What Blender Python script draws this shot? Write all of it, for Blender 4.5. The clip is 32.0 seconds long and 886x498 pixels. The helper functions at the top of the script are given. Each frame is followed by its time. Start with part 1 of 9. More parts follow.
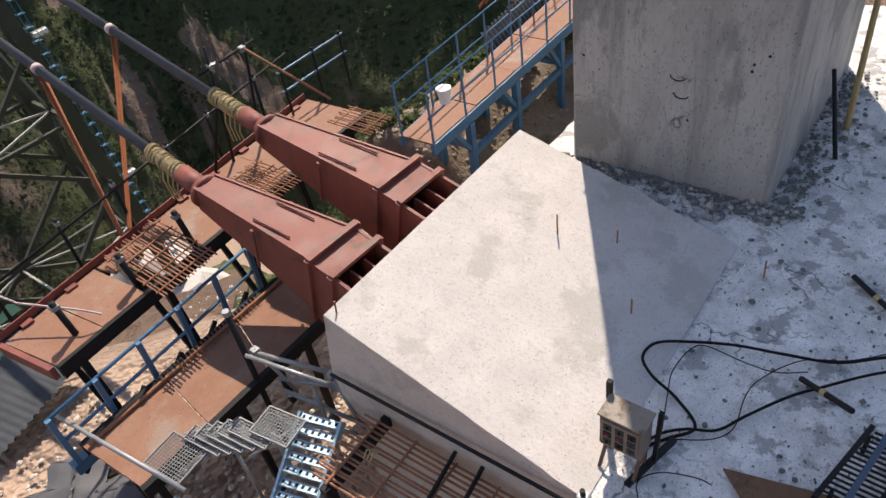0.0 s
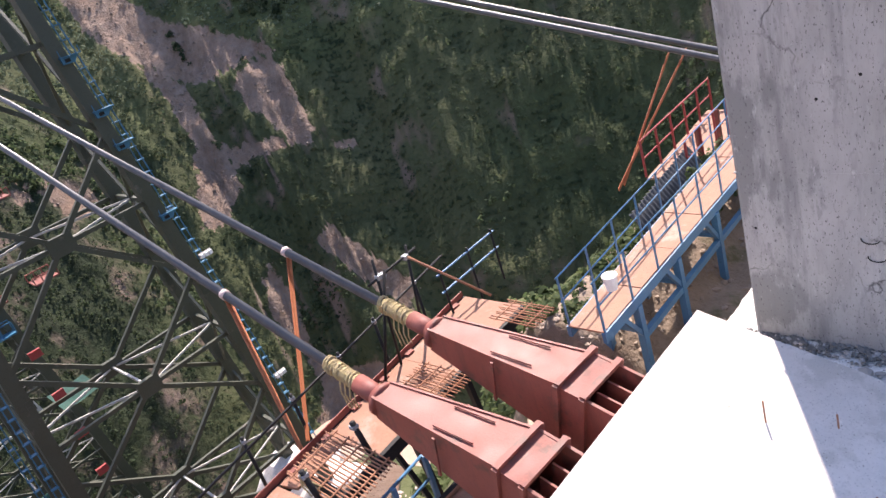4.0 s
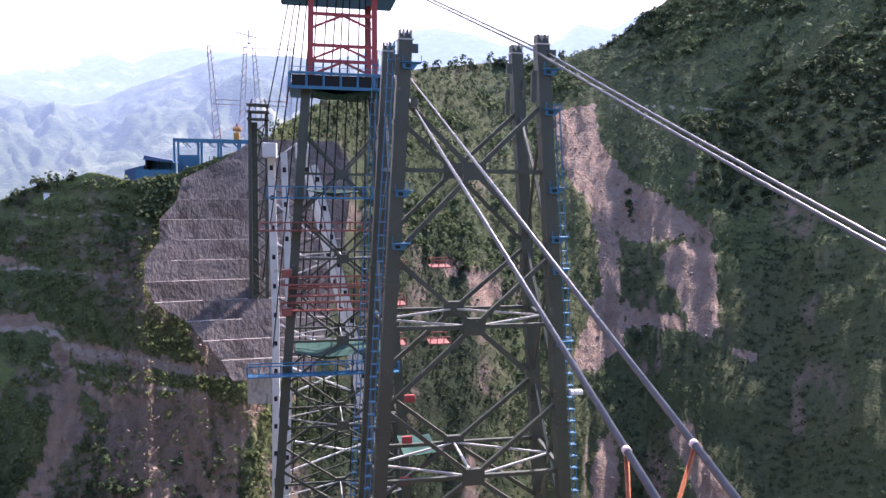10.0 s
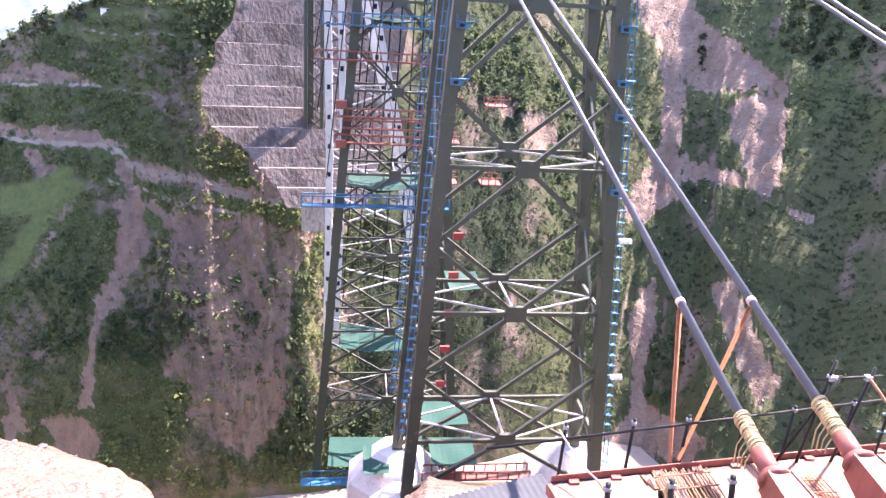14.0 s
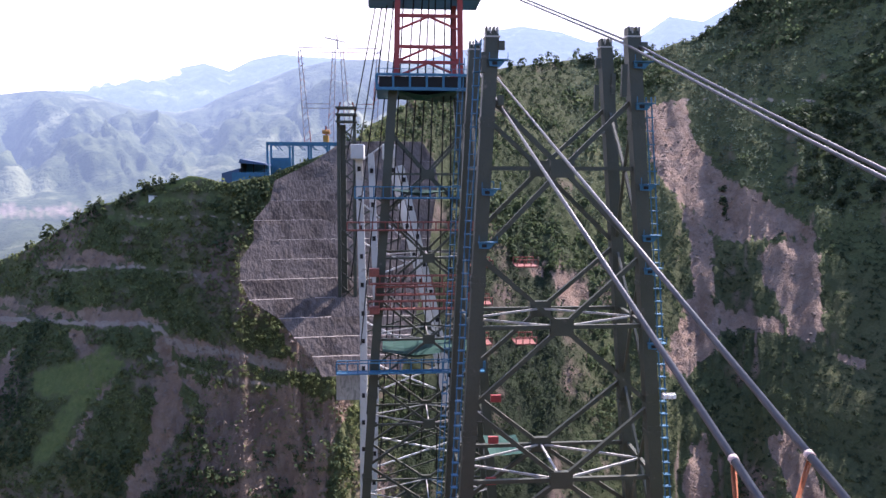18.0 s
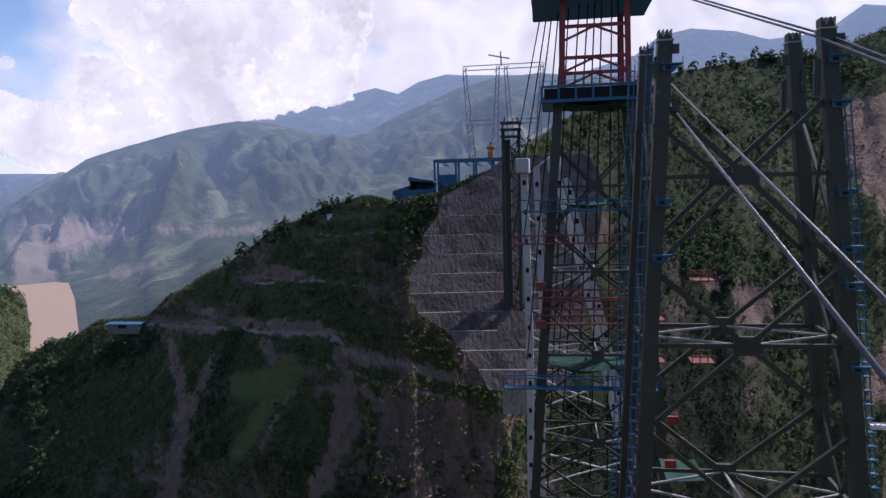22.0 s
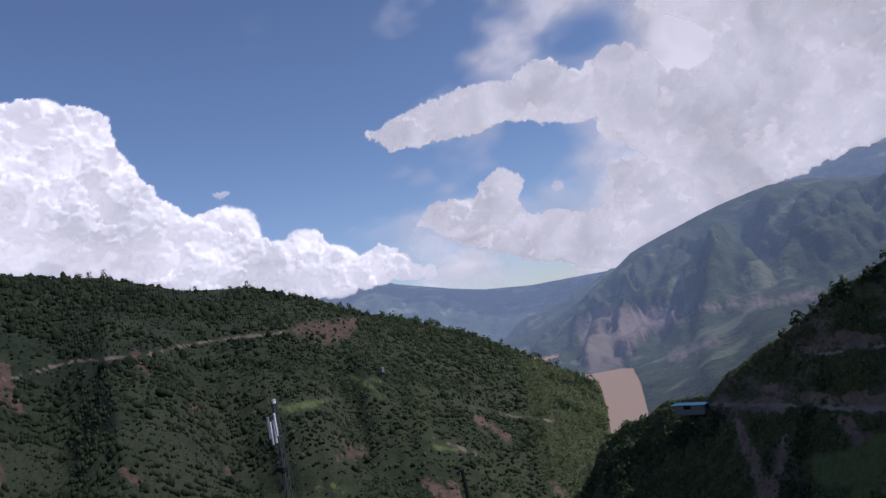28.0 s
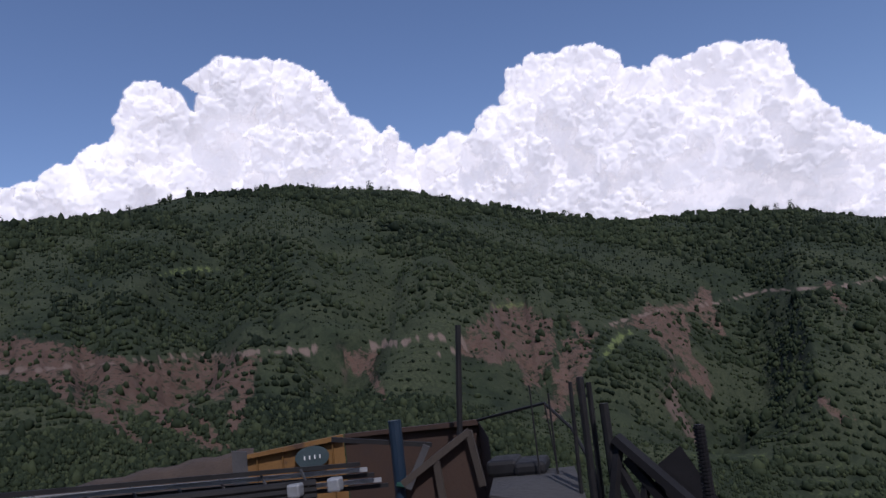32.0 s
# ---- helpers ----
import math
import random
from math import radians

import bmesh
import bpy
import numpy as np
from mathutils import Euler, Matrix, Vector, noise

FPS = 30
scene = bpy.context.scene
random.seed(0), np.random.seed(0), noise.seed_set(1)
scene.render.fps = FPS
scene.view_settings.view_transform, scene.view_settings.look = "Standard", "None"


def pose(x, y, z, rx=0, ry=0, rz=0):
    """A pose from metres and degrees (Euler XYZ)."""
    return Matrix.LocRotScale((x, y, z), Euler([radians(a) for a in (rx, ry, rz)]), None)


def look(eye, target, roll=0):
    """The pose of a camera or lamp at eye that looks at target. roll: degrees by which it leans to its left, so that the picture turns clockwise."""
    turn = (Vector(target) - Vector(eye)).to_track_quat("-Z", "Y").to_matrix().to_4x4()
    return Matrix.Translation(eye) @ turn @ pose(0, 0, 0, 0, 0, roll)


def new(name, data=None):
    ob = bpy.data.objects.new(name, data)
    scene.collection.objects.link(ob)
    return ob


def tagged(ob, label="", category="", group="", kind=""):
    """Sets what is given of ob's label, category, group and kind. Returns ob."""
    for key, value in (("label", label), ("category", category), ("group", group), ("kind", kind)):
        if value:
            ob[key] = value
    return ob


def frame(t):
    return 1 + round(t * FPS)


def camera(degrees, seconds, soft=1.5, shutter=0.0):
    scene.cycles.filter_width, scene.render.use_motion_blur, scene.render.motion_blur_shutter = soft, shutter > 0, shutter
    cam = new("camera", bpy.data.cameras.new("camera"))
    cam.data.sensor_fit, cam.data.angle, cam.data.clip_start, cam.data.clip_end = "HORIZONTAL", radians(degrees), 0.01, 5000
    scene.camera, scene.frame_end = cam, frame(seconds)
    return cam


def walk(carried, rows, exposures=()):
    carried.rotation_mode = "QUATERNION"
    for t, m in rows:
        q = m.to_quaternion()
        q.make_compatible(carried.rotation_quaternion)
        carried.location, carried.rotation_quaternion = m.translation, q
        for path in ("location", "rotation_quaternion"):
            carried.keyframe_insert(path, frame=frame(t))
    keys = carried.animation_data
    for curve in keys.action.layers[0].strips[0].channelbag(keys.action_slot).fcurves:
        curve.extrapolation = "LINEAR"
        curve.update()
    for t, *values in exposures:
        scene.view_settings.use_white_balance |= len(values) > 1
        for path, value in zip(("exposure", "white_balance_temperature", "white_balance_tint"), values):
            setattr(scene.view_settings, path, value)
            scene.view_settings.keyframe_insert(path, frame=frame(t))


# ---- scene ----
# ---- camera path: seconds, x, y, z, euler x, y, z in degrees ----
cam = camera(64.6, 32.0)
PATH = [
    (0.0, 2.51, -0.05, -1.10, 49.04, 7.54, -53.99),
    (0.5, 2.46, -0.09, -1.14, 49.52, 7.95, -53.68),
    (1.0, 2.45, -0.16, -1.17, 50.60, 9.09, -52.07),
    (1.5, 2.43, -0.18, -1.11, 52.61, 10.00, -48.82),
    (2.0, 2.37, -0.22, -1.09, 54.05, 11.22, -47.34),
    (2.5, 2.26, -0.22, -1.11, 58.10, 12.16, -45.14),
    (4.5, 2.46, 0.97, -0.73, 67.94, 19.14, -47.88),
    (5.0, 2.68, 1.33, -0.67, 74.38, 16.44, -43.98),
    (5.5, 2.79, 1.96, -0.54, 78.03, 13.31, -32.00),
    (6.0, 2.45, 2.78, -0.61, 78.76, 10.88, -29.25),
    (6.5, 2.93, 4.23, -0.47, 81.23, 4.80, -23.59),
    (7.0, 2.86, 5.58, -0.66, 81.85, 1.23, -18.14),
    (7.5, 2.41, 6.82, -0.74, 83.84, -0.12, -12.47),
    (8.0, 2.41, 7.22, -0.87, 83.68, -1.98, -8.03),
    (8.5, 2.08, 6.81, -0.82, 83.55, -0.35, -9.88),
    (9.0, 0.76, 1.39, -0.35, 84.00, -0.54, -12.11),
    (9.5, 0.06, -0.25, 0.16, 83.39, -1.00, -11.92),
    (10.0, 0.28, -0.40, 0.12, 83.60, -0.95, -11.30),
    (10.5, 0.15, -0.08, 0.07, 82.43, -0.96, -10.81),
    (11.0, 0.20, 0.00, 0.00, 80.92, -1.18, -8.91),
    (11.5, 0.22, -0.00, -0.02, 77.91, -1.85, -8.08),
    (12.0, 0.26, 0.21, -0.10, 74.00, -2.74, -7.94),
    (12.5, 0.27, 0.24, -0.12, 70.84, -2.97, -7.45),
    (13.0, 0.25, 0.19, -0.09, 69.64, -4.06, -6.75),
    (13.5, 0.18, 0.11, -0.07, 69.66, -3.83, -6.58),
    (15.5, 0.18, 0.06, -0.04, 76.36, -1.68, -5.70),
    (16.0, 0.19, 0.05, -0.00, 78.09, -0.81, -4.82),
    (16.5, 0.14, -0.03, -0.01, 79.55, -0.56, -4.34),
    (17.0, 0.18, 0.00, -0.01, 80.85, -0.39, -4.60),
    (17.5, 0.08, -0.19, 0.06, 82.40, -0.14, -4.59),
    (18.0, 0.17, -0.05, -0.00, 83.52, -0.16, -4.44),
    (18.5, 0.12, -0.14, 0.04, 84.23, -0.41, -4.53),
    (19.0, 0.05, -0.27, 0.10, 84.44, -0.23, -4.72),
    (19.5, 0.18, -0.01, 0.01, 85.37, 0.10, -4.57),
    (20.0, 0.29, 0.13, 0.01, 86.34, 0.34, -3.45),
    (20.5, 0.28, 0.08, -0.05, 86.01, 0.71, -1.13),
    (21.0, 0.30, 0.44, 0.01, 85.76, 0.65, 1.48),
    (21.5, 0.33, 0.67, -0.11, 85.68, 0.91, 4.07),
    (22.0, -0.22, 0.22, -0.03, 84.83, 1.64, 8.79),
    (22.5, -0.39, 0.35, -0.22, 84.17, 1.47, 14.89),
    (23.0, -0.37, 0.35, -0.21, 83.93, 1.85, 19.52),
    (23.5, -0.42, 0.36, -0.13, 83.90, 2.05, 22.75),
    (24.0, -0.55, 0.38, -0.04, 84.24, 2.83, 26.23),
    (24.5, -0.56, 0.33, 0.01, 85.21, 3.29, 30.64),
    (25.0, -0.46, 0.20, 0.04, 86.54, 4.67, 36.38),
    (25.5, -0.35, 0.12, 0.02, 87.01, 4.23, 39.80),
    (27.5, -0.02, 0.00, 0.00, 93.01, 11.55, 45.73),
    (28.0, 0.00, -0.00, -0.00, 96.12, 11.10, 51.37),
    (28.5, 0.00, 0.01, -0.00, 99.58, 10.95, 60.59),
    (29.0, 0.01, 0.01, -0.00, 99.68, 9.59, 68.51),
    (29.5, 0.02, 0.01, -0.00, 99.88, 8.41, 77.11),
    (30.0, 0.01, 0.01, 0.00, 99.72, 7.98, 84.68),
    (30.5, 0.01, 0.02, -0.00, 99.40, 8.10, 94.03),
    (31.0, -0.01, 0.01, 0.00, 99.37, 7.75, 99.15),
    (31.5, -0.06, -0.00, 0.00, 99.43, 7.46, 102.66),
    (32.0, -0.08, -0.01, 0.00, 99.40, 7.00, 104.23),
]
walk(cam, [(r[0], pose(*r[1:])) for r in PATH],
     [(0.0, 0.25, 7500, 14), (2.5, 0.3, 7500, 14), (4.5, 1.65, 6900, 24), (5.0, 2.05, 6800, 26), (6.0, 2.85, 6500, 34), (7.0, 2.65, 6500, 38), (8.0, 2.2, 6500, 36), (9.0, 2.2, 6400, 32), (9.5, 1.75, 6400, 32), (10.0, 1.5, 6400, 30), (10.5, 1.5, 6400, 30), (11.0, 1.85, 6500, 32),
      (13.0, 2.6, 6700, 34), (15.5, 2.5, 6900, 34), (17.0, 1.9, 6700, 32), (18.0, 1.2, 6300, 28), (19.0, 0.45, 6000, 26), (20.5, -0.3, 6000, 24), (22.5, -0.3, 6000, 24), (24.0, -0.2, 6000, 26), (25.5, -0.25, 6000, 26), (28.0, -0.9, 5900, 22), (29.0, -1.05, 5800, 22), (30.0, -0.9, 5800, 22), (31.0, -0.85, 5900, 22), (32.0, -0.8, 6000, 22)])

# ---- sky and sun ----
SUN_AZ, SUN_EL = 57.0, 50.0
world = bpy.data.worlds.new("sky")
scene.world = world
world.use_nodes = True
wn = world.node_tree
sky = wn.nodes.new("ShaderNodeTexSky")
sky.sky_type, sky.sun_disc = "NISHITA", False
sky.sun_elevation, sky.sun_rotation = radians(SUN_EL), radians(SUN_AZ)
sky.altitude, sky.air_density, sky.dust_density, sky.ozone_density = 800.0, 1.0, 0.7, 2.5
wn.links.new(sky.outputs[0], wn.nodes["Background"].inputs[0])
wn.nodes["Background"].inputs[1].default_value = 0.185
sun = new("sun", bpy.data.lights.new("sun", "SUN"))
sun.data.energy, sun.data.angle, sun.data.color = 5.0, radians(0.6), (1.0, 0.95, 0.88)
SUN_DIR = Vector((math.cos(radians(SUN_EL)) * math.sin(radians(SUN_AZ)), math.cos(radians(SUN_EL)) * math.cos(radians(SUN_AZ)), math.sin(radians(SUN_EL))))
sun.matrix_world = look(SUN_DIR * 200, (0, 0, 0))


# ---- materials ----
def mat(name, a, b, scale=3.0, rough=0.7, metal=0.0, bump=0.15, fine=30.0, c=None, cscale=0.6, cut=0.55, vary=0.0, streak=1.0, spec=0.5, sharp=0.09, pits=0.0, cracks=0.0, runs=None):
    """Two colours mixed by noise at two scales, a third in patches, with fine relief."""
    m = bpy.data.materials.new(name)
    m.use_nodes = True
    nt = m.node_tree
    nd, ln = nt.nodes, nt.links
    bs = nd["Principled BSDF"]
    geo = nd.new("ShaderNodeNewGeometry")
    mp = nd.new("ShaderNodeMapping")
    mp.inputs["Scale"].default_value = (1, 1, streak)
    ln.new(geo.outputs["Position"], mp.inputs[0])

    def noise_at(s, det=5.0, r=0.6):
        n = nd.new("ShaderNodeTexNoise")
        n.inputs["Scale"].default_value, n.inputs["Detail"].default_value, n.inputs["Roughness"].default_value = s, det, r
        ln.new(mp.outputs[0], n.inputs["Vector"])
        return n.outputs[0]

    def mixc(f, x, y):
        k = nd.new("ShaderNodeMix")
        k.data_type = "RGBA"
        ln.new(f, k.inputs[0])
        for sock, v in ((k.inputs[6], x), (k.inputs[7], y)):
            if isinstance(v, tuple):
                sock.default_value = (*v, 1)
            else:
                ln.new(v, sock)
        return k.outputs[2]

    def ramp(f, lo, hi):
        k = nd.new("ShaderNodeMapRange")
        ln.new(f, k.inputs[0])
        k.inputs[1].default_value, k.inputs[2].default_value = lo, hi
        return k.outputs[0]

    n1, n2 = noise_at(scale), noise_at(fine, 3.0)
    col = mixc(ramp(n1, 0.3, 0.7), a, b)
    dark = tuple(v * 0.72 for v in a)
    col = mixc(ramp(n2, 0.55, 0.85), col, dark)
    if c:
        col = mixc(ramp(noise_at(cscale, 6.0, 0.65), cut, cut + sharp), col, c)
    if runs:
        # water runs: noise drawn out along the height
        rm = nd.new("ShaderNodeMapping")
        rm.inputs["Scale"].default_value = (1, 1, 0.12)
        ln.new(geo.outputs["Position"], rm.inputs[0])
        rn = noise_at(2.6, 6.0, 0.7)
        ln.new(rm.outputs[0], rn.node.inputs["Vector"])
        col = mixc(ramp(rn, 0.52, 0.74), col, runs)
    if pits:
        dots = noise_at(46.0, 2.0, 0.5)
        hole = ramp(dots, 0.70 - 0.06 * pits, 0.74 - 0.06 * pits)
        col = mixc(hole, col, tuple(v * 0.42 for v in a))
        blot = noise_at(9.0, 7.0, 0.75)
        col = mixc(ramp(blot, 0.60, 0.72), col, tuple(min(v * 1.22, 0.9) for v in b))
        blot = noise_at(6.0, 8.0, 0.78)
        col = mixc(ramp(blot, 0.60, 0.70), col, tuple(v * 0.74 for v in a))
    if cracks:
        bent = nd.new("ShaderNodeVectorMath")
        bent.operation = "ADD"
        wn_ = nd.new("ShaderNodeTexNoise")
        wn_.inputs["Scale"].default_value, wn_.inputs["Detail"].default_value = 1.7, 5
        ln.new(geo.outputs["Position"], wn_.inputs["Vector"])
        ln.new(geo.outputs["Position"], bent.inputs[0])
        ln.new(wn_.outputs["Color"], bent.inputs[1])
        vor = nd.new("ShaderNodeTexVoronoi")
        vor.feature = "DISTANCE_TO_EDGE"
        vor.inputs["Scale"].default_value = cracks
        ln.new(bent.outputs[0], vor.inputs["Vector"])
        line_ = ramp(vor.outputs["Distance"], 0.012, 0.0)
        some = nd.new("ShaderNodeMath")
        some.operation = "MULTIPLY"
        ln.new(line_, some.inputs[0])
        ln.new(ramp(noise_at(0.8, 4.0), 0.5, 0.6), some.inputs[1])
        col = mixc(some.outputs[0], col, tuple(v * 0.3 for v in a))
    if vary:
        info = nd.new("ShaderNodeObjectInfo")
        hs = nd.new("ShaderNodeHueSaturation")
        ln.new(col, hs.inputs["Color"])
        ln.new(ramp(info.outputs["Random"], 0, 1), hs.inputs["Value"])
        rg = hs.inputs["Value"].links[0].from_node
        rg.inputs[3].default_value, rg.inputs[4].default_value = 1 - vary, 1 + vary
        col = hs.outputs[0]
    ln.new(col, bs.inputs["Base Color"])
    rr = ramp(n1, 0.2, 0.8)
    rr.node.inputs[3].default_value, rr.node.inputs[4].default_value = max(rough - 0.12, 0.03), min(rough + 0.12, 1)
    ln.new(rr, bs.inputs["Roughness"])
    bs.inputs["Metallic"].default_value = metal
    bs.inputs["Specular IOR Level"].default_value = spec
    if bump:
        bp = nd.new("ShaderNodeBump")
        bp.inputs["Strength"].default_value, bp.inputs["Distance"].default_value = bump, 0.6 / fine
        ln.new(n2, bp.inputs["Height"])
        ln.new(bp.outputs[0], bs.inputs["Normal"])
    return m


CONCRETE_NEW = mat("pale fresh concrete", (0.49, 0.455, 0.425), (0.60, 0.555, 0.52), 2.0, 0.85, bump=0.35, fine=18, c=(0.44, 0.41, 0.375), cscale=0.9, cut=0.54, sharp=0.06, pits=0.6)
CONCRETE_WALL = mat("grey formed concrete", (0.30, 0.295, 0.285), (0.44, 0.43, 0.415), 1.6, 0.88, bump=0.3, fine=18, c=(0.235, 0.235, 0.228), cscale=1.1, cut=0.53, streak=0.4, sharp=0.05, pits=0.8, runs=(0.19, 0.192, 0.19), cracks=0.5)
CONCRETE_FLOOR = mat("cement splashed concrete", (0.54, 0.522, 0.50), (0.86, 0.84, 0.81), 3.2, 0.92, bump=1.0, fine=22, c=(0.38, 0.37, 0.355), cscale=2.3, cut=0.53, sharp=0.05, pits=1.0, cracks=0.55)
PRIMER = mat("red oxide primer", (0.190, 0.046, 0.034), (0.255, 0.076, 0.055), 2.2, 0.62, bump=0.12, c=(0.125, 0.050, 0.036), cscale=2.0, cut=0.55, runs=(0.12, 0.040, 0.03))
RUST_PLATE = mat("rusted chequer plate", (0.235, 0.10, 0.056), (0.30, 0.165, 0.11), 1.6, 0.78, bump=0.25, fine=40, c=(0.28, 0.20, 0.155), cscale=1.0, cut=0.56, pits=0.5)
REBAR = mat("rusty reinforcing bar", (0.25, 0.105, 0.055), (0.35, 0.17, 0.10), 3.0, 0.85, bump=0.5, fine=60)
BLUE = mat("blue painted steel", (0.045, 0.14, 0.26), (0.06, 0.19, 0.33), 2.0, 0.5, c=(0.16, 0.15, 0.14), cscale=2.5, cut=0.66)
BLACK = mat("black painted tube", (0.012, 0.012, 0.013), (0.02, 0.02, 0.021), 4.0, 0.6, spec=0.2)
GALV = mat("galvanised tube", (0.26, 0.275, 0.285), (0.35, 0.365, 0.375), 4.0, 0.5, metal=0.4)
CABLE = mat("grey sheathed cable", (0.068, 0.069, 0.074), (0.10, 0.101, 0.106), 2.0, 0.42, bump=0.03, spec=0.45)
ORANGE = mat("faded orange strap", (0.36, 0.10, 0.035), (0.44, 0.15, 0.06), 5.0, 0.8)
YELLOW = mat("yellow rope wrap", (0.46, 0.36, 0.16), (0.36, 0.28, 0.17), 9.0, 0.9, bump=0.6, fine=25)
OLIVE = mat("olive grey painted steel", (0.034, 0.041, 0.028), (0.052, 0.058, 0.041), 0.35, 0.55, c=(0.14, 0.12, 0.095), cscale=0.6, cut=0.64, fine=6)
STEEL_LIGHT = mat("bare pale steel", (0.30, 0.295, 0.27), (0.40, 0.39, 0.36), 0.5, 0.5, fine=6)
TOWER_BLUE = mat("bright blue access steel", (0.016, 0.105, 0.19), (0.026, 0.15, 0.25), 0.8, 0.5, fine=6)
TOWER_RED = mat("red painted lattice", (0.26, 0.030, 0.030), (0.33, 0.05, 0.045), 0.8, 0.6, fine=6)
WHITE_STEEL = mat("white grey painted steel", (0.5, 0.5, 0.49), (0.6, 0.6, 0.58), 0.4, 0.5, fine=5, c=(0.36, 0.34, 0.31), cscale=0.5, cut=0.6)
GREEN_NET = mat("green safety netting", (0.002, 0.036, 0.026), (0.004, 0.058, 0.040), 2.0, 0.85, fine=12)
GALV_SHEET = mat("corrugated zinc sheet", (0.22, 0.24, 0.27), (0.30, 0.32, 0.34), 1.2, 0.45, metal=0.5)
WATER = mat("muddy river water", (0.36, 0.255, 0.19), (0.40, 0.29, 0.22), 0.02, 0.55, bump=0.05, fine=0.4, spec=0.2)
WHITE_PAINT = mat("white paint", (0.72, 0.72, 0.70), (0.80, 0.80, 0.78), 2.0, 0.5)
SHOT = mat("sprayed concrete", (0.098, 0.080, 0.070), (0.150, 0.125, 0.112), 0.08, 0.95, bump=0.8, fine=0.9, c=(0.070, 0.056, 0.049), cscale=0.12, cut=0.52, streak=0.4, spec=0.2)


# ---- mesh tools ----
class Geo:
    """Vertices and faces of one mesh, gathered from simple solids."""

    def __init__(self):
        self.v, self.f = [], []

    def poly(self, pts, faces):
        n = len(self.v)
        self.v += [tuple(p) for p in pts]
        self.f += [tuple(i + n for i in q) for q in faces]
        return self

    def hexa(self, p):
        """Eight corners: lower four counter-clockwise, then upper four."""
        return self.poly(p, [(3, 2, 1, 0), (4, 5, 6, 7), (0, 1, 5, 4), (1, 2, 6, 5), (2, 3, 7, 6), (3, 0, 4, 7)])

    def box(self, x0, x1, y0, y1, z0, z1, bev=0.0):
        if bev <= 0:
            return self.hexa([(x0, y0, z0), (x1, y0, z0), (x1, y1, z0), (x0, y1, z0), (x0, y0, z1), (x1, y0, z1), (x1, y1, z1), (x0, y1, z1)])
        bm = bmesh.new()
        bmesh.ops.create_cube(bm, size=1.0, matrix=Matrix.Translation(((x0 + x1) / 2, (y0 + y1) / 2, (z0 + z1) / 2)) @ Matrix.Diagonal((x1 - x0, y1 - y0, z1 - z0, 1)))
        bmesh.ops.bevel(bm, geom=list(bm.edges), offset=bev, segments=2, profile=0.5, affect="EDGES")
        return self.take(bm)

    def take(self, bm):
        bm.verts.index_update()
        self.poly([v.co[:] for v in bm.verts], [[v.index for v in f.verts] for f in bm.faces])
        bm.free()
        return self

    def beam(self, a, b, w, h, up=(0, 0, 1)):
        """A straight rectangular bar from a to b."""
        a, b = Vector(a), Vector(b)
        d = (b - a).normalized()
        u = Vector(up)
        if abs(d.dot(u)) > 0.98:
            u = Vector((0, 1, 0))
        s = d.cross(u).normalized()
        u = s.cross(d)
        s, u = s * w / 2, u * h / 2
        return self.hexa([a - s - u, a + s - u, b + s - u, b - s - u, a - s + u, a + s + u, b + s + u, b - s + u])

    def tube(self, pts, r, n=8, r2=None):
        """A round bar along points; r2: radius at its end."""
        pts = [Vector(p) for p in pts]
        base = len(self.v)
        u = None
        for i, p in enumerate(pts):
            d = (pts[min(i + 1, len(pts) - 1)] - pts[max(i - 1, 0)]).normalized()
            if u is None:
                u = d.orthogonal().normalized()
            u = (u - d * u.dot(d)).normalized()
            s = d.cross(u)
            rr = r if r2 is None else r + (r2 - r) * i / (len(pts) - 1)
            for k in range(n):
                a = 2 * math.pi * k / n
                self.v.append(tuple(p + (u * math.cos(a) + s * math.sin(a)) * rr))
        for i in range(len(pts) - 1):
            for k in range(n):
                q = base + i * n
                self.f.append((q + k, q + (k + 1) % n, q + n + (k + 1) % n, q + n + k))
        self.f.append(tuple(base + k for k in reversed(range(n))))
        self.f.append(tuple(base + (len(pts) - 1) * n + k for k in range(n)))
        return self

    def mesh(self, name, material, smooth=False):
        me = bpy.data.meshes.new(name)
        me.from_pydata(self.v, [], self.f)
        me.materials.append(material)
        if smooth:
            me.polygons.foreach_set("use_smooth", [True] * len(me.polygons))
        me.update()
        return me


def thing(name, base, label, category, group="", kind=""):
    ob = new(name)
    ob.empty_display_size = 0.2
    ob.matrix_world = Matrix.Translation(base)
    return tagged(ob, label, category, group, kind)


def part(name, geo, material, parent, label="", smooth=False):
    ob = new(name, geo.mesh(name, material, smooth))
    ob.parent = parent
    if parent.parent is None:
        ob.matrix_parent_inverse = Matrix.Translation(-parent.matrix_basis.translation)
    return tagged(ob, label)


def solid(name, geo, material, label, category="", group="", kind="", smooth=False):
    return tagged(new(name, geo.mesh(name, material, smooth)), label, category, group, kind)


# ---- terrain: one sheet in rings round the viewpoint ----
def curve(az, *pairs):
    return np.interp(az, [p[0] for p in pairs], [p[1] for p in pairs])


def hashed(ix, iy, seed):
    h = np.sin(ix * 127.1 + iy * 311.7 + seed * 74.7) * 43758.5453
    return h - np.floor(h)


def vnoise(x, y, seed=0):
    ix, iy = np.floor(x), np.floor(y)
    fx, fy = x - ix, y - iy
    fx, fy = fx * fx * (3 - 2 * fx), fy * fy * (3 - 2 * fy)
    a, b = hashed(ix, iy, seed), hashed(ix + 1, iy, seed)
    c, d = hashed(ix, iy + 1, seed), hashed(ix + 1, iy + 1, seed)
    return (a + (b - a) * fx) * (1 - fy) + (c + (d - c) * fx) * fy - 0.5


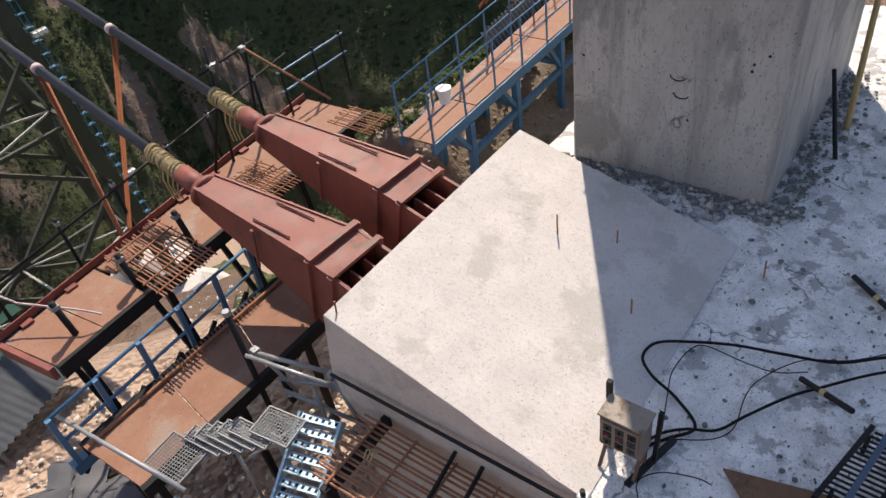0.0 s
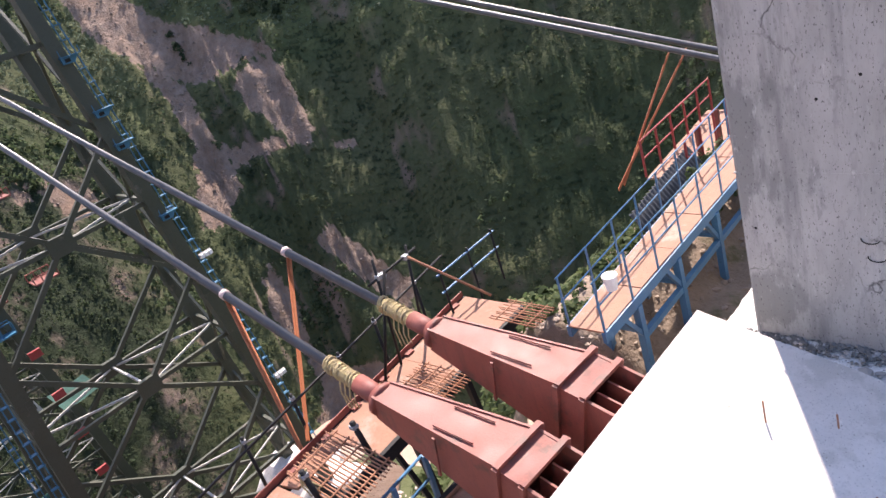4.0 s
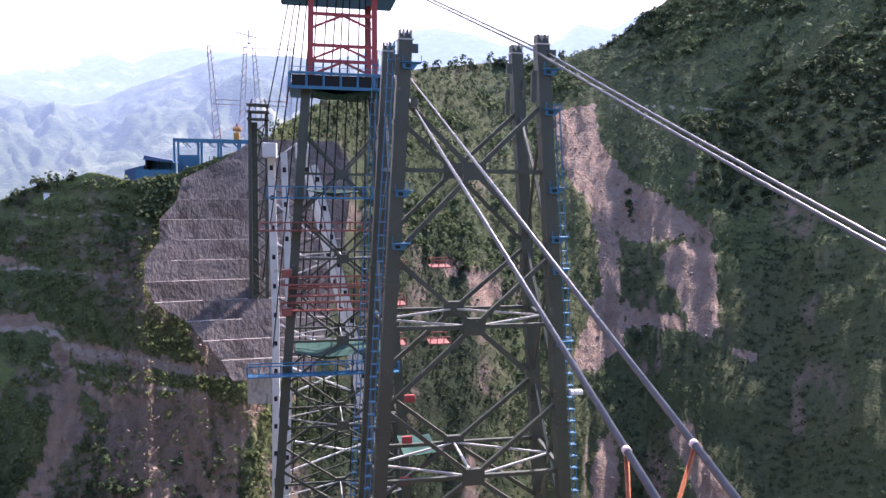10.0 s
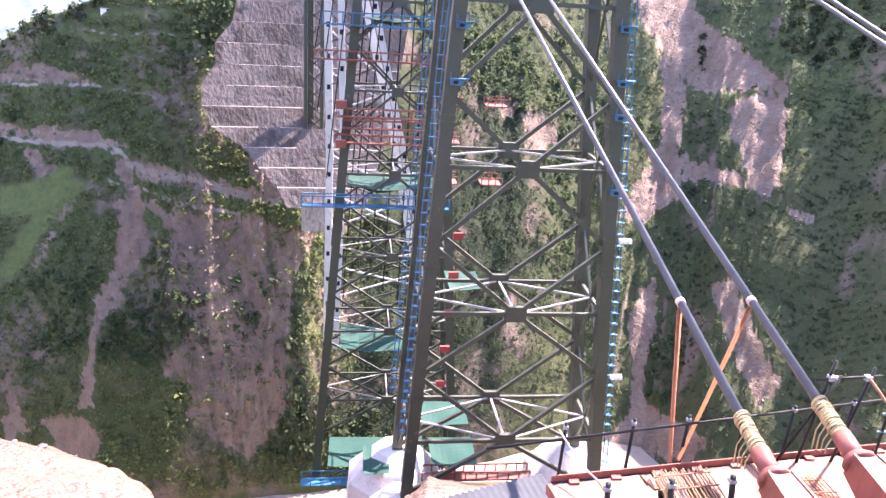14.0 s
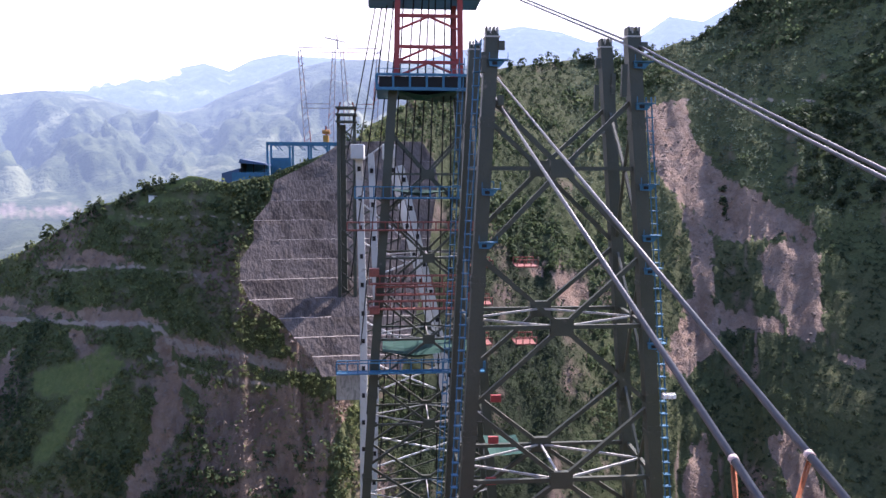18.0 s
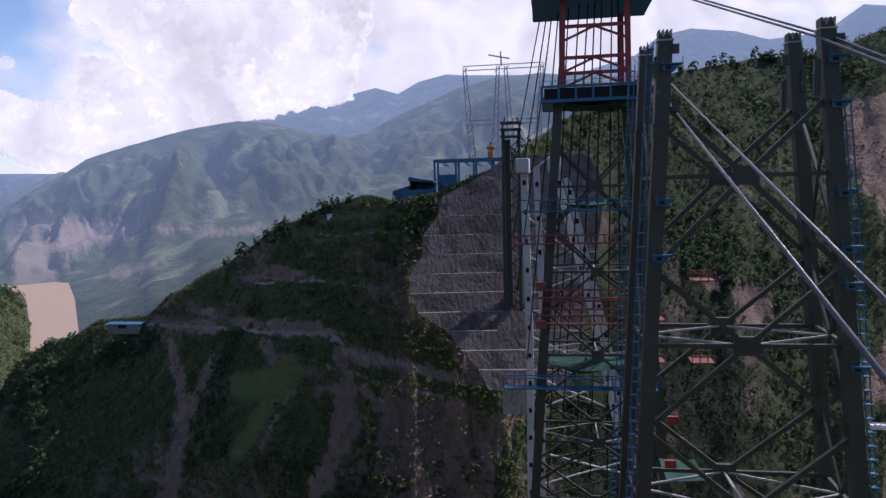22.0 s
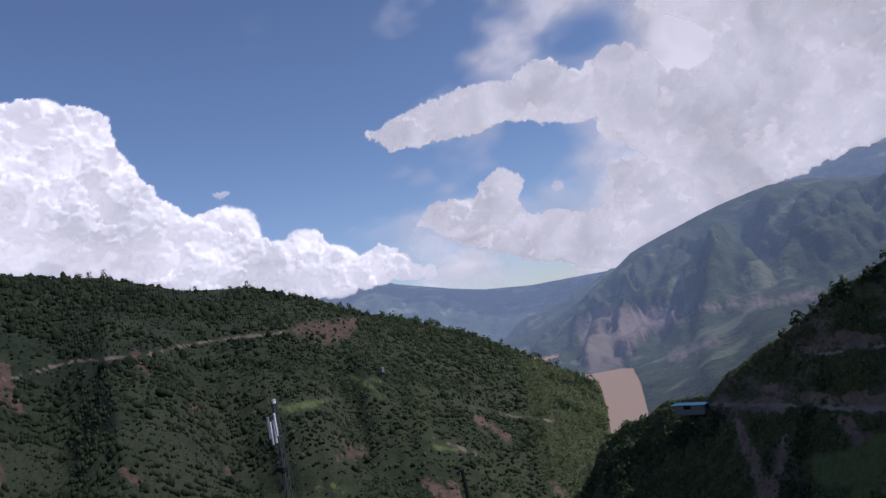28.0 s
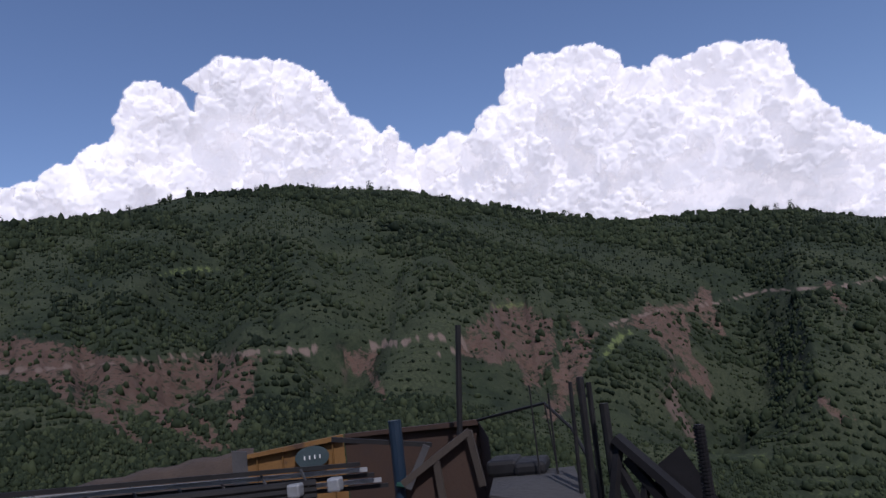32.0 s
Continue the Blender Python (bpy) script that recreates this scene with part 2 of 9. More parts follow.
def fbm(x, y, octaves=5, seed=0):
    out, amp = 0.0, 1.0
    for i in range(octaves):
        out = out + amp * vnoise(x, y, seed + i)
        x, y, amp = x * 2.03 + 17.1, y * 2.03 - 9.3, amp * 0.5
    return out


def tan_el(e):
    return np.tan(np.radians(e))


RIVER_Z = -150.0
RINGS = 13


def ground_rings(az):
    """Distance and height of the ground's folds at each bearing, from the viewer outwards."""
    z0 = curve(az, (-180, -4.4), (-90, -4.6), (-60, -8), (-20, -10.5), (40, -11.6), (60, -10.5), (180, -4.4))
    r1 = curve(az, (-180, 30), (-140, 26), (-75, 34), (-60, 44), (-45, 42), (-28, 34), (-21, 30), (-17.5, 28), (-13, 26), (-4, 30), (2, 52), (8, 74), (28, 74), (36, 46), (46, 28), (60, 26), (180, 30))
    z1 = curve(az, (-180, -7), (-140, -8), (-75, -12), (-60, -15), (-45, -16), (-28, -21), (-21, -21), (-17.5, -21.8), (-13, -30), (-4, -36), (2, -55), (8, -57), (28, -57), (36, -40), (46, -16), (60, -12), (180, -7))
    r2 = curve(az, (-180, 170), (-100, 180), (-75, 220), (-60, 300), (-49, 375), (-46, 345), (-44, 300), (-41, 235), (-36, 190), (-30, 172), (-22, 152), (-15, 148), (2, 148), (14, 165), (22, 185), (27, 190), (33, 165), (40, 150), (60, 150), (90, 150), (180, 170))
    z2 = curve(az, (-180, -24), (-110, -58), (-95, -72), (-75, -105), (-60, -140), (-50, -156), (60, -156), (90, -60), (180, -24))
    r3 = r2 + curve(az, (-60, 20), (-47, 34), (-40, 36), (180, 40))
    # far side of the left valley
    ec = curve(az, (-180, 10), (-136, 13.5), (-129, 14.0), (-123, 15.3), (-114, 15.5), (-105.5, 14.3), (-98, 12.0), (-88.4, 9.3), (-82.5, 8.9), (-76.2, 8.1), (-71, 6.3),
               (-66, 5.7), (-61, 3.7), (-57.2, 1.8), (-52.4, 0.2), (-46.5, -2.8), (-43.8, -4.8), (-42.3, -5.6), (-41.2, -6.2), (-40.7, -6.9), (-40.2, -8.0), (-39.8, -9.4), (-39.4, -11.3), (-38.4, -13))
    rc = curve(az, (-180, 700), (-120, 900), (-80, 1000), (-46, 1100), (-41, 1000), (-39, 900), (-36, 1100))
    zc = rc * tan_el(ec)
    # spur of the opposite bank and the mountain that it grows into
    er = curve(az, (-47.5, -20.4), (-45.3, -18.8), (-43.8, -15.6), (-42.6, -14.2), (-41.3, -12.2), (-40.2, -11.0), (-38.7, -10.4), (-37.2, -10.0), (-35.7, -9.2), (-32.2, -9.0), (-30.5, -7.7), (-26.7, -6.1), (-22.7, -3.3), (-19.1, -1.7), (-15.4, -0.5), (-12.7, -1.0), (-9.3, -0.6), (-5.5, 1.0),
               (-3.7, 1.6), (0.4, 4.8), (3.6, 6.2), (8.3, 7.8), (11, 8.0), (15, 8.5), (18.5, 8.4), (21, 9.1), (23.4, 9.6), (25.4, 10.7), (27.3, 12.1), (29.5, 13.8), (40, 17), (70, 18), (100, 12), (180, 10))
    rr = curve(az, (-47.5, 430), (-40, 408), (-33, 350), (-22, 275), (-12, 246), (-4, 252), (4, 330), (15, 440), (30, 500), (70, 480), (180, 500))
    zr = rr * tan_el(er)
    t = np.clip((-47.5 - az) / 4, 0, 1)
    on_left = az < -47.5
    f1, f2, f3 = 0.16, 0.27, 0.5

    def along(f):
        return r3 + (rc - r3) * f, z2 + (zc - z2) * f

    rs, zs = along(f1)
    r4, z4 = np.where(on_left, rs * t + (1 - t) * 430, rr), np.where(on_left, zs * t - (1 - t) * 152, zr)
    rs, zs = along(f2)
    rv = curve(az, (-47.5, 500), (-42, 560), (-38, 640), (-30, 740), (0, 800), (15, 850), (30, 950), (180, 950))
    zv = curve(az, (-47.5, -147), (-41.8, -147), (-41, -157), (-38.2, -157), (-36, -146), (-32, -125), (-10, -60), (0, 0), (30, 60), (180, 20))
    r5, z5 = np.where(on_left, rs * t + (1 - t) * 500, rv), np.where(on_left, zs * t - (1 - t) * 147, zv)
    mid_r = np.where(az < -38, rc, 1150.0)
    mid_z = np.where(az < -38, zc, curve(az, (-38, -242), (-37.9, -155), (-36, -144), (-34, -136), (-31, -118), (0, 20), (30, 80), (180, 20)))
    rw = np.where(az < -38, np.maximum(1380.0, rc + 300), 1380.0)
    zw = np.where(az < -38, np.maximum(-156.0, np.minimum(zc - 90, -156)), curve(az, (-38.2, -156), (-36.4, -143), (-34, -128), (-31, -104), (0, 30), (30, 90), (180, 20)))
    em = curve(az, (-180, 2), (-90, 2), (-52, -3), (-45.9, -2.6), (-43.5, -1.9), (-41.1, -0.9), (-39, 0.5), (-37.5, 1.3), (-35.6, 2.6), (-33.7, 3.3), (-31.8, 3.9), (-30.2, 4.4), (-27.7, 5.0), (-24.8, 5.5),
               (-22.3, 5.3), (-18.8, 4.4), (-16.1, 4.2), (-14.3, 4.7), (-12.5, 5.7), (-9.7, 6.8), (-7.4, 7.8), (-5.1, 8.4), (-1.1, 8.7), (3, 8.2), (12, 7.5), (30, 9), (180, 5))
    zm = 2500.0 * tan_el(em)
    ef = curve(az, (-180, 5), (-90, 5), (-71.6, 7.0), (-68.5, 6.6), (-64.7, 6.1), (-62.5, 5.6), (-59.8, 5.5), (-56.7, 4.9), (-54.5, 3.9), (-50.1, 2.7), (-47.4, 2.1), (-43.7, 1.7), (-36, 1.6), (-30, 3.0), (-24.4, 5.6), (-21.3, 6.7),
               (-18.2, 7.4), (-16, 7.4), (-14, 7.9), (-12.2, 7.4), (-10.5, 8.3), (-8.3, 8.8), (-6.5, 8.7), (2, 8.4), (6.5, 9.5), (8.3, 10.8), (10.6, 11.1), (13.7, 10.6), (15.9, 9.8), (19.5, 9.9), (21.8, 11.4), (24.2, 10.9), (26.9, 12.2), (32, 14), (180, 5))
    zf = 4500.0 * tan_el(ef)
    one = 0 * az + 1.0
    return (np.array([0.5 * one, 13 * one, r1, r2, r3, r4, r5, mid_r, rw, 2500 * one, 3200 * one, 4500 * one, 4800 * one]),
            np.array([z0, z0, z1, z2, z2, z4, z5, mid_z, zw, zm, zm * 0.4 - 60, zf, zf - 200]))


def ground(az, s):
    """Smooth sheet: distance and height at bearings az and row coordinates s."""
    Ra, Za = ground_rings(az)
    k = np.clip(np.floor(s).astype(int), 0, RINGS - 2)
    f = s - k
    col = np.arange(len(az))
    return Ra[k, col] * (1 - f) + Ra[k + 1, col] * f, Za[k, col] * (1 - f) + Za[k + 1, col] * f


BACK_ROW = 8


def relief(A, S, R_, Z_):
    """Height of the rough ground over the smooth sheet."""
    X, Y = R_ * np.sin(np.radians(A)), R_ * np.cos(np.radians(A))
    env = np.clip((R_ - 60) / 60, 0, 1) * np.clip((Z_ - RIVER_Z + 4) / 30, 0, 1)
    crest = np.minimum(np.abs(S - 5), np.where(A < -38, np.abs(S - 7), 9))
    crest = np.minimum(crest, np.minimum(np.abs(S - 9), np.abs(S - 11)) * 1.6)
    fade = np.clip(crest * np.where(A < -45, 1.15, 2.0), 0.06, 1)
    big = np.clip(R_ / 420, 0.4, 4.0)
    big = np.where(R_ > 3000, 1.2, big)
    calm = np.where((A > -37) & (A < 12) & (S > 5.15) & (S < 8.2), 0.35, 1.0)
    rough = 30 * big * fbm(X / (95 * big), Y / (95 * big), 6, 3)
    gully = -20 * big * np.abs(fbm(X / (60 * big) + Z_ / 300, Y / (210 * big), 4, 9))
    calm = np.where((A < -45) & (S > 4.4) & (S < 7), 1.5, calm)
    bend = A + 2.2 * fbm(A / 9, S * 2.2, 3, 45)
    ravine = sum(h * np.exp(-((bend - a - k * (S - 5.8)) / w) ** 2) for a, w, h, k in ((-83.5, 4.4, 46, 4), (-97, 2.4, 18, -5), (-109.5, 3.0, 24, 6), (-67.5, 2.4, 18, -6), (-124, 3.0, 22, 5), (-58, 2.0, 12, -4), (-115, 2.5, 14, -7)))
    ravine = ravine * np.clip((S - 4.9) * 1.2, 0, 1) * np.clip((6.85 - S) * 1.6, 0, 1)
    dz = env * fade * (rough + gully + 4) * calm - env * ravine
    swell = np.clip(np.minimum(S - 8, 9 - S) * 3, 0, 1) + np.clip(np.minimum(S - 10, 11 - S) * 3, 0, 1)
    u = A / 6.5 + 0.35 * (S - 8) + 1.3 * fbm(A / 7, S * 1.6, 4, 51)
    dz = dz + swell * (46 - 170 * np.abs(fbm(u, S * 0.6, 4, 53)) - 60 * np.abs(fbm(u * 3.1, S * 4, 5, 57)))
    dz = dz + env * np.clip(1.8 - R_ / 600, 0.25, 1) * 4.5 * fbm(X / 12, Y / 12, 4, 5) * np.clip(fade, 0.4, 1)
    west_scarp = np.clip((A + 18) / 3, 0, 1) * np.clip((0 - A) / 2, 0, 1) * np.clip((S - 4.0) * 6, 0, 1) * np.clip((4.8 - S) * 6, 0, 1)
    east_slide = np.clip((A - 20) / 2, 0, 1) * np.clip((36 - A) / 3, 0, 1) * np.clip((S - 4.0) * 6, 0, 1) * np.clip((5.0 - S) * 6, 0, 1)
    turn = 0.9 * fbm(A * 0.45, S * 3, 4, 90)
    ribs = -7.0 * np.abs(fbm(A * 0.75 + turn, S * 2.2, 4, 91)) - 3.5 * np.abs(fbm(A * 2.1 + turn, S * 6, 4, 92)) + 1.8 * fbm(A * 4, S * 30, 3, 93)
    dz = dz + (1.0 * west_scarp + 0.6 * east_slide) * (ribs + 3.0)
    dz = dz + np.clip(1 - R_ / 90, 0, 1) * np.clip((R_ - 12) / 10, 0, 1) * 2.6 * fbm(X / 5, Y / 5, 5, 21) * np.where((A > 0) & (R_ > 40), 0.15, 1.0)
    return X, Y, Z_ + dz


def build_terrain():
    az = np.concatenate([np.arange(-180, -141, 3.0), np.arange(-141, 67, 0.2), np.arange(67, 180, 3.0)])
    counts = (3, 14, 22, 4, 130, 12, 70, 8, 50, 6, 14, 3)
    s = np.concatenate([i + np.arange(n) / n for i, n in enumerate(counts)] + [[RINGS - 1.001]])
    A, S = np.meshgrid(az, s)
    rows = [ground(az, np.full(len(az), q)) for q in s]
    X, Y, Z = relief(A, S, np.array([q[0] for q in rows]), np.array([q[1] for q in rows]))
    return az, A, S, X, Y, Z


def near_line(A, E, pts):
    """Angular distance, less half the width, to a line of (bearing, height angle, width)."""
    best = np.full(A.shape, 99.0)
    for (a0, e0, w0), (a1, e1, w1) in zip(pts, pts[1:]):
        dx, dy = a1 - a0, e1 - e0
        t = np.clip(((A - a0) * dx + (E - e0) * dy) / (dx * dx + dy * dy + 1e-9), 0, 1)
        d = np.hypot(A - a0 - t * dx, E - e0 - t * dy) - 0.5 * (w0 + t * (w1 - w0))
        best = np.minimum(best, d)
    return best


def outline(A, E, pts):
    """Angular distance to a closed outline of (bearing, height angle), negative inside."""
    inside = np.zeros(A.shape, dtype=bool)
    ring = [(*p, 0.0) for p in pts] + [(*pts[0], 0.0)]
    for (a0, e0, _), (a1, e1, _) in zip(ring, ring[1:]):
        if e0 != e1:
            inside ^= ((e0 > E) != (e1 > E)) & (A < (a1 - a0) * (E - e0) / (e1 - e0) + a0)
    d = near_line(A, E, ring)
    return np.where(inside, -d, d)


SCARPS_EAST = [
    [(20.0, 5.2), (23.2, 5.2), (23.8, 2.5), (25.0, 1.0), (26.4, -0.6), (28.6, -1.8), (30.5, -3.1), (32.7, -4.5), (32.6, -5.0), (30.4, -4.8), (28.5, -5.2), (26.6, -5.5), (25.0, -4.2), (23.4, -2.5), (22.1, -1.1), (21.1, 0.2), (20.5, 2.5)],
    [(23.4, -2.6), (25.7, -5.2), (25.7, -8.6), (26.4, -11.2), (26.1, -13.9), (24.6, -15.3), (23.1, -16.0), (22.2, -15.3), (23.6, -11.4), (24.4, -8.7), (24.1, -5.5)],
    [(30.5, -5.0), (32.7, -5.1), (33.0, -8.1), (33.5, -11.5), (33.0, -12.5), (31.3, -11.8), (30.2, -9.4), (29.3, -8.0), (28.9, -6.3)],
    [(26.2, -10.4), (28.2, -10.6), (30.3, -11.0), (31.4, -11.9), (29.1, -11.8), (26.5, -12.1)],
    [(24.7, -21.0), (25.9, -19.9), (26.5, -23.4), (26.3, -27.0), (26.5, -29.2), (29.5, -30.3), (32.6, -31.2), (31.5, -32.8), (25.4, -34.2), (24.0, -32.8), (25.6, -30.7), (25.2, -27.3), (24.3, -23.8)],
    [(30.3, -19.5), (31.6, -18.8), (33.8, -21.8), (35.2, -24.0), (36.7, -24.9), (36.8, -26.6), (35.5, -27.6), (33.8, -25.3), (31.6, -22.3)],
    [(34.1, -12.6), (36.2, -13.3), (36.0, -13.9), (34.9, -13.5)],
    [(13.3, -8.4), (14.7, -8.1), (16.5, -9.7), (15.7, -11.1), (14.3, -10.8)],
    [(11.7, -7.6), (12.8, -7.5), (12.7, -8.5), (12.0, -8.5)],
]
SCARPS_WEST = [
    [(-14.2, -16.3), (-11.7, -17.6), (-8.6, -17.2), (-5.5, -18.4), (-3.1, -17.7), (-3.6, -19.8), (-5.1, -22.0), (-5.6, -26.1), (-5.9, -29.6), (-5.1, -31.8), (-7.2, -33.9), (-9.3, -35.8), (-11.3, -34.8), (-14.5, -32.8), (-13.8, -29.9), (-16.0, -28.8), (-15.4, -27.2), (-13.5, -25.6), (-14.2, -22.1), (-14.9, -19.5)],
    [(-17.4, -15.6), (-16.5, -17.5), (-18.1, -20.6), (-19.2, -22.5), (-20.6, -24.9), (-21.5, -28.1), (-21.6, -30.5), (-22.7, -30.3), (-21.8, -27.2), (-20.7, -23.2), (-19.0, -20.1), (-18.3, -17.6), (-18.3, -15.5)],
    [(-23.9, -10.3), (-21.8, -10.2), (-19.3, -10.8), (-17.3, -11.8), (-19.8, -11.8), (-23.0, -11.4)],
    [(-23.1, -6.3), (-22.3, -5.9), (-20.3, -6.6), (-19.3, -7.1), (-22.5, -7.2)],
    [(-17.9, -12.4), (-15.6, -13.1), (-12.8, -13.8), (-9.0, -14.9), (-5.9, -15.8), (-6.4, -16.4), (-10.8, -15.3), (-14.1, -14.8), (-16.5, -14.3)],
    [(-8.9, -12.5), (-6.8, -13.8), (-4.6, -15.7), (-6.4, -16.0), (-8.1, -14.4)],
    [(-25.5, -30.5), (-22.7, -30.9), (-21.3, -32.9), (-22.4, -34.3), (-24.4, -33.5)],
    [(-27.4, -27.7), (-26.9, -29.0), (-26.6, -31.1), (-28.0, -31.5)],
]
CHUTES_SPUR = [
    [(-30.7, -10.6, 0.38), (-30.5, -13.2, 0.61), (-30.0, -15.3, 0.84), (-30.4, -18.2, 1.0), (-31.1, -20.5, 1.07), (-31.5, -22.8, 1.15)],
    [(-27.5, -12.4, 0.23), (-28.4, -14.3, 0.54), (-29.4, -16.2, 0.46), (-30.1, -18.2, 0.38)],
    [(-23.6, -12.1, 0.84), (-22.8, -13.5, 0.61), (-23.2, -14.1, 0.31)],
    [(-27.8, -10.4, 1.15), (-30.7, -10.0, 0.54)],
    [(-17.8, -13.0, 0.92), (-16.9, -16.2, 1.0), (-16.8, -18.8, 0.84), (-18.1, -20.8, 0.84), (-19.4, -23.6, 0.84)],
    [(-21.5, -15.4, 0.31), (-22.5, -17.0, 0.23), (-24.4, -19.8, 0.23)],
    [(-25.5, -6.9, 0.46), (-22.4, -6.4, 0.77), (-19.8, -7.1, 0.46)],
    [(-29.2, -8.8, 0.38), (-26.9, -9.6, 0.54), (-24.4, -10.5, 0.46), (-19.5, -10.9, 0.46)],
    [(-16.0, -16.2, 0.77), (-13.3, -18.6, 1.15), (-13.9, -21.1, 1.15)],
]
SCARPS_LEFT = [
    [(-102.8, 2.0), (-101.7, 2.9), (-99.7, 3.8), (-97.1, 3.9), (-96.5, 2.7), (-94.9, 2.7), (-95.6, 0.3), (-96.4, -2.1), (-97.2, -2.1), (-96.8, 0.1), (-97.3, 1.9), (-98.5, 2.7), (-101.1, 2.4)],
    [(-93.9, 2.6), (-92.9, 1.7), (-92.5, -0.1), (-93.7, -2.7), (-95.0, -3.1), (-94.5, -1.1), (-93.2, 0.7)],
    [(-90.6, 1.3), (-88.3, 1.8), (-87.5, 2.8), (-86.2, 2.3), (-84.5, 2.4), (-83.1, 2.2), (-82.8, 1.0), (-83.5, -0.2), (-83.7, 1.4), (-85.1, 1.8), (-86.6, 1.0), (-88.8, 1.1)],
    [(-64.1, 1.8), (-62.0, 2.1), (-60.0, 1.9), (-57.8, 1.9), (-58.7, 1.0), (-58.6, -0.2), (-59.5, 0.6), (-61.1, 0.2), (-62.1, 1.2)],
    [(-112.3, 2.1), (-110.2, 2.0), (-109.6, -0.1), (-109.1, -2.6), (-109.8, -1.3), (-110.5, 0.2), (-111.4, 0.3)],
    [(-136.0, 5.5), (-134.3, 5.4), (-134.0, 3.7), (-136.0, 3.3)],
    [(-133.7, 2.7), (-132.0, 1.5), (-129.8, 0.3), (-128.1, -1.8), (-126.0, -3.3), (-127.0, -3.2), (-129.2, -1.6), (-131.6, 0.3)],
    [(-130.8, 3.4), (-129.4, 2.8), (-127.6, 0.6), (-125.0, -1.8), (-120.7, -4.5), (-122.7, -4.0), (-126.2, -1.7), (-128.7, 1.1)],
    [(-122.7, 2.5), (-118.7, 2.7), (-118.9, 0.7), (-119.7, -1.3), (-120.8, -3.1), (-121.4, -1.9), (-120.4, 0.1), (-121.1, 1.7)],
    [(-112.8, 2.0), (-109.7, 1.4), (-110.8, -0.0), (-111.6, 0.5)],
    [(-136.0, 5.5), (-131.8, 4.8), (-127.5, 3.0), (-118.9, 2.7), (-119.4, 0.5), (-122.0, -0.8), (-123.4, 0.6), (-124.6, -0.6), (-126.0, -1.6), (-132.0, 1.6), (-136.0, 3.0)],
    [(-102.9, 0.8), (-101.8, 2.7), (-98.3, 4.4), (-95.1, 2.6), (-95.0, 0.5), (-97.0, -2.8), (-97.9, -2.7), (-98.3, -0.4), (-100.8, -0.1)],
    [(-94.2, 0.9), (-91.6, 1.0), (-92.8, -1.6), (-95.6, -5.2), (-96.9, -5.0), (-95.3, -1.7)],
    [(-88.8, 1.9), (-85.4, 2.4), (-84.6, 1.0), (-85.0, -1.4), (-86.0, -1.8)],
    [(-54.7, -11.9), (-52.9, -12.2), (-52.4, -14.3), (-53.6, -15.8), (-54.6, -13.9)],
]
CHUTES_LEFT = [
    [(-86.6, 0.4, 0.84), (-84.8, -2.5, 0.92), (-84.2, -4.8, 0.38)],
    [(-74.9, 2.3, 0.31), (-74.3, 0.4, 0.31)],
    [(-102.4, 0.9, 0.77), (-98.8, -0.1, 0.54)],
    [(-86.5, -2.5, 0.38), (-84.3, -4.2, 0.38)],
    [(-125.2, 0.7, 0.69), (-122.3, -3.1, 0.31)],
    [(-49.3, -13.9, 0.31), (-47.7, -16.3, 0.54), (-45.5, -18.1, 0.38)],
    [(-45.3, -13.6, 0.31), (-44.1, -15.6, 0.31)],
    [(-50.3, -7.8, 0.38), (-48.0, -9.8, 0.54)],
    [(-61.4, -8.6, 0.61), (-59.4, -8.6, 0.77)],
    [(-54.8, -11.9, 0.92), (-53.5, -13.0, 1.15)],
    [(-83.4, 2.8, 1.15), (-82.6, -0.3, 0.54)],
    [(-76.7, -5.7, 0.77), (-75.7, -7.2, 0.77)],
]
SCARPS_FAR = [
    [(-40.5, -1.7), (-36.5, -1.7), (-32.1, -2.4), (-33.0, -3.1), (-36.2, -3.6), (-37.5, -5.1), (-39.1, -6.3), (-40.4, -6.2), (-40.7, -3.9)],
]
CHUTES_FAR = [
    [(-38.9, -1.4, 0.15), (-33.0, -2.3, 0.15), (-27.1, -3.2, 0.15), (-23.3, -3.2, 0.15)],
    [(-34.2, -6.0, 0.31), (-32.2, -5.5, 0.38), (-30.9, -5.0, 0.23)],
    [(-30.3, -2.8, 0.15), (-23.3, -3.0, 0.15)],
]
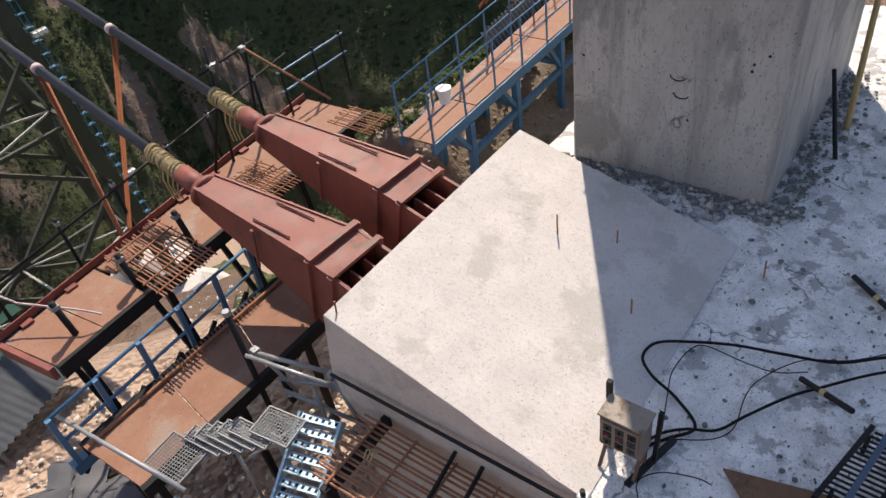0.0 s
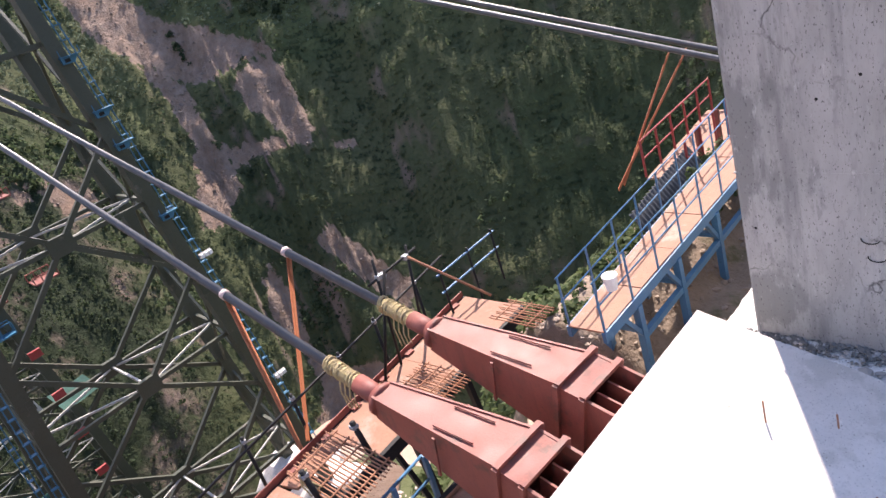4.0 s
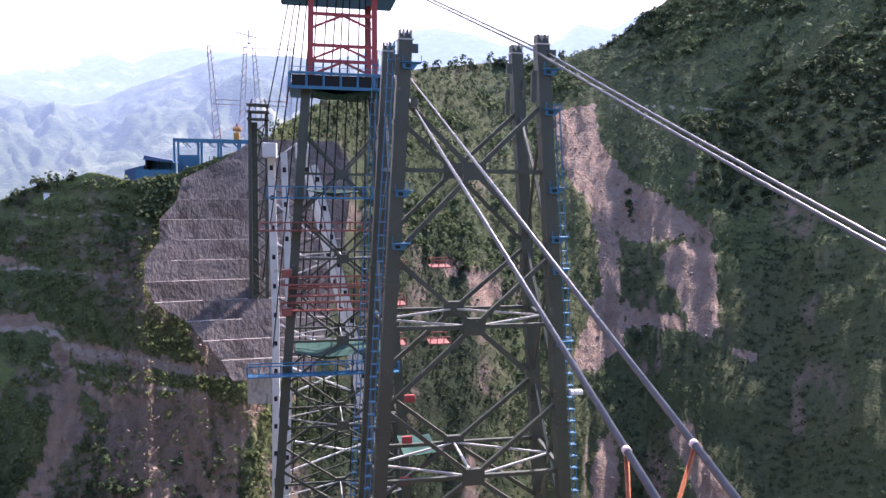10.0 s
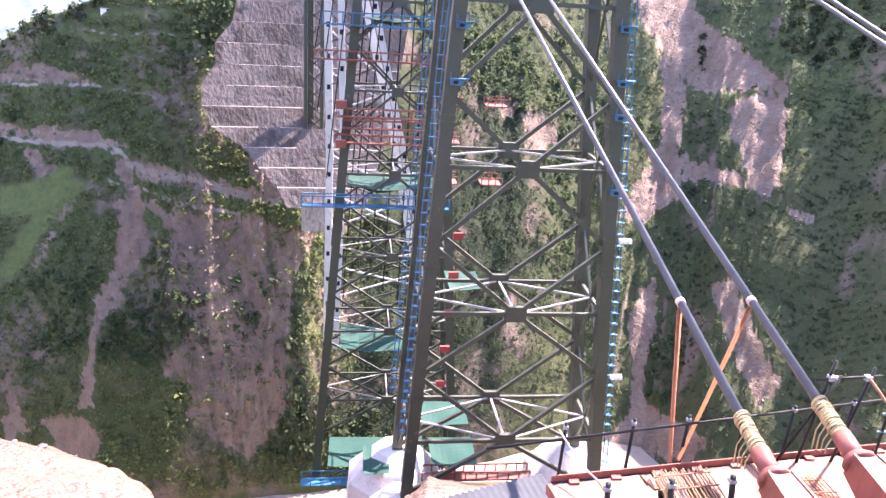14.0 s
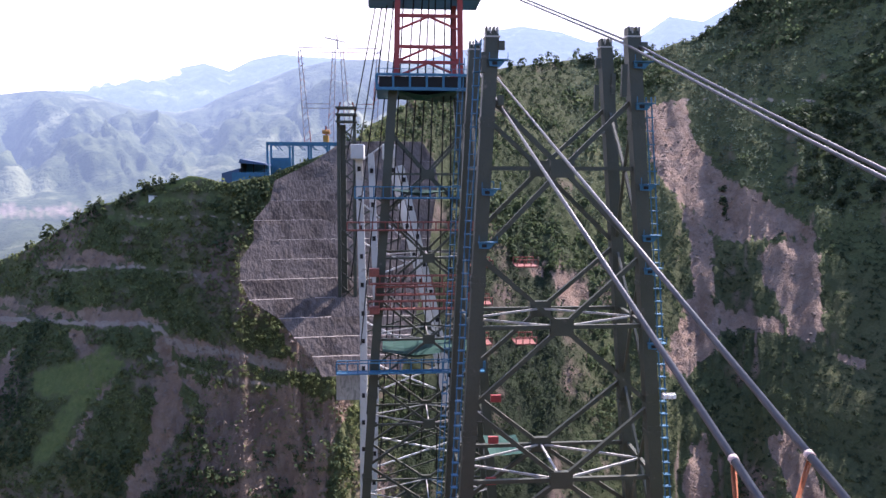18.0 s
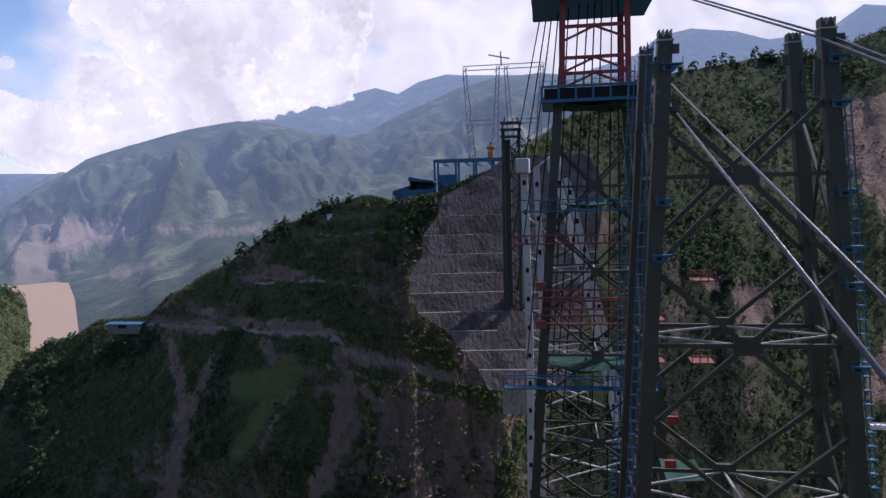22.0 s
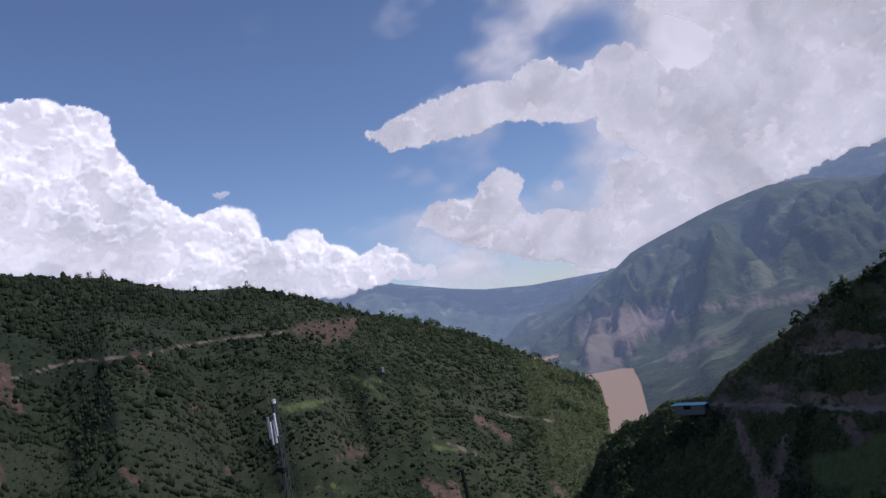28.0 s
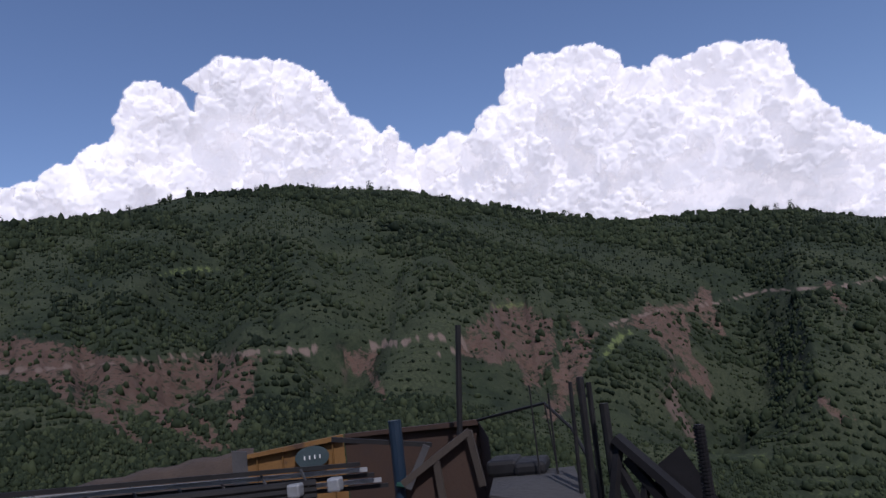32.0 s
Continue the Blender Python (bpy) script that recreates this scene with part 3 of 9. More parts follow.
ROADS = [
    [(-25.0, -10.9, 0.31), (-22.3, -11.4, 0.31), (-19.2, -11.6, 0.31), (-17.9, -12.0, 0.31), (-17.4, -13.1, 0.34), (-15.7, -13.9, 0.31), (-12.9, -14.4, 0.31), (-9.9, -15.5, 0.31), (-6.8, -16.1, 0.31), (-5.5, -16.1, 0.31)],
    [(-18.9, -14.2, 0.27), (-16.2, -15.1, 0.27), (-14.2, -16.0, 0.27), (-11.7, -16.6, 0.27), (-8.6, -17.2, 0.27)],
    [(-24.5, -7.3, 0.19), (-21.8, -7.3, 0.19), (-19.3, -7.3, 0.19), (-12.5, -8.7, 0.19), (-8.4, -9.2, 0.19)],
    [(-34.4, -9.4, 0.31), (-30.7, -10.0, 0.31), (-27.4, -10.5, 0.31), (-23.1, -11.2, 0.31), (-19.1, -11.6, 0.31), (-17.5, -12.6, 0.31), (-15.9, -13.5, 0.31), (-12.2, -14.4, 0.31), (-8.5, -15.6, 0.31)],
    [(-12.1, -8.8, 0.15), (-8.9, -9.0, 0.15), (-6.0, -9.0, 0.15)],
    [(-21.0, -3.3, 0.11), (-17.6, -3.8, 0.11), (-13.9, -3.6, 0.11), (-10.4, -4.8, 0.11)],
    [(20.2, 5.4, 0.11), (27.8, 5.2, 0.11), (31.9, 4.9, 0.11)],
    [(-136.0, 3.2, 0.23), (-130.1, 3.1, 0.23), (-125.1, 3.1, 0.27), (-118.5, 2.7, 0.31), (-112.8, 2.1, 0.19), (-107.8, 2.3, 0.27), (-103.2, 2.2, 0.31), (-101.9, 1.8, 0.31)],
    [(-105.7, 0.8, 0.23), (-102.0, 1.1, 0.23)],
    [(-91.1, 1.5, 0.19), (-86.9, 2.1, 0.19), (-82.3, 2.1, 0.19), (-79.0, 2.5, 0.19), (-76.2, 2.2, 0.19), (-74.0, 2.0, 0.19), (-71.8, 2.2, 0.19), (-67.8, 2.1, 0.23), (-64.1, 1.8, 0.23)],
    [(-116.4, 2.8, 0.23), (-113.0, 2.4, 0.19), (-109.4, 2.1, 0.23), (-107.2, 2.0, 0.23), (-104.8, 2.1, 0.23), (-102.3, 2.2, 0.23)],
    [(-54.2, -8.5, 0.15), (-52.3, -9.6, 0.15), (-50.0, -10.9, 0.15)],
    [(-50.6, -6.8, 0.15), (-47.6, -8.1, 0.15), (-44.2, -9.1, 0.15)],
]
MEADOWS = [
    [(-25.5, -15.1, 2.3), (-23.4, -15.2, 2.68), (-21.8, -13.7, 1.53)],
    [(-21.0, -14.5, 1.15), (-23.8, -16.9, 1.53), (-26.2, -20.0, 1.53)],
    [(-99.6, 4.2, 0.38), (-97.3, 4.0, 0.46)],
    [(-91.3, -0.7, 0.54), (-90.2, 0.3, 0.69), (-89.1, 0.9, 0.46)],
    [(-65.0, -4.3, 0.46), (-63.2, -4.1, 0.69), (-61.0, -4.1, 0.31)],
    [(-125.6, 9.3, 0.31), (-123.5, 9.7, 0.46), (-121.2, 9.4, 0.31)],
    [(-65.2, -3.9, 0.61), (-62.6, -4.2, 0.69)],
    [(-59.4, -2.6, 0.46), (-57.7, -4.1, 0.38)],
    [(-59.3, -13.6, 0.69), (-57.5, -14.6, 0.84)],
    [(-59.8, -2.8, 0.38), (-57.2, -3.5, 0.38)],
    [(-87.0, -8.7, 0.54), (-80.8, -9.3, 0.54)],
    [(-54.3, -9.2, 0.54), (-51.7, -10.1, 0.38)],
    [(-63.5, -10.2, 0.54), (-61.4, -10.9, 0.54)],
    [(-59.0, -4.9, 0.23), (-56.9, -4.7, 0.31)],
    [(-82.6, -7.9, 0.31), (-81.8, -8.9, 0.31)],
    [(-79.9, -9.9, 0.27), (-77.1, -10.2, 0.46), (-74.5, -10.1, 0.34)],
    [(-80.7, -10.8, 0.27), (-77.6, -11.1, 0.46), (-74.5, -11.1, 0.34)],
    [(-80.3, -11.8, 0.27), (-77.4, -12.0, 0.46), (-74.7, -11.9, 0.34)],
    [(-19.9, -1.8, 0.54), (-17.1, -1.0, 0.77), (-14.2, -0.5, 0.61), (-12.7, -1.1, 0.31)],
    [(-18.9, -2.5, 0.31), (-15.7, -2.3, 0.38), (-12.7, -2.2, 0.23)],
    [(-17.9, -1.6, 0.38), (-15.4, -0.9, 0.46), (-13.7, -0.5, 0.31)],
    [(-21.0, -3.5, 0.31), (-19.0, -4.2, 0.31), (-16.1, -4.1, 0.23)],
    [(-21.8, -2.8, 0.38), (-18.2, -1.4, 0.46), (-15.0, -0.8, 0.38)],
]

AZ, TA, TS, TX, TY, TZ = build_terrain()


def surface_mask(A, E):
    wob = 0.35 * fbm(A * 1.7, E * 1.7, 4, 31) + 0.42 * fbm(A * 5, E * 3.2, 4, 33)
    bare = np.minimum.reduce([outline(A, E, p) for p in SCARPS_EAST + SCARPS_WEST + SCARPS_LEFT + SCARPS_FAR] + [near_line(A, E, p) for p in CHUTES_SPUR + CHUTES_LEFT + CHUTES_FAR]) + wob
    road = np.minimum.reduce([near_line(A, E, p) for p in ROADS]) + 0.12 * fbm(A * 5, E * 5, 2, 8)
    lawn = np.minimum.reduce([near_line(A, E, p) for p in MEADOWS]) + 0.5 * wob
    return bare, road, lawn


def sheet(name, behind, material, masks):
    """The ground in front of the far side, or the far side behind it."""
    A, X, Y, Z = TA, TX, TY, TZ
    ny, nx = A.shape
    me = bpy.data.meshes.new(name)
    idx = np.arange(ny * nx).reshape(ny, nx)
    nxt = np.roll(idx, -1, axis=1)
    q = np.stack([idx[:-1], nxt[:-1], nxt[1:], idx[1:]], -1)
    far = TS[:-1] > np.where(TA[:-1] < -38.1, BACK_ROW, np.where(TA[:-1] < 12, 5.2, BACK_ROW))
    q = q[far == behind].reshape(-1, 4)[:, ::-1]
    used, inv = np.unique(q, return_inverse=True)
    q = inv.reshape(-1, 4)
    A, X, Y, Z = [k.ravel()[used] for k in (A, X, Y, Z)]
    co = np.stack([X, Y, Z], -1)
    me.vertices.add(len(co))
    me.vertices.foreach_set("co", co.astype(np.float32).ravel())
    me.loops.add(q.size)
    me.polygons.add(len(q))
    me.loops.foreach_set("vertex_index", q.ravel().astype(np.int32))
    me.polygons.foreach_set("loop_start", np.arange(0, q.size, 4, dtype=np.int32))
    me.polygons.foreach_set("use_smooth", np.ones(len(q), dtype=bool))
    if masks:
        E = np.degrees(np.arctan2(Z, np.hypot(X, Y)))
        bare, road, lawn = surface_mask(A, E)
        dist = np.hypot(X, Y)
        soil = np.clip(0.55 - bare * 1.9, 0, 1) * (dist > 90)
        soil = np.maximum(soil, np.clip(1.5 - dist / np.where((A > 31) & (A < 80), 17.0, 75.0), 0, 1))
        soil = np.minimum(soil, np.where(dist < 90, 1.0, np.where((A < 0) & (A > -16), 0.74, np.where(A < -38, 0.64, 0.9))))
        path = np.clip(0.5 - road * 5, 0, 1) * np.clip(1.1 + 2.2 * fbm(A * 2, E * 2, 3, 77), np.where(A < -38, 0.62, 0.25), 1) * (dist > 90)
        grass = np.clip(0.5 - lawn * 2.0, 0, 1) * (dist > 60) * np.where((A < -70) & (E < -4), 0.55, 1.0)
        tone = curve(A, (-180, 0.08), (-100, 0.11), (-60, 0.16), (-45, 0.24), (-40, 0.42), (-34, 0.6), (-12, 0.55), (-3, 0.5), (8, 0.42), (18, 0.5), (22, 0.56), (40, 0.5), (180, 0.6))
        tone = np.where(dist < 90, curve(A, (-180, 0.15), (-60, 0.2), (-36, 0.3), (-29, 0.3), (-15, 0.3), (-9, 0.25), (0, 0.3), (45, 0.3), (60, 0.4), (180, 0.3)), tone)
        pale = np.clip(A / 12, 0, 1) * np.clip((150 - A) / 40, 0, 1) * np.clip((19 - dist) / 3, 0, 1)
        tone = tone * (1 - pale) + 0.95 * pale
        # woodland, plus east gorge darkening that puts its shade into the ground colour
        wood_shade = np.where(dist < 90, 0.2, curve(A, (-180, 1), (-76, 1), (-62, 0.95), (-47, 0.8), (-41, 0.4), (-37, 0.0), (-3, 0.0), (1, 0.6), (14, 0.6), (18, 0.2), (24, 0.08), (180, 0.1)) + curve(A, (-2, 0), (3, 1)) * np.clip((-5 - E) / 9, 0, 0.35))
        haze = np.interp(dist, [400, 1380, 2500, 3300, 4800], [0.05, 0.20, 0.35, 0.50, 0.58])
        for nm, val in (("haze", haze), ("soil", soil), ("path", path), ("grass", grass), ("tone", tone), ("wood_shade", wood_shade)):
            at = me.attributes.new(nm, "FLOAT", "POINT")
            at.data.foreach_set("value", val.astype(np.float32).ravel())
    me.update(calc_edges=True)
    me.validate()
    me.materials.append(material)
    return new(name, me)


def put_terrain():
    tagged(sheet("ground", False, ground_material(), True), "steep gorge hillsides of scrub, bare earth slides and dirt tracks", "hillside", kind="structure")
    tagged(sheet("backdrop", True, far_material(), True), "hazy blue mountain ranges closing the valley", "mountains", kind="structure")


def far_material():
    """Wooded ridges, a few bare scars, and distance haze painted in as blue emission."""
    m = mat("distant mountains", (0.012, 0.022, 0.012), (0.066, 0.080, 0.040), 0.018, 0.95, bump=0.8, fine=0.075, c=(0.12, 0.13, 0.075), cscale=0.006, cut=0.55, spec=0.1)
    nd, ln = m.node_tree.nodes, m.node_tree.links
    bs = nd["Principled BSDF"]
    old = bs.inputs["Base Color"].links[0].from_socket
    k = nd.new("ShaderNodeMix")
    k.data_type = "RGBA"
    a = nd.new("ShaderNodeAttribute")
    a.attribute_name = "soil"
    ln.new(a.outputs["Fac"], k.inputs[0])
    ln.new(old, k.inputs[6])
    k.inputs[7].default_value = (0.19, 0.145, 0.125, 1)
    ln.new(k.outputs[2], bs.inputs["Base Color"])
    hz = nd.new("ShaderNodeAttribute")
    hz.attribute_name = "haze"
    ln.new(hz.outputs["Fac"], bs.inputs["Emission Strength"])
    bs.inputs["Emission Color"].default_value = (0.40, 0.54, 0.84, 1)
    return m


def ground_material():
    m = bpy.data.materials.new("hillside")
    m.use_nodes = True
    nd, ln = m.node_tree.nodes, m.node_tree.links
    bs = nd["Principled BSDF"]
    geo = nd.new("ShaderNodeNewGeometry")

    def tex(s, det=6.0, r=0.62):
        n = nd.new("ShaderNodeTexNoise")
        n.inputs["Scale"].default_value, n.inputs["Detail"].default_value, n.inputs["Roughness"].default_value = s, det, r
        ln.new(geo.outputs["Position"], n.inputs["Vector"])
        return n.outputs[0]

    down = nd.new("ShaderNodeMapping")
    down.inputs["Scale"].default_value = (1, 1, 0.22)
    ln.new(geo.outputs["Position"], down.inputs[0])

    def streaky(s, det=6.0, r=0.62):
        k = tex(s, det, r)
        ln.new(down.outputs[0], k.node.inputs["Vector"])
        return k

    def mr(f, lo, hi, a=0.0, b=1.0):
        k = nd.new("ShaderNodeMapRange")
        ln.new(f, k.inputs[0])
        for i, v in enumerate((lo, hi, a, b)):
            k.inputs[1 + i].default_value = v
        return k.outputs[0]

    def mixc(f, x, y):
        k = nd.new("ShaderNodeMix")
        k.data_type = "RGBA"
        ln.new(f, k.inputs[0])
        for sock, v in ((k.inputs[6], x), (k.inputs[7], y)):
            if isinstance(v, tuple):
                sock.default_value = (*v, 1)
            else:
                ln.new(v, sock)
        return k.outputs[2]

    def attr(n):
        a = nd.new("ShaderNodeAttribute")
        a.attribute_name = n
        return a.outputs["Fac"]

    def math_(op, x, y):
        k = nd.new("ShaderNodeMath")
        k.operation = op
        for i, v in enumerate((x, y)):
            if isinstance(v, float):
                k.inputs[i].default_value = v
            else:
                ln.new(v, k.inputs[i])
        return k.outputs[0]

    broad, clump, grain = tex(0.012, 5), tex(0.09, 6, 0.7), tex(0.6, 4)
    veg = mixc(mr(clump, 0.38, 0.62), (0.048, 0.070, 0.030), (0.098, 0.122, 0.052))
    veg = mixc(mr(broad, 0.42, 0.62), veg, (0.125, 0.125, 0.062))
    veg = mixc(mr(grain, 0.5, 0.8), veg, (0.024, 0.036, 0.016))
    veg = mixc(attr("wood_shade"), mixc(mr(grain, 0.3, 0.7), veg, (0.075, 0.085, 0.036)), mixc(mr(broad, 0.42, 0.58), mixc(mr(clump, 0.38, 0.62), (0.013, 0.020, 0.012), (0.029, 0.040, 0.021)), mixc(mr(grain, 0.35, 0.65), (0.022, 0.031, 0.017), (0.052, 0.062, 0.033))))
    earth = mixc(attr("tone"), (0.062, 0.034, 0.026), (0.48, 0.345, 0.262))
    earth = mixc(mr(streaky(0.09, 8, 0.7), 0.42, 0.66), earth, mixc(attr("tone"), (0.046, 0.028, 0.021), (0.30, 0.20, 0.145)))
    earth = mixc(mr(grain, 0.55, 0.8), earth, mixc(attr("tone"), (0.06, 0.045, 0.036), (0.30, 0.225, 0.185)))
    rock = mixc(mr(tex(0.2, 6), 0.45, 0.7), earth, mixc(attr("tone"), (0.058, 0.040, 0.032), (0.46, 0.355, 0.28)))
    soil = attr("soil")
    spot = tex(0.33, 5, 0.75)
    edge = math_("ADD", soil, math_("MULTIPLY", math_("SUBTRACT", clump, 0.5), 1.3))
    edge = math_("ADD", edge, math_("MULTIPLY", math_("SUBTRACT", spot, 0.5), 1.6))
    rock = mixc(mr(streaky(0.35, 6, 0.7), 0.5, 0.72), rock, mixc(attr("tone"), (0.07, 0.05, 0.042), (0.30, 0.22, 0.18)))
    col = mixc(mr(edge, 0.42, 0.6), veg, rock)
    sepn = nd.new("ShaderNodeSeparateXYZ")
    ln.new(geo.outputs["Normal"], sepn.inputs[0])
    cliff = math_("MULTIPLY", mr(sepn.outputs[2], 0.62, 0.45), mr(tex(0.03, 5), 0.5, 0.6))
    col = mixc(cliff, col, mixc(attr("tone"), (0.09, 0.065, 0.055), (0.28, 0.21, 0.175)))
    lawn = math_("ADD", attr("grass"), math_("MULTIPLY", math_("SUBTRACT", spot, 0.5), 2.2))
    col = mixc(mr(lawn, 0.55, 0.9), col, mixc(mr(grain, 0.35, 0.65), (0.088, 0.118, 0.042), (0.125, 0.150, 0.055)))
    col = mixc(mr(attr("path"), 0.35, 0.65), col, mixc(attr("tone"), (0.11, 0.08, 0.065), (0.44, 0.37, 0.31)))
    ln.new(col, bs.inputs["Base Color"])
    bs.inputs["Roughness"].default_value = 0.95
    bs.inputs["Specular IOR Level"].default_value = 0.15
    bp = nd.new("ShaderNodeBump")
    bp.inputs["Strength"].default_value, bp.inputs["Distance"].default_value = 0.7, 2.2
    ln.new(math_("ADD", math_("ADD", clump, math_("MULTIPLY", grain, 0.35)), math_("MULTIPLY", math_("MULTIPLY", spot, soil), 1.6)), bp.inputs["Height"])
    ln.new(bp.outputs[0], bs.inputs["Normal"])
    return m


put_terrain()
river = Geo()
river.poly([(-1500, 100, RIVER_Z), (500, 100, RIVER_Z), (500, 1700, RIVER_Z), (-1500, 1700, RIVER_Z)], [(0, 1, 2, 3)])
solid("water", river, WATER, "muddy brown river winding through the gorge", "river", kind="structure")

# ---- foreground concrete: anchor wedge, slab and pillar ----
FLOOR_Z, TOP_Y, TOP_Z, TOE_Y = -8.0, 5.2, -7.0, 1.7
WX0, WX1 = 5.93, 10.47


def slope_z(y):
    return TOP_Z + (y - TOP_Y) * (TOP_Z - FLOOR_Z) / (TOP_Y - TOE_Y)


def anchor_block():
    root = thing("anchor_block", (8.2, 3.4, -11.6), "pale sloping concrete anchor block at the cable ends", "concrete block")
    g = Geo()
    n = 26
    rnd = random.Random(4)
    xs = [WX0 + (WX1 - WX0) * i / n for i in range(n + 1)]
    ys = [TOE_Y + (TOP_Y - TOE_Y) * j / 18 for j in range(19)]
    base = len(g.v)
    for j, y in enumerate(ys):
        for i, x in enumerate(xs):
            e = 0.012 * fbm(np.array([x * 1.3]), np.array([y * 1.3]), 3, 4)[0] if 0 < i < n and 0 < j < 18 else 0.0
            g.v.append((x + (0.012 * rnd.uniform(-1, 1) if i in (0, n) else 0), y, slope_z(y) + 0.004 + e))
    for j in range(18):
        for i in range(n):
            q = base + j * (n + 1) + i
            g.f.append((q, q + 1, q + n + 2, q + n + 1))
    part("sloping_top", g, CONCRETE_NEW, root, "sunlit smooth concrete slope", True)
    b = Geo()
    b.poly([(WX0, TOE_Y, FLOOR_Z), (WX0, TOP_Y, TOP_Z), (WX0, TOP_Y + 0.28, -8.35), (WX0, TOE_Y - 0.02, -8.6),
            (WX1, TOE_Y, FLOOR_Z), (WX1, TOP_Y, TOP_Z), (WX1, TOP_Y + 0.28, -8.35), (WX1, TOE_Y - 0.02, -8.6)],
           [(0, 1, 2, 3), (7, 6, 5, 4), (1, 5, 6, 2), (0, 4, 5, 1), (2, 6, 7, 3), (3, 7, 4, 0)])
    part("upper_lift", b, CONCRETE_NEW, root)
    c = Geo().hexa([(WX0 + 0.02, -3.2, -11.6), (WX1, -3.2, -11.6), (WX1, 5.1, -11.6), (WX0 + 0.02, 5.1, -11.6),
                    (WX0 + 0.02, -3.2, -8.62), (WX1, -3.2, -8.62), (WX1, 5.47, -8.37), (WX0 + 0.02, 5.47, -8.37)])
    part("lower_lift", c, CONCRETE_NEW, root, "lower pour with a dark joint")
    return root


anchor_block()


def slab():
    g = Geo()
    nx, ny = 70, 60
    x0, x1, y0, y1 = 5.95, 19.0, -4.0, 5.35
    for j in range(ny + 1):
        for i in range(nx + 1):
            x, y = x0 + (x1 - x0) * i / nx, y0 + (y1 - y0) * j / ny
            z = FLOOR_Z - 0.015 + 0.03 * fbm(np.array([x * 0.9]), np.array([y * 0.9]), 5, 2)[0]
            if x > WX1 and y > 1.6:
                z += 0.05 * abs(fbm(np.array([x * 4]), np.array([y * 4]), 3, 7)[0])
            if x < WX1 + 0.02 and y > TOE_Y + 0.25:
                z = FLOOR_Z - 0.3
            g.v.append((x, y, z))
    for j in range(ny):
        for i in range(nx):
            q = j * (nx + 1) + i
            g.f.append((q, q + 1, q + nx + 2, q + nx + 1))
    ob = solid("floor", g, CONCRETE_FLOOR, "rough concrete slab splashed with pale cement", "slab", kind="structure", smooth=True)
    e = Geo().box(x0 + 0.05, x1, y0, y1, -11.6, FLOOR_Z - 0.32)
    part("slab_body", e, CONCRETE_WALL, ob)


slab()


def pillar():
    root = thing("pillar", (13.6, 3.2, -8.0), "tall grey formed concrete pier with faint pour marks", "pier")
    g = Geo()
    x0, x1, y0, y1, c = 11.45, 16.2, 1.63, 4.81, 0.06
    ring = [(x0 + c, y0), (x1, y0), (x1, y1), (x0 + c, y1), (x0, y1 - c), (x0, y0 + c)]
    for z in (-8.1, 4.0):
        g.v += [(x, y, z) for x, y in ring]
    g.f += [(i, (i + 1) % 6, 6 + (i + 1) % 6, 6 + i) for i in range(6)] + [tuple(range(5, -1, -1)), tuple(range(6, 12))]
    part("shaft", g, CONCRETE_WALL, root)
    for k, z in enumerate((-5.2, -2.3, 0.6)):
        j = Geo().box(x0 - 0.004, x1, y0 - 0.004, y1 + 0.004, z - 0.006, z + 0.006)
        part("pour_joint", j, CONCRETE_WALL, root)
    rnd = random.Random(8)
    for k in range(14):
        y, z = rnd.uniform(1.9, 4.6), rnd.uniform(-7.7, 0)
        part("tie_hole", Geo().tube([(x0 - 0.003, y, z), (x0 + 0.02, y, z)], 0.022, 8), BLACK, root)
    for yy, zz in ((3.12, -6.15), (3.05, -6.42)):
        pts = [(x0 - 0.012, yy + 0.11 * math.cos(a), zz + 0.07 * math.sin(a)) for a in np.linspace(3.4, 6.4, 9)]
        part("scrawl", Geo().tube(pts, 0.008, 5), BLACK, root)


pillar()

# ---- red anchor boxes and stay cables ----
CDIR = Vector((0.0487, 0.9695, 0.24)).normalized()
STRAP = {"a": Vector((7.26, 13.35, -5.95)), "b": Vector((8.76, 13.14, -5.81))}


def on_cable(k, y):
    p = STRAP[k]
    return p + CDIR * ((y - p.y) / CDIR.y)


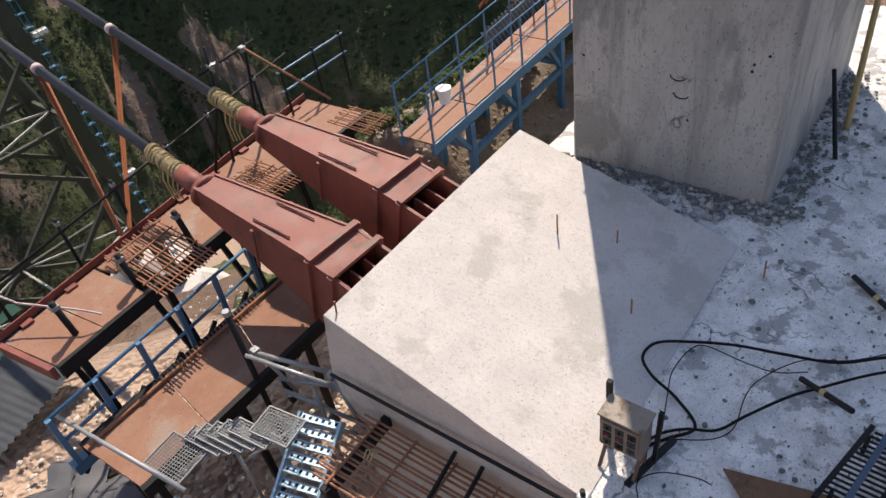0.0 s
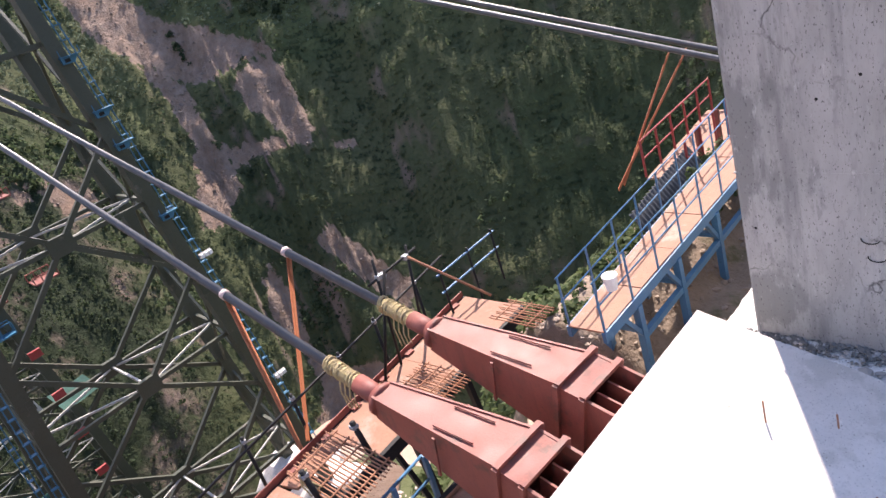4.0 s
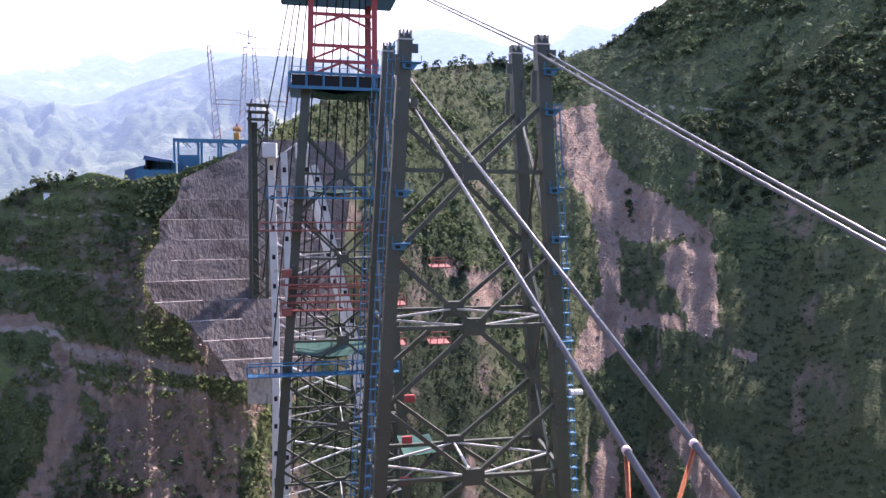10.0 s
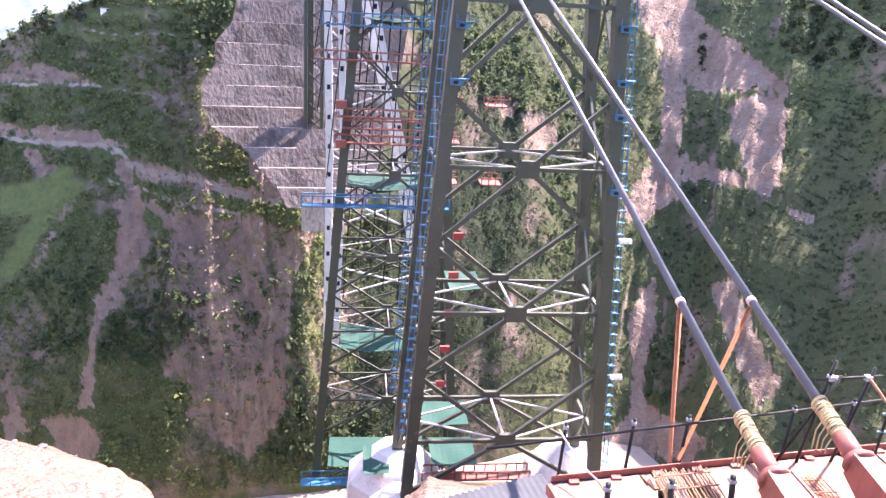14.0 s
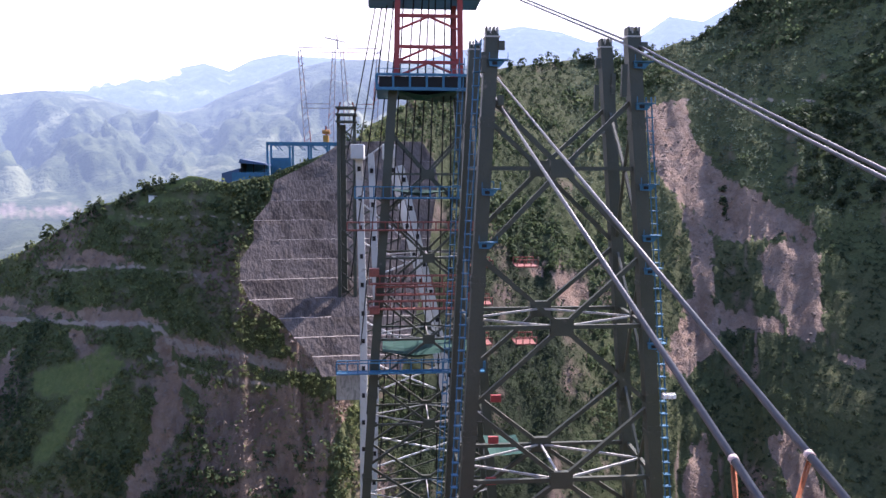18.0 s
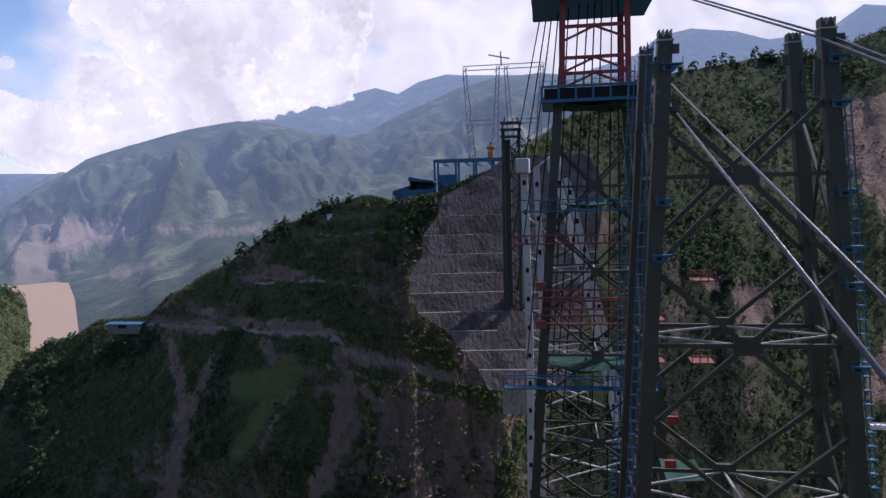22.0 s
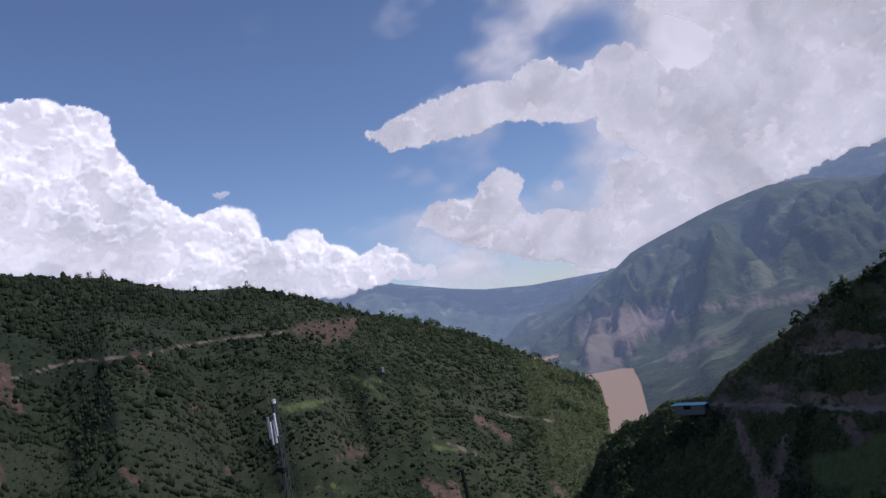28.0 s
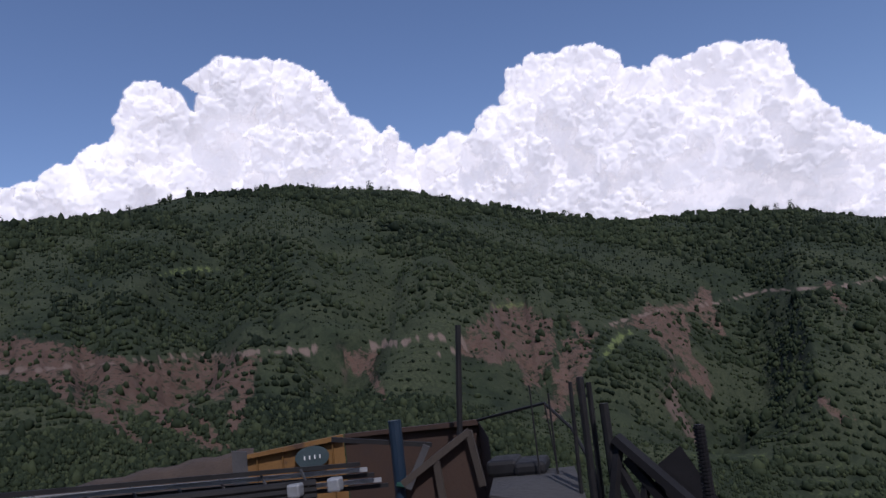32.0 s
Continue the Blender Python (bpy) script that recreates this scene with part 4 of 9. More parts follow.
def anchor_box(k, yn):
    p0 = on_cable(k, yn)
    root = thing("cable_anchor_box", on_cable(k, 5.6), "red primed steel anchor box tapering to a stay cable", "anchor box", "cable anchor boxes")
    side = Vector((1, 0, 0)) - CDIR * CDIR.x
    side.normalize()
    up = side.cross(CDIR)

    ya, yk, ye = yn - 0.5, 6.33, 5.15

    def at(y, s, u):
        t = min(max((ya - y) / (ya - yk), 0.0), 1.0)
        return on_cable(k, y) + side * (s * (1 - 0.2 * t) + 0.2 * t) + up * u

    def prism(ya, sa, ua, da, yb, sb, ub, db):
        """A tapered box between two stations: half widths, tops, bottoms."""
        return Geo().hexa([at(yb, -sb, db), at(yb, sb, db), at(ya, sa, da), at(ya, -sa, da), at(yb, -sb, ub), at(yb, sb, ub), at(ya, sa, ua), at(ya, -sa, ua)])

    part("taper", prism(ya, 0.20, 0.22, -0.24, yk, 0.50, 0.54, -0.66), PRIMER, root)
    part("end_plate", Geo().tube([at(ya + 0.05, 0, 0), at(ya - 0.03, 0, 0)], 0.275, 28), PRIMER, root, smooth=True)
    part("sleeve", Geo().tube([at(yn + 0.08, 0, 0), at(ya, 0, 0)], 0.165, 24), PRIMER, root, smooth=True)
    part("sleeve_collar", Geo().tube([at(ya + 0.14, 0, 0), at(ya + 0.03, 0, 0)], 0.195, 24), PRIMER, root, smooth=True)
    for s in (-1, 1):
        g = prism(yk, 0.50, 0.56, -0.85, ye, 0.50, 0.56, -0.85)
        g = Geo().hexa([at(ye, s * 0.53 - 0.03, -0.95), at(ye, s * 0.53 + 0.03, -0.95), at(yk, s * 0.53 + 0.03, -0.7), at(yk, s * 0.53 - 0.03, -0.7),
                        at(ye, s * 0.53 - 0.03, 0.55), at(ye, s * 0.53 + 0.03, 0.55), at(yk, s * 0.53 + 0.03, 0.55), at(yk, s * 0.53 - 0.03, 0.55)])
        part("side_plate", g, PRIMER, root)
    part("bottom_plate", Geo().hexa([at(ye, -0.5, -0.95), at(ye, 0.5, -0.95), at(yk, 0.5, -0.70), at(yk, -0.5, -0.70), at(ye, -0.5, -0.9), at(ye, 0.5, -0.9), at(yk, 0.5, -0.65), at(yk, -0.5, -0.65)]), PRIMER, root)
    part("cap_plate", Geo().hexa([at(yk - 0.42, -0.5, 0.50), at(yk - 0.42, 0.5, 0.50), at(yk, 0.5, 0.50), at(yk, -0.5, 0.50), at(yk - 0.42, -0.5, 0.54), at(yk - 0.42, 0.5, 0.54), at(yk, 0.5, 0.54), at(yk, -0.5, 0.54)]), PRIMER, root)
    for s in (-0.17, 0.17):
        part("inner_rib", Geo().hexa([at(ye, s - 0.02, -0.85), at(ye, s + 0.02, -0.85), at(yk - 0.44, s + 0.02, -0.75), at(yk - 0.44, s - 0.02, -0.75), at(ye, s - 0.02, 0.46), at(ye, s + 0.02, 0.46), at(yk - 0.44, s + 0.02, 0.46), at(yk - 0.44, s - 0.02, 0.46)]), PRIMER, root)
    part("cross_web", Geo().hexa([at(yk - 0.8, -0.5, -0.8), at(yk - 0.8, 0.5, -0.8), at(yk - 0.77, 0.5, -0.8), at(yk - 0.77, -0.5, -0.8), at(yk - 0.8, -0.5, 0.3), at(yk - 0.8, 0.5, 0.3), at(yk - 0.77, 0.5, 0.3), at(yk - 0.77, -0.5, 0.3)]), PRIMER, root)
    for yy in (yk, yk - 0.42):
        for a, b in (((-0.6, -0.75), (-0.6, 0.6)), ((-0.6, 0.6), (0.6, 0.6)), ((0.6, 0.6), (0.6, -0.75))):
            part("flange", Geo().beam(at(yy, *a), at(yy, *b), 0.07, 0.09, CDIR), PRIMER, root)
    for s in (-0.28, 0.28):
        t0, t1 = 0.5, 0.78
        ym = [ya + (yk - ya) * t for t in (t0, t1)]
        um = [0.22 + 0.32 * t + 0.03 for t in (t0, t1)]
        part("lifting_fin", Geo().beam(at(ym[0], s * 0.9, um[0]), at(ym[1], s, um[1]), 0.018, 0.03, up), PRIMER, root)
    for s in (-1, 1):
        part("edge_bar", Geo().beam(at(ya, s * 0.20, 0.23), at(yk, s * 0.51, 0.55), 0.035, 0.03, up), PRIMER, root)
        part("side_stiffener", Geo().beam(at(ya + (yk - ya) * 0.55, s * 0.43, -0.45), at(ya + (yk - ya) * 0.55, s * 0.43, 0.36), 0.03, 0.05, CDIR), PRIMER, root)
    return root


NECK = {"a": 9.32, "b": 9.42}
for key in ("a", "b"):
    anchor_box(key, NECK[key])


PINK_BAND = mat("pale pink tape band", (0.46, 0.35, 0.33), (0.55, 0.44, 0.41), 6.0, 0.7)


def wobble_rings(k, y0, y1, r, root):
    """Loose turns of rope round the cable."""
    n = int((y1 - y0) / 0.034)
    rnd = random.Random(ord(k))
    side = Vector((1, 0, 0))
    up = side.cross(CDIR)
    for i in range(n):
        c = on_cable(k, y0 + (y1 - y0) * (i + 0.5) / n)
        tilt = rnd.uniform(-0.25, 0.25)
        rr = r + rnd.uniform(0.0, 0.03)
        pts = [c + (side * math.cos(a) + up * math.sin(a)) * rr + CDIR * (tilt * rr * math.sin(a + 1)) for a in np.linspace(0, 2 * math.pi, 13)]
        part("rope_turn", Geo().tube(pts, 0.02, 5), YELLOW, root)
    for i in range(4):
        p = on_cable(k, y0 + 0.1 + 0.12 * i) - side * (r * 0.8) - up * (r * 0.7)
        part("rope_tail", Geo().tube([p, p + Vector((-0.06, 0.02, -0.2)), p + Vector((-0.02, 0.05, -0.38 - 0.08 * i))], 0.014, 5), YELLOW, root)


def stay_cable(k):
    y0, y1 = NECK[k], 114.0
    root = thing("stay_cable", on_cable(k, y0), "thick grey sheathed stay cable rising from its anchor", "cable", "stay cables")
    part("sheath", Geo().tube([on_cable(k, y0), on_cable(k, 40), on_cable(k, y1)], 0.088, 20), CABLE, root, smooth=True)
    wobble_rings(k, y0 + 0.02, y0 + 0.86, 0.115, root)
    part("clamp_band", Geo().tube([on_cable(k, STRAP[k].y - 0.06), on_cable(k, STRAP[k].y + 0.06)], 0.104, 20), PINK_BAND, root, "pale clamp band", True)
    return root


for key in ("a", "b"):
    stay_cable(key)
for key, foot in (("a", (6.15, 10.55, -8.0)), ("b", (6.35, 10.62, -8.0))):
    p, q = STRAP[key] - Vector((0, 0, 0.12)), Vector(foot)
    g = Geo()
    for o in (-0.035, 0.035):
        g.beam(p + Vector((o, 0, 0)), q + Vector((o * 0.3, 0, 0)), 0.06, 0.012, (0, 1, 0))
    solid("lashing_strap", g, ORANGE, "faded orange webbing strap holding down a stay cable", "strap", "lashing straps")


def upper_cable(dx):
    pts = [(10.6 + dx, 113.5, 32.0), (15.6 + dx, 86, 20.6), (20.3 + dx, 58.2, 10.35)]
    pts += [Vector((20.3 + dx, 57.8, 10.2)).lerp(Vector((23.2 + dx * 1.3, 12.6, -6.1 - dx * 0.25)), t) - Vector((0, 0, 0.2 * math.sin(math.pi * t))) for t in np.linspace(0.02, 1.2, 11)]
    root = thing("backstay_cable", pts[-1], "dark stay cable over the tower saddle down to the bank", "cable", "backstay cables")
    part("sheath", Geo().tube(pts, 0.095, 14), CABLE, root, smooth=True)
    part("clamp_band", Geo().tube([Vector(pts[-1]) + (Vector(pts[-2]) - Vector(pts[-1])) * t for t in (0.3, 0.32)], 0.11, 16), PINK_BAND, root)


upper_cable(-0.45)
upper_cable(0.45)


# ---- trestle towers ----
def lerp3(a, b, t):
    return tuple(a[i] + (b[i] - a[i]) * t for i in range(3))


def tower(name, legs_top, legs_foot, nodes, bays, w, material, label, y_gap):
    """Four battered legs with cross-braced bays on each side."""
    c = [sum(p[i] for p in legs_foot) / 4 for i in range(3)]
    root = thing(name, c, label, "steel tower", "steel trestle towers")
    leg_at = []
    for a, b in zip(legs_top, legs_foot):
        def at(z, a=a, b=b):
            return lerp3(a, b, (z - a[2]) / (b[2] - a[2]))
        leg_at.append(at)
        leg = part("leg", Geo().hexa([(b[0] + sx * w / 2, b[1] + sy * w / 2, b[2]) for sx, sy in ((-1, -1), (1, -1), (1, 1), (-1, 1))] +
                                     [(a[0] + sx * w / 2, a[1] + sy * w / 2, a[2]) for sx, sy in ((-1, -1), (1, -1), (1, 1), (-1, 1))]), material, root)
        for z in bays:
            p = at(z - 2.2)
            for sx in (-0.32, 0.32):
                part("splice_plate", Geo().box(p[0] + sx * w - 0.24 * w, p[0] + sx * w + 0.24 * w, p[1] - w / 2 - 0.03, p[1] + w / 2 + 0.03, p[2] - 0.45, p[2] - 0.06), material, leg)
                part("splice_plate", Geo().box(p[0] + sx * w - 0.24 * w, p[0] + sx * w + 0.24 * w, p[1] - w / 2 - 0.03, p[1] + w / 2 + 0.03, p[2] + 0.06, p[2] + 0.45), material, leg)
        p = a
        part("head_plate", Geo().box(p[0] - w * 0.56, p[0] + w * 0.56, p[1] - w * 0.56, p[1] + w * 0.56, p[2], p[2] + 0.12), STEEL_LIGHT, root)
    faces = ((0, 1), (3, 2), (0, 3), (1, 2))
    for fi, (i, j) in enumerate(faces):
        inner = 0.5 * w
        for n, z in enumerate(nodes):
            A, B = leg_at[i], leg_at[j]
            mid = tuple((A(z)[q] + B(z)[q]) / 2 for q in range(3))
            side_face = fi >= 2
            dy = 0.0
            gw = 0.38 * w
            if not side_face:
                part("gusset", Geo().box(mid[0] - 1.0, mid[0] + 1.0, mid[1] - 0.23, mid[1] + 0.23, z - 0.75, z + 0.75), material, root)
            for q, F in enumerate((A, B)):
                part("strut", Geo().beam(F(z), mid, 0.34, 0.34), material if side_face else material, root)
                ztop = bays[n] if n < len(bays) else z + y_gap
                zbot = bays[n + 1] if n + 1 < len(bays) else z - y_gap
                for zz in (ztop, zbot):
                    p = F(zz)
                    d = Vector(mid) - Vector(p)
                    part("brace", Geo().beam(Vector(p) + d * 0.05, mid, 0.37 if not side_face else 0.24, 0.37 if not side_face else 0.24), material, root)
    # flat bracing at every node level
    for z in nodes:
        mids = []
        for i, j in faces:
            A, B = leg_at[i](z), leg_at[j](z)
            mids.append(tuple((A[q] + B[q]) / 2 for q in range(3)))
        for i, j in ((0, 2), (2, 1), (1, 3), (3, 0)):
            part("plan_brace", Geo().beam(mids[i], mids[j], 0.17, 0.17), STEEL_LIGHT, root)
        part("plan_tie", Geo().beam(mids[0], mids[1], 0.2, 0.2), STEEL_LIGHT, root)
    return root, leg_at


NT_TOP = [(8.6, 58, 10.6), (20.3, 58, 10.8), (20.5, 66, 11.3), (8.2, 66, 10.9)]
NT_FOOT = [(5.66, 58, -51), (25.65, 58, -51), (25.95, 66, -51), (5.2, 66, -51)]
near_tower, NT = tower("trestle_tower", NT_TOP, NT_FOOT, (0.1, -13.4, -27.1, -40.9), (6.0, -7.2, -20.5, -33.6, -47.0), 1.12, OLIVE,
                       "olive painted steel trestle tower with crossed braces on concrete pedestals", 6)
RT_TOP = [(1.0, 115, 13.0), (12.3, 115, 13.0), (12.3, 125, 13.0), (1.0, 125, 13.0)]
RT_FOOT = [(-6.4, 115, -90), (20.5, 115, -90), (20.5, 125, -90), (-6.4, 125, -90)]
rear_tower, RT = tower("trestle_tower", RT_TOP, RT_FOOT, (-0.8, -14.6, -28.3, -43, -57.4, -71.7), (6.0, -7.6, -21.4, -35.6, -50.2, -64.5, -79.0), 1.45, OLIVE,
                       "far olive steel trestle tower carrying a red lattice mast", 7)


def leg_head(k, lugs):
    """Saddle plates, bolts and a bracket on a leg's top."""
    p = Vector(NT[k](NT_TOP[k][2]))
    hd = part("saddle", Geo().box(p.x - 0.5, p.x + 0.5, p.y - 0.5, p.y + 0.5, p.z + 0.12, p.z + 0.5), OLIVE, near_tower, "olive saddle block")
    for i in range(4):
        part("saddle_plate", Geo().box(p.x - 0.52 + 0.3 * i, p.x - 0.40 + 0.3 * i, p.y - 0.56, p.y + 0.56, p.z + 0.3, p.z + 0.85), STEEL_LIGHT if i % 2 else OLIVE, hd)
    for dx, dz, w, h in lugs:
        part("side_lug", Geo().box(p.x + dx - w / 2, p.x + dx + w / 2, p.y - 0.7, p.y - 0.35, p.z + dz - h, p.z + dz), OLIVE, hd)


leg_head(0, ((0.75, -0.3, 0.5, 0.7), (-0.7, -1.2, 0.35, 1.6), (0.72, -4.6, 0.5, 0.8)))
leg_head(1, ((0.8, -0.4, 0.6, 0.6), (-0.75, -2.2, 0.45, 2.6)))
leg_head(2, ((-0.8, -1.0, 0.5, 0.9), (-0.85, -3.4, 0.4, 2.4), (0.7, -2.4, 0.4, 1.8)))
leg_head(3, ((0.7, -0.6, 0.4, 1.2),))


def ladder(k, dx, dy, z0, z1, towers, root, material=TOWER_BLUE):
    """A caged access ladder along one leg."""
    g = Geo()
    ld = None
    a, b = Vector(towers[k](z0)) + Vector((dx, dy, 0)), Vector(towers[k](z1)) + Vector((dx, dy, 0))
    for o in (-0.22, 0.22):
        g.beam(a + Vector((o, 0, 0)), b + Vector((o, 0, 0)), 0.09, 0.09)
    ld = part("ladder", g, material, root, "bright blue access ladder")
    n = int(abs(z1 - z0) / 1.1)
    for i in range(n):
        p = a.lerp(b, (i + 0.5) / n)
        part("hoop", Geo().box(p.x - 0.3, p.x + 0.3, p.y - 0.22, p.y + 0.22, p.z - 0.035, p.z + 0.035), material, ld)


ladder(0, -1.1, -0.3, 10.6, -40, NT, near_tower)
ladder(3, -1.15, -0.3, 10.2, -40, NT, near_tower)
ladder(1, 1.05, -0.3, 6.0, -44, NT, near_tower)


def bracket(k, z, sgn=1.0):
    p = NT[k](z)
    x = p[0] + sgn * 0.56
    g = Geo().hexa([(x - 0.7 * sgn, p[1] - 0.8, z - 0.3), (x + sgn * 0.15, p[1] - 0.8, z - 0.35), (x + sgn * 0.15, p[1] - 0.15, z - 0.35), (x - 0.7 * sgn, p[1] - 0.15, z - 0.3),
                    (x - 0.75 * sgn, p[1] - 0.8, z + 0.12), (x + sgn * 0.6, p[1] - 0.8, z + 0.15), (x + sgn * 0.6, p[1] - 0.15, z + 0.15), (x - 0.75 * sgn, p[1] - 0.15, z + 0.12)])
    br = part("bracket", g, TOWER_BLUE, near_tower, "blue bolted bracket")
    part("bracket_deck", Geo().box(x - 0.8, x + 0.8, p[1] - 1.0, p[1] - 0.1, z + 0.16, z + 0.24), TOWER_BLUE, br)
    for q in (-0.75, 0.75):
        part("bracket_post", Geo().beam((x + q, p[1] - 0.95, z + 0.2), (x + q, p[1] - 0.95, z + 0.75), 0.05, 0.05), TOWER_BLUE, br)
    part("bolt_plate", Geo().box(x - 0.5, x - 0.1, p[1] - 0.86, p[1] - 0.8, z - 0.2, z + 0.05), BLACK, br)


for z in (8.6, 5.25, -1.4, -5.7, -8.5, -15.0):
    bracket(1, z)
for z in (8.6, -1.8, -6.2):
    bracket(0, z)
for z in (-19.2, -33.0):
    p = NT[1](z)
    lamp = part("floodlight_rack", Geo().box(p[0] + 0.7, p[0] + 1.9, p[1] - 1.0, p[1] - 0.9, z - 0.4, z + 0.05), STEEL_LIGHT, near_tower, "pale bank of floodlight housings")
    for i in range(3):
        part("lamp_head", Geo().box(p[0] + 0.75 + 0.4 * i, p[0] + 1.05 + 0.4 * i, p[1] - 1.35, p[1] - 1.02, z - 0.35, z), WHITE_PAINT, lamp)


# ---- sky: cumulus far behind everything ----
def cloud_material(name, lit, dim, base):
    """White vapour: scatters the sun, has its inner scattered light painted as emission, thins out at its rim."""
    m = bpy.data.materials.new(name)
    m.use_nodes = True
    nd, ln = m.node_tree.nodes, m.node_tree.links
    bs = nd["Principled BSDF"]
    bs.inputs["Base Color"].default_value = (base, base, base, 1)
    bs.inputs["Roughness"].default_value = 1.0
    bs.inputs["Specular IOR Level"].default_value = 0.0
    bs.inputs["Emission Color"].default_value = (1.0, 0.97, 0.99, 1)
    geo = nd.new("ShaderNodeNewGeometry")
    tx = nd.new("ShaderNodeTexNoise")
    tx.inputs["Scale"].default_value, tx.inputs["Detail"].default_value, tx.inputs["Distortion"].default_value = 0.0026, 7, 0.8
    ln.new(geo.outputs["Position"], tx.inputs["Vector"])
    mr = nd.new("ShaderNodeMapRange")
    for k, v in enumerate((0.34, 0.64, dim, lit)):
        mr.inputs[1 + k].default_value = v
    ln.new(tx.outputs[0], mr.inputs[0])
    ln.new(mr.outputs[0], bs.inputs["Emission Strength"])
    dens = nd.new("ShaderNodeAttribute")
    dens.attribute_name = "cover"
    clear = nd.new("ShaderNodeBsdfTransparent")
    both = nd.new("ShaderNodeMixShader")
    ln.new(dens.outputs["Fac"], both.inputs[0])
    ln.new(clear.outputs[0], both.inputs[1])
    ln.new(bs.outputs[0], both.inputs[2])
    ln.new(both.outputs[0], nd["Material Output"].inputs["Surface"])
    return m


CLOUD, CLOUD_SHEET = cloud_material("sunlit cloud", 1.10, 0.82, 0.42), cloud_material("thin bright overcast", 1.02, 0.72, 0.32)


def ico(sub):
    bm = bmesh.new()
    bmesh.ops.create_icosphere(bm, subdivisions=sub, radius=1.0)
    v = np.array([x.co[:] for x in bm.verts])
    bm.verts.index_update()
    f = np.array([[q.index for q in p.verts] for p in bm.faces])
    bm.free()
    return v, f


def cloud_skin(A, E, H, dens, dist, material, label):
    """One sheet of vapour on the sky, swelling towards the viewer by H degrees."""
    d = dist * (1 - np.radians(np.clip(H, 0, None)))
    ca, sa, ce, se = np.cos(np.radians(A)), np.sin(np.radians(A)), np.cos(np.radians(E)), np.sin(np.radians(E))
    V = np.stack([d * ce * sa, d * ce * ca, d * se], -1).reshape(-1, 3)
    idx = np.arange(A.size).reshape(A.shape)
    keep = np.maximum(np.maximum(dens[:-1, :-1], dens[1:, 1:]), np.maximum(dens[1:, :-1], dens[:-1, 1:])) > 0.005
    q = np.stack([idx[:-1, :-1], idx[:-1, 1:], idx[1:, 1:], idx[1:, :-1]], -1)[keep].reshape(-1, 4)
    used, inv = np.unique(q, return_inverse=True)
    V, q = V[used], inv.reshape(-1, 4)
    me = bpy.data.meshes.new("cloud")
    me.vertices.add(len(V))
    me.vertices.foreach_set("co", V.astype(np.float32).ravel())
    me.loops.add(q.size)
    me.polygons.add(len(q))
    me.loops.foreach_set("vertex_index", q.ravel().astype(np.int32))
    me.polygons.foreach_set("loop_start", np.arange(0, q.size, 4, dtype=np.int32))
    me.polygons.foreach_set("use_smooth", np.ones(len(q), dtype=bool))
    at = me.attributes.new("cover", "FLOAT", "POINT")
    at.data.foreach_set("value", dens.ravel()[used].astype(np.float32))
    me.update(calc_edges=True)
    me.materials.append(material)
    return tagged(new("cloud", me), label, "cloud", "clouds", "structure")


def cloud(edge, seed, dist=4300.0, step=0.11, puff=1.0, fade_low=0.0, material=CLOUD, thin=1.0, label="white heaped cumulus cloud above the ridge"):
    """Cauliflower billows of four sizes crowded inside an outline of (bearing, height angle)."""
    rng = np.random.RandomState(seed)
    L = np.array(edge)
    az = np.arange(L[:, 0].min() - 1, L[:, 0].max() + 1, step)
    el = np.arange(L[:, 1].min() - 1, L[:, 1].max() + 1, step)
    A, E = np.meshgrid(az, el)
    wa = A + 0.30 * fbm(A * 1.1, E * 1.1, 4, seed + 20) + 0.10 * fbm(A * 4, E * 4, 3, seed + 24)
    we = E + 0.30 * fbm(A * 1.1 + 40, E * 1.1, 4, seed + 30) + 0.10 * fbm(A * 4 + 9, E * 4, 3, seed + 34)
    D = -outline(A, E, edge)
    H, rim = np.full(A.shape, -1.0), np.zeros(A.shape)
    area = (D > 0).sum() * step * step
    H = np.where(D > 0, 1.3 * np.sqrt(np.clip(D, 0, None)) + 0.5 * fbm(A * 0.35, E * 0.35, 3, seed + 60), H)
    for r, many, lift in ((2.2, 0.8, 0.5), (1.2, 1.2, 0.5), (0.65, 1.4, 0.42), (0.36, 1.4, 0.34), (0.2, 1.2, 0.22)):
        r = r * puff
        n = int(many * area / (r * r))
        cells = np.argwhere(D > 0.66 * r)
        if not len(cells):
            continue
        for j, i in cells[rng.randint(0, len(cells), n)]:
            q = r * rng.uniform(0.7, 1.15)
            m = int((q + 0.5) / step)
            w = (slice(max(j - m, 0), j + m), slice(max(i - m, 0), i + m))
            b = 1 - ((wa[w] - az[i]) ** 2 + (we[w] - el[j]) ** 2) / (q * q)
            up = H[j, i] + q * (lift * np.sqrt(np.clip(b, 0, 1)) - 0.35 * lift)
            H[w] = np.where(b > 0, np.maximum(H[w], up), H[w])
            rim[w] = np.maximum(rim[w], np.clip(b, 0, 1) * min(1.0, q / 0.45))
    soft = 0.16 + 0.25 * np.clip(fbm(A * 0.5, E * 0.5, 3, seed + 50) + 0.1, 0, 1)
    H = H + 0.05 * fbm(A * 2.6, E * 2.6, 3, seed + 70)
    dens = thin * np.clip(rim / soft, 0, 1)
    if fade_low:
        dens = dens * np.clip((E - L[:, 1].min()) / fade_low, 0, 1) ** 0.7
    return cloud_skin(A, E, np.clip(H, 0, None), dens, dist, material, label)


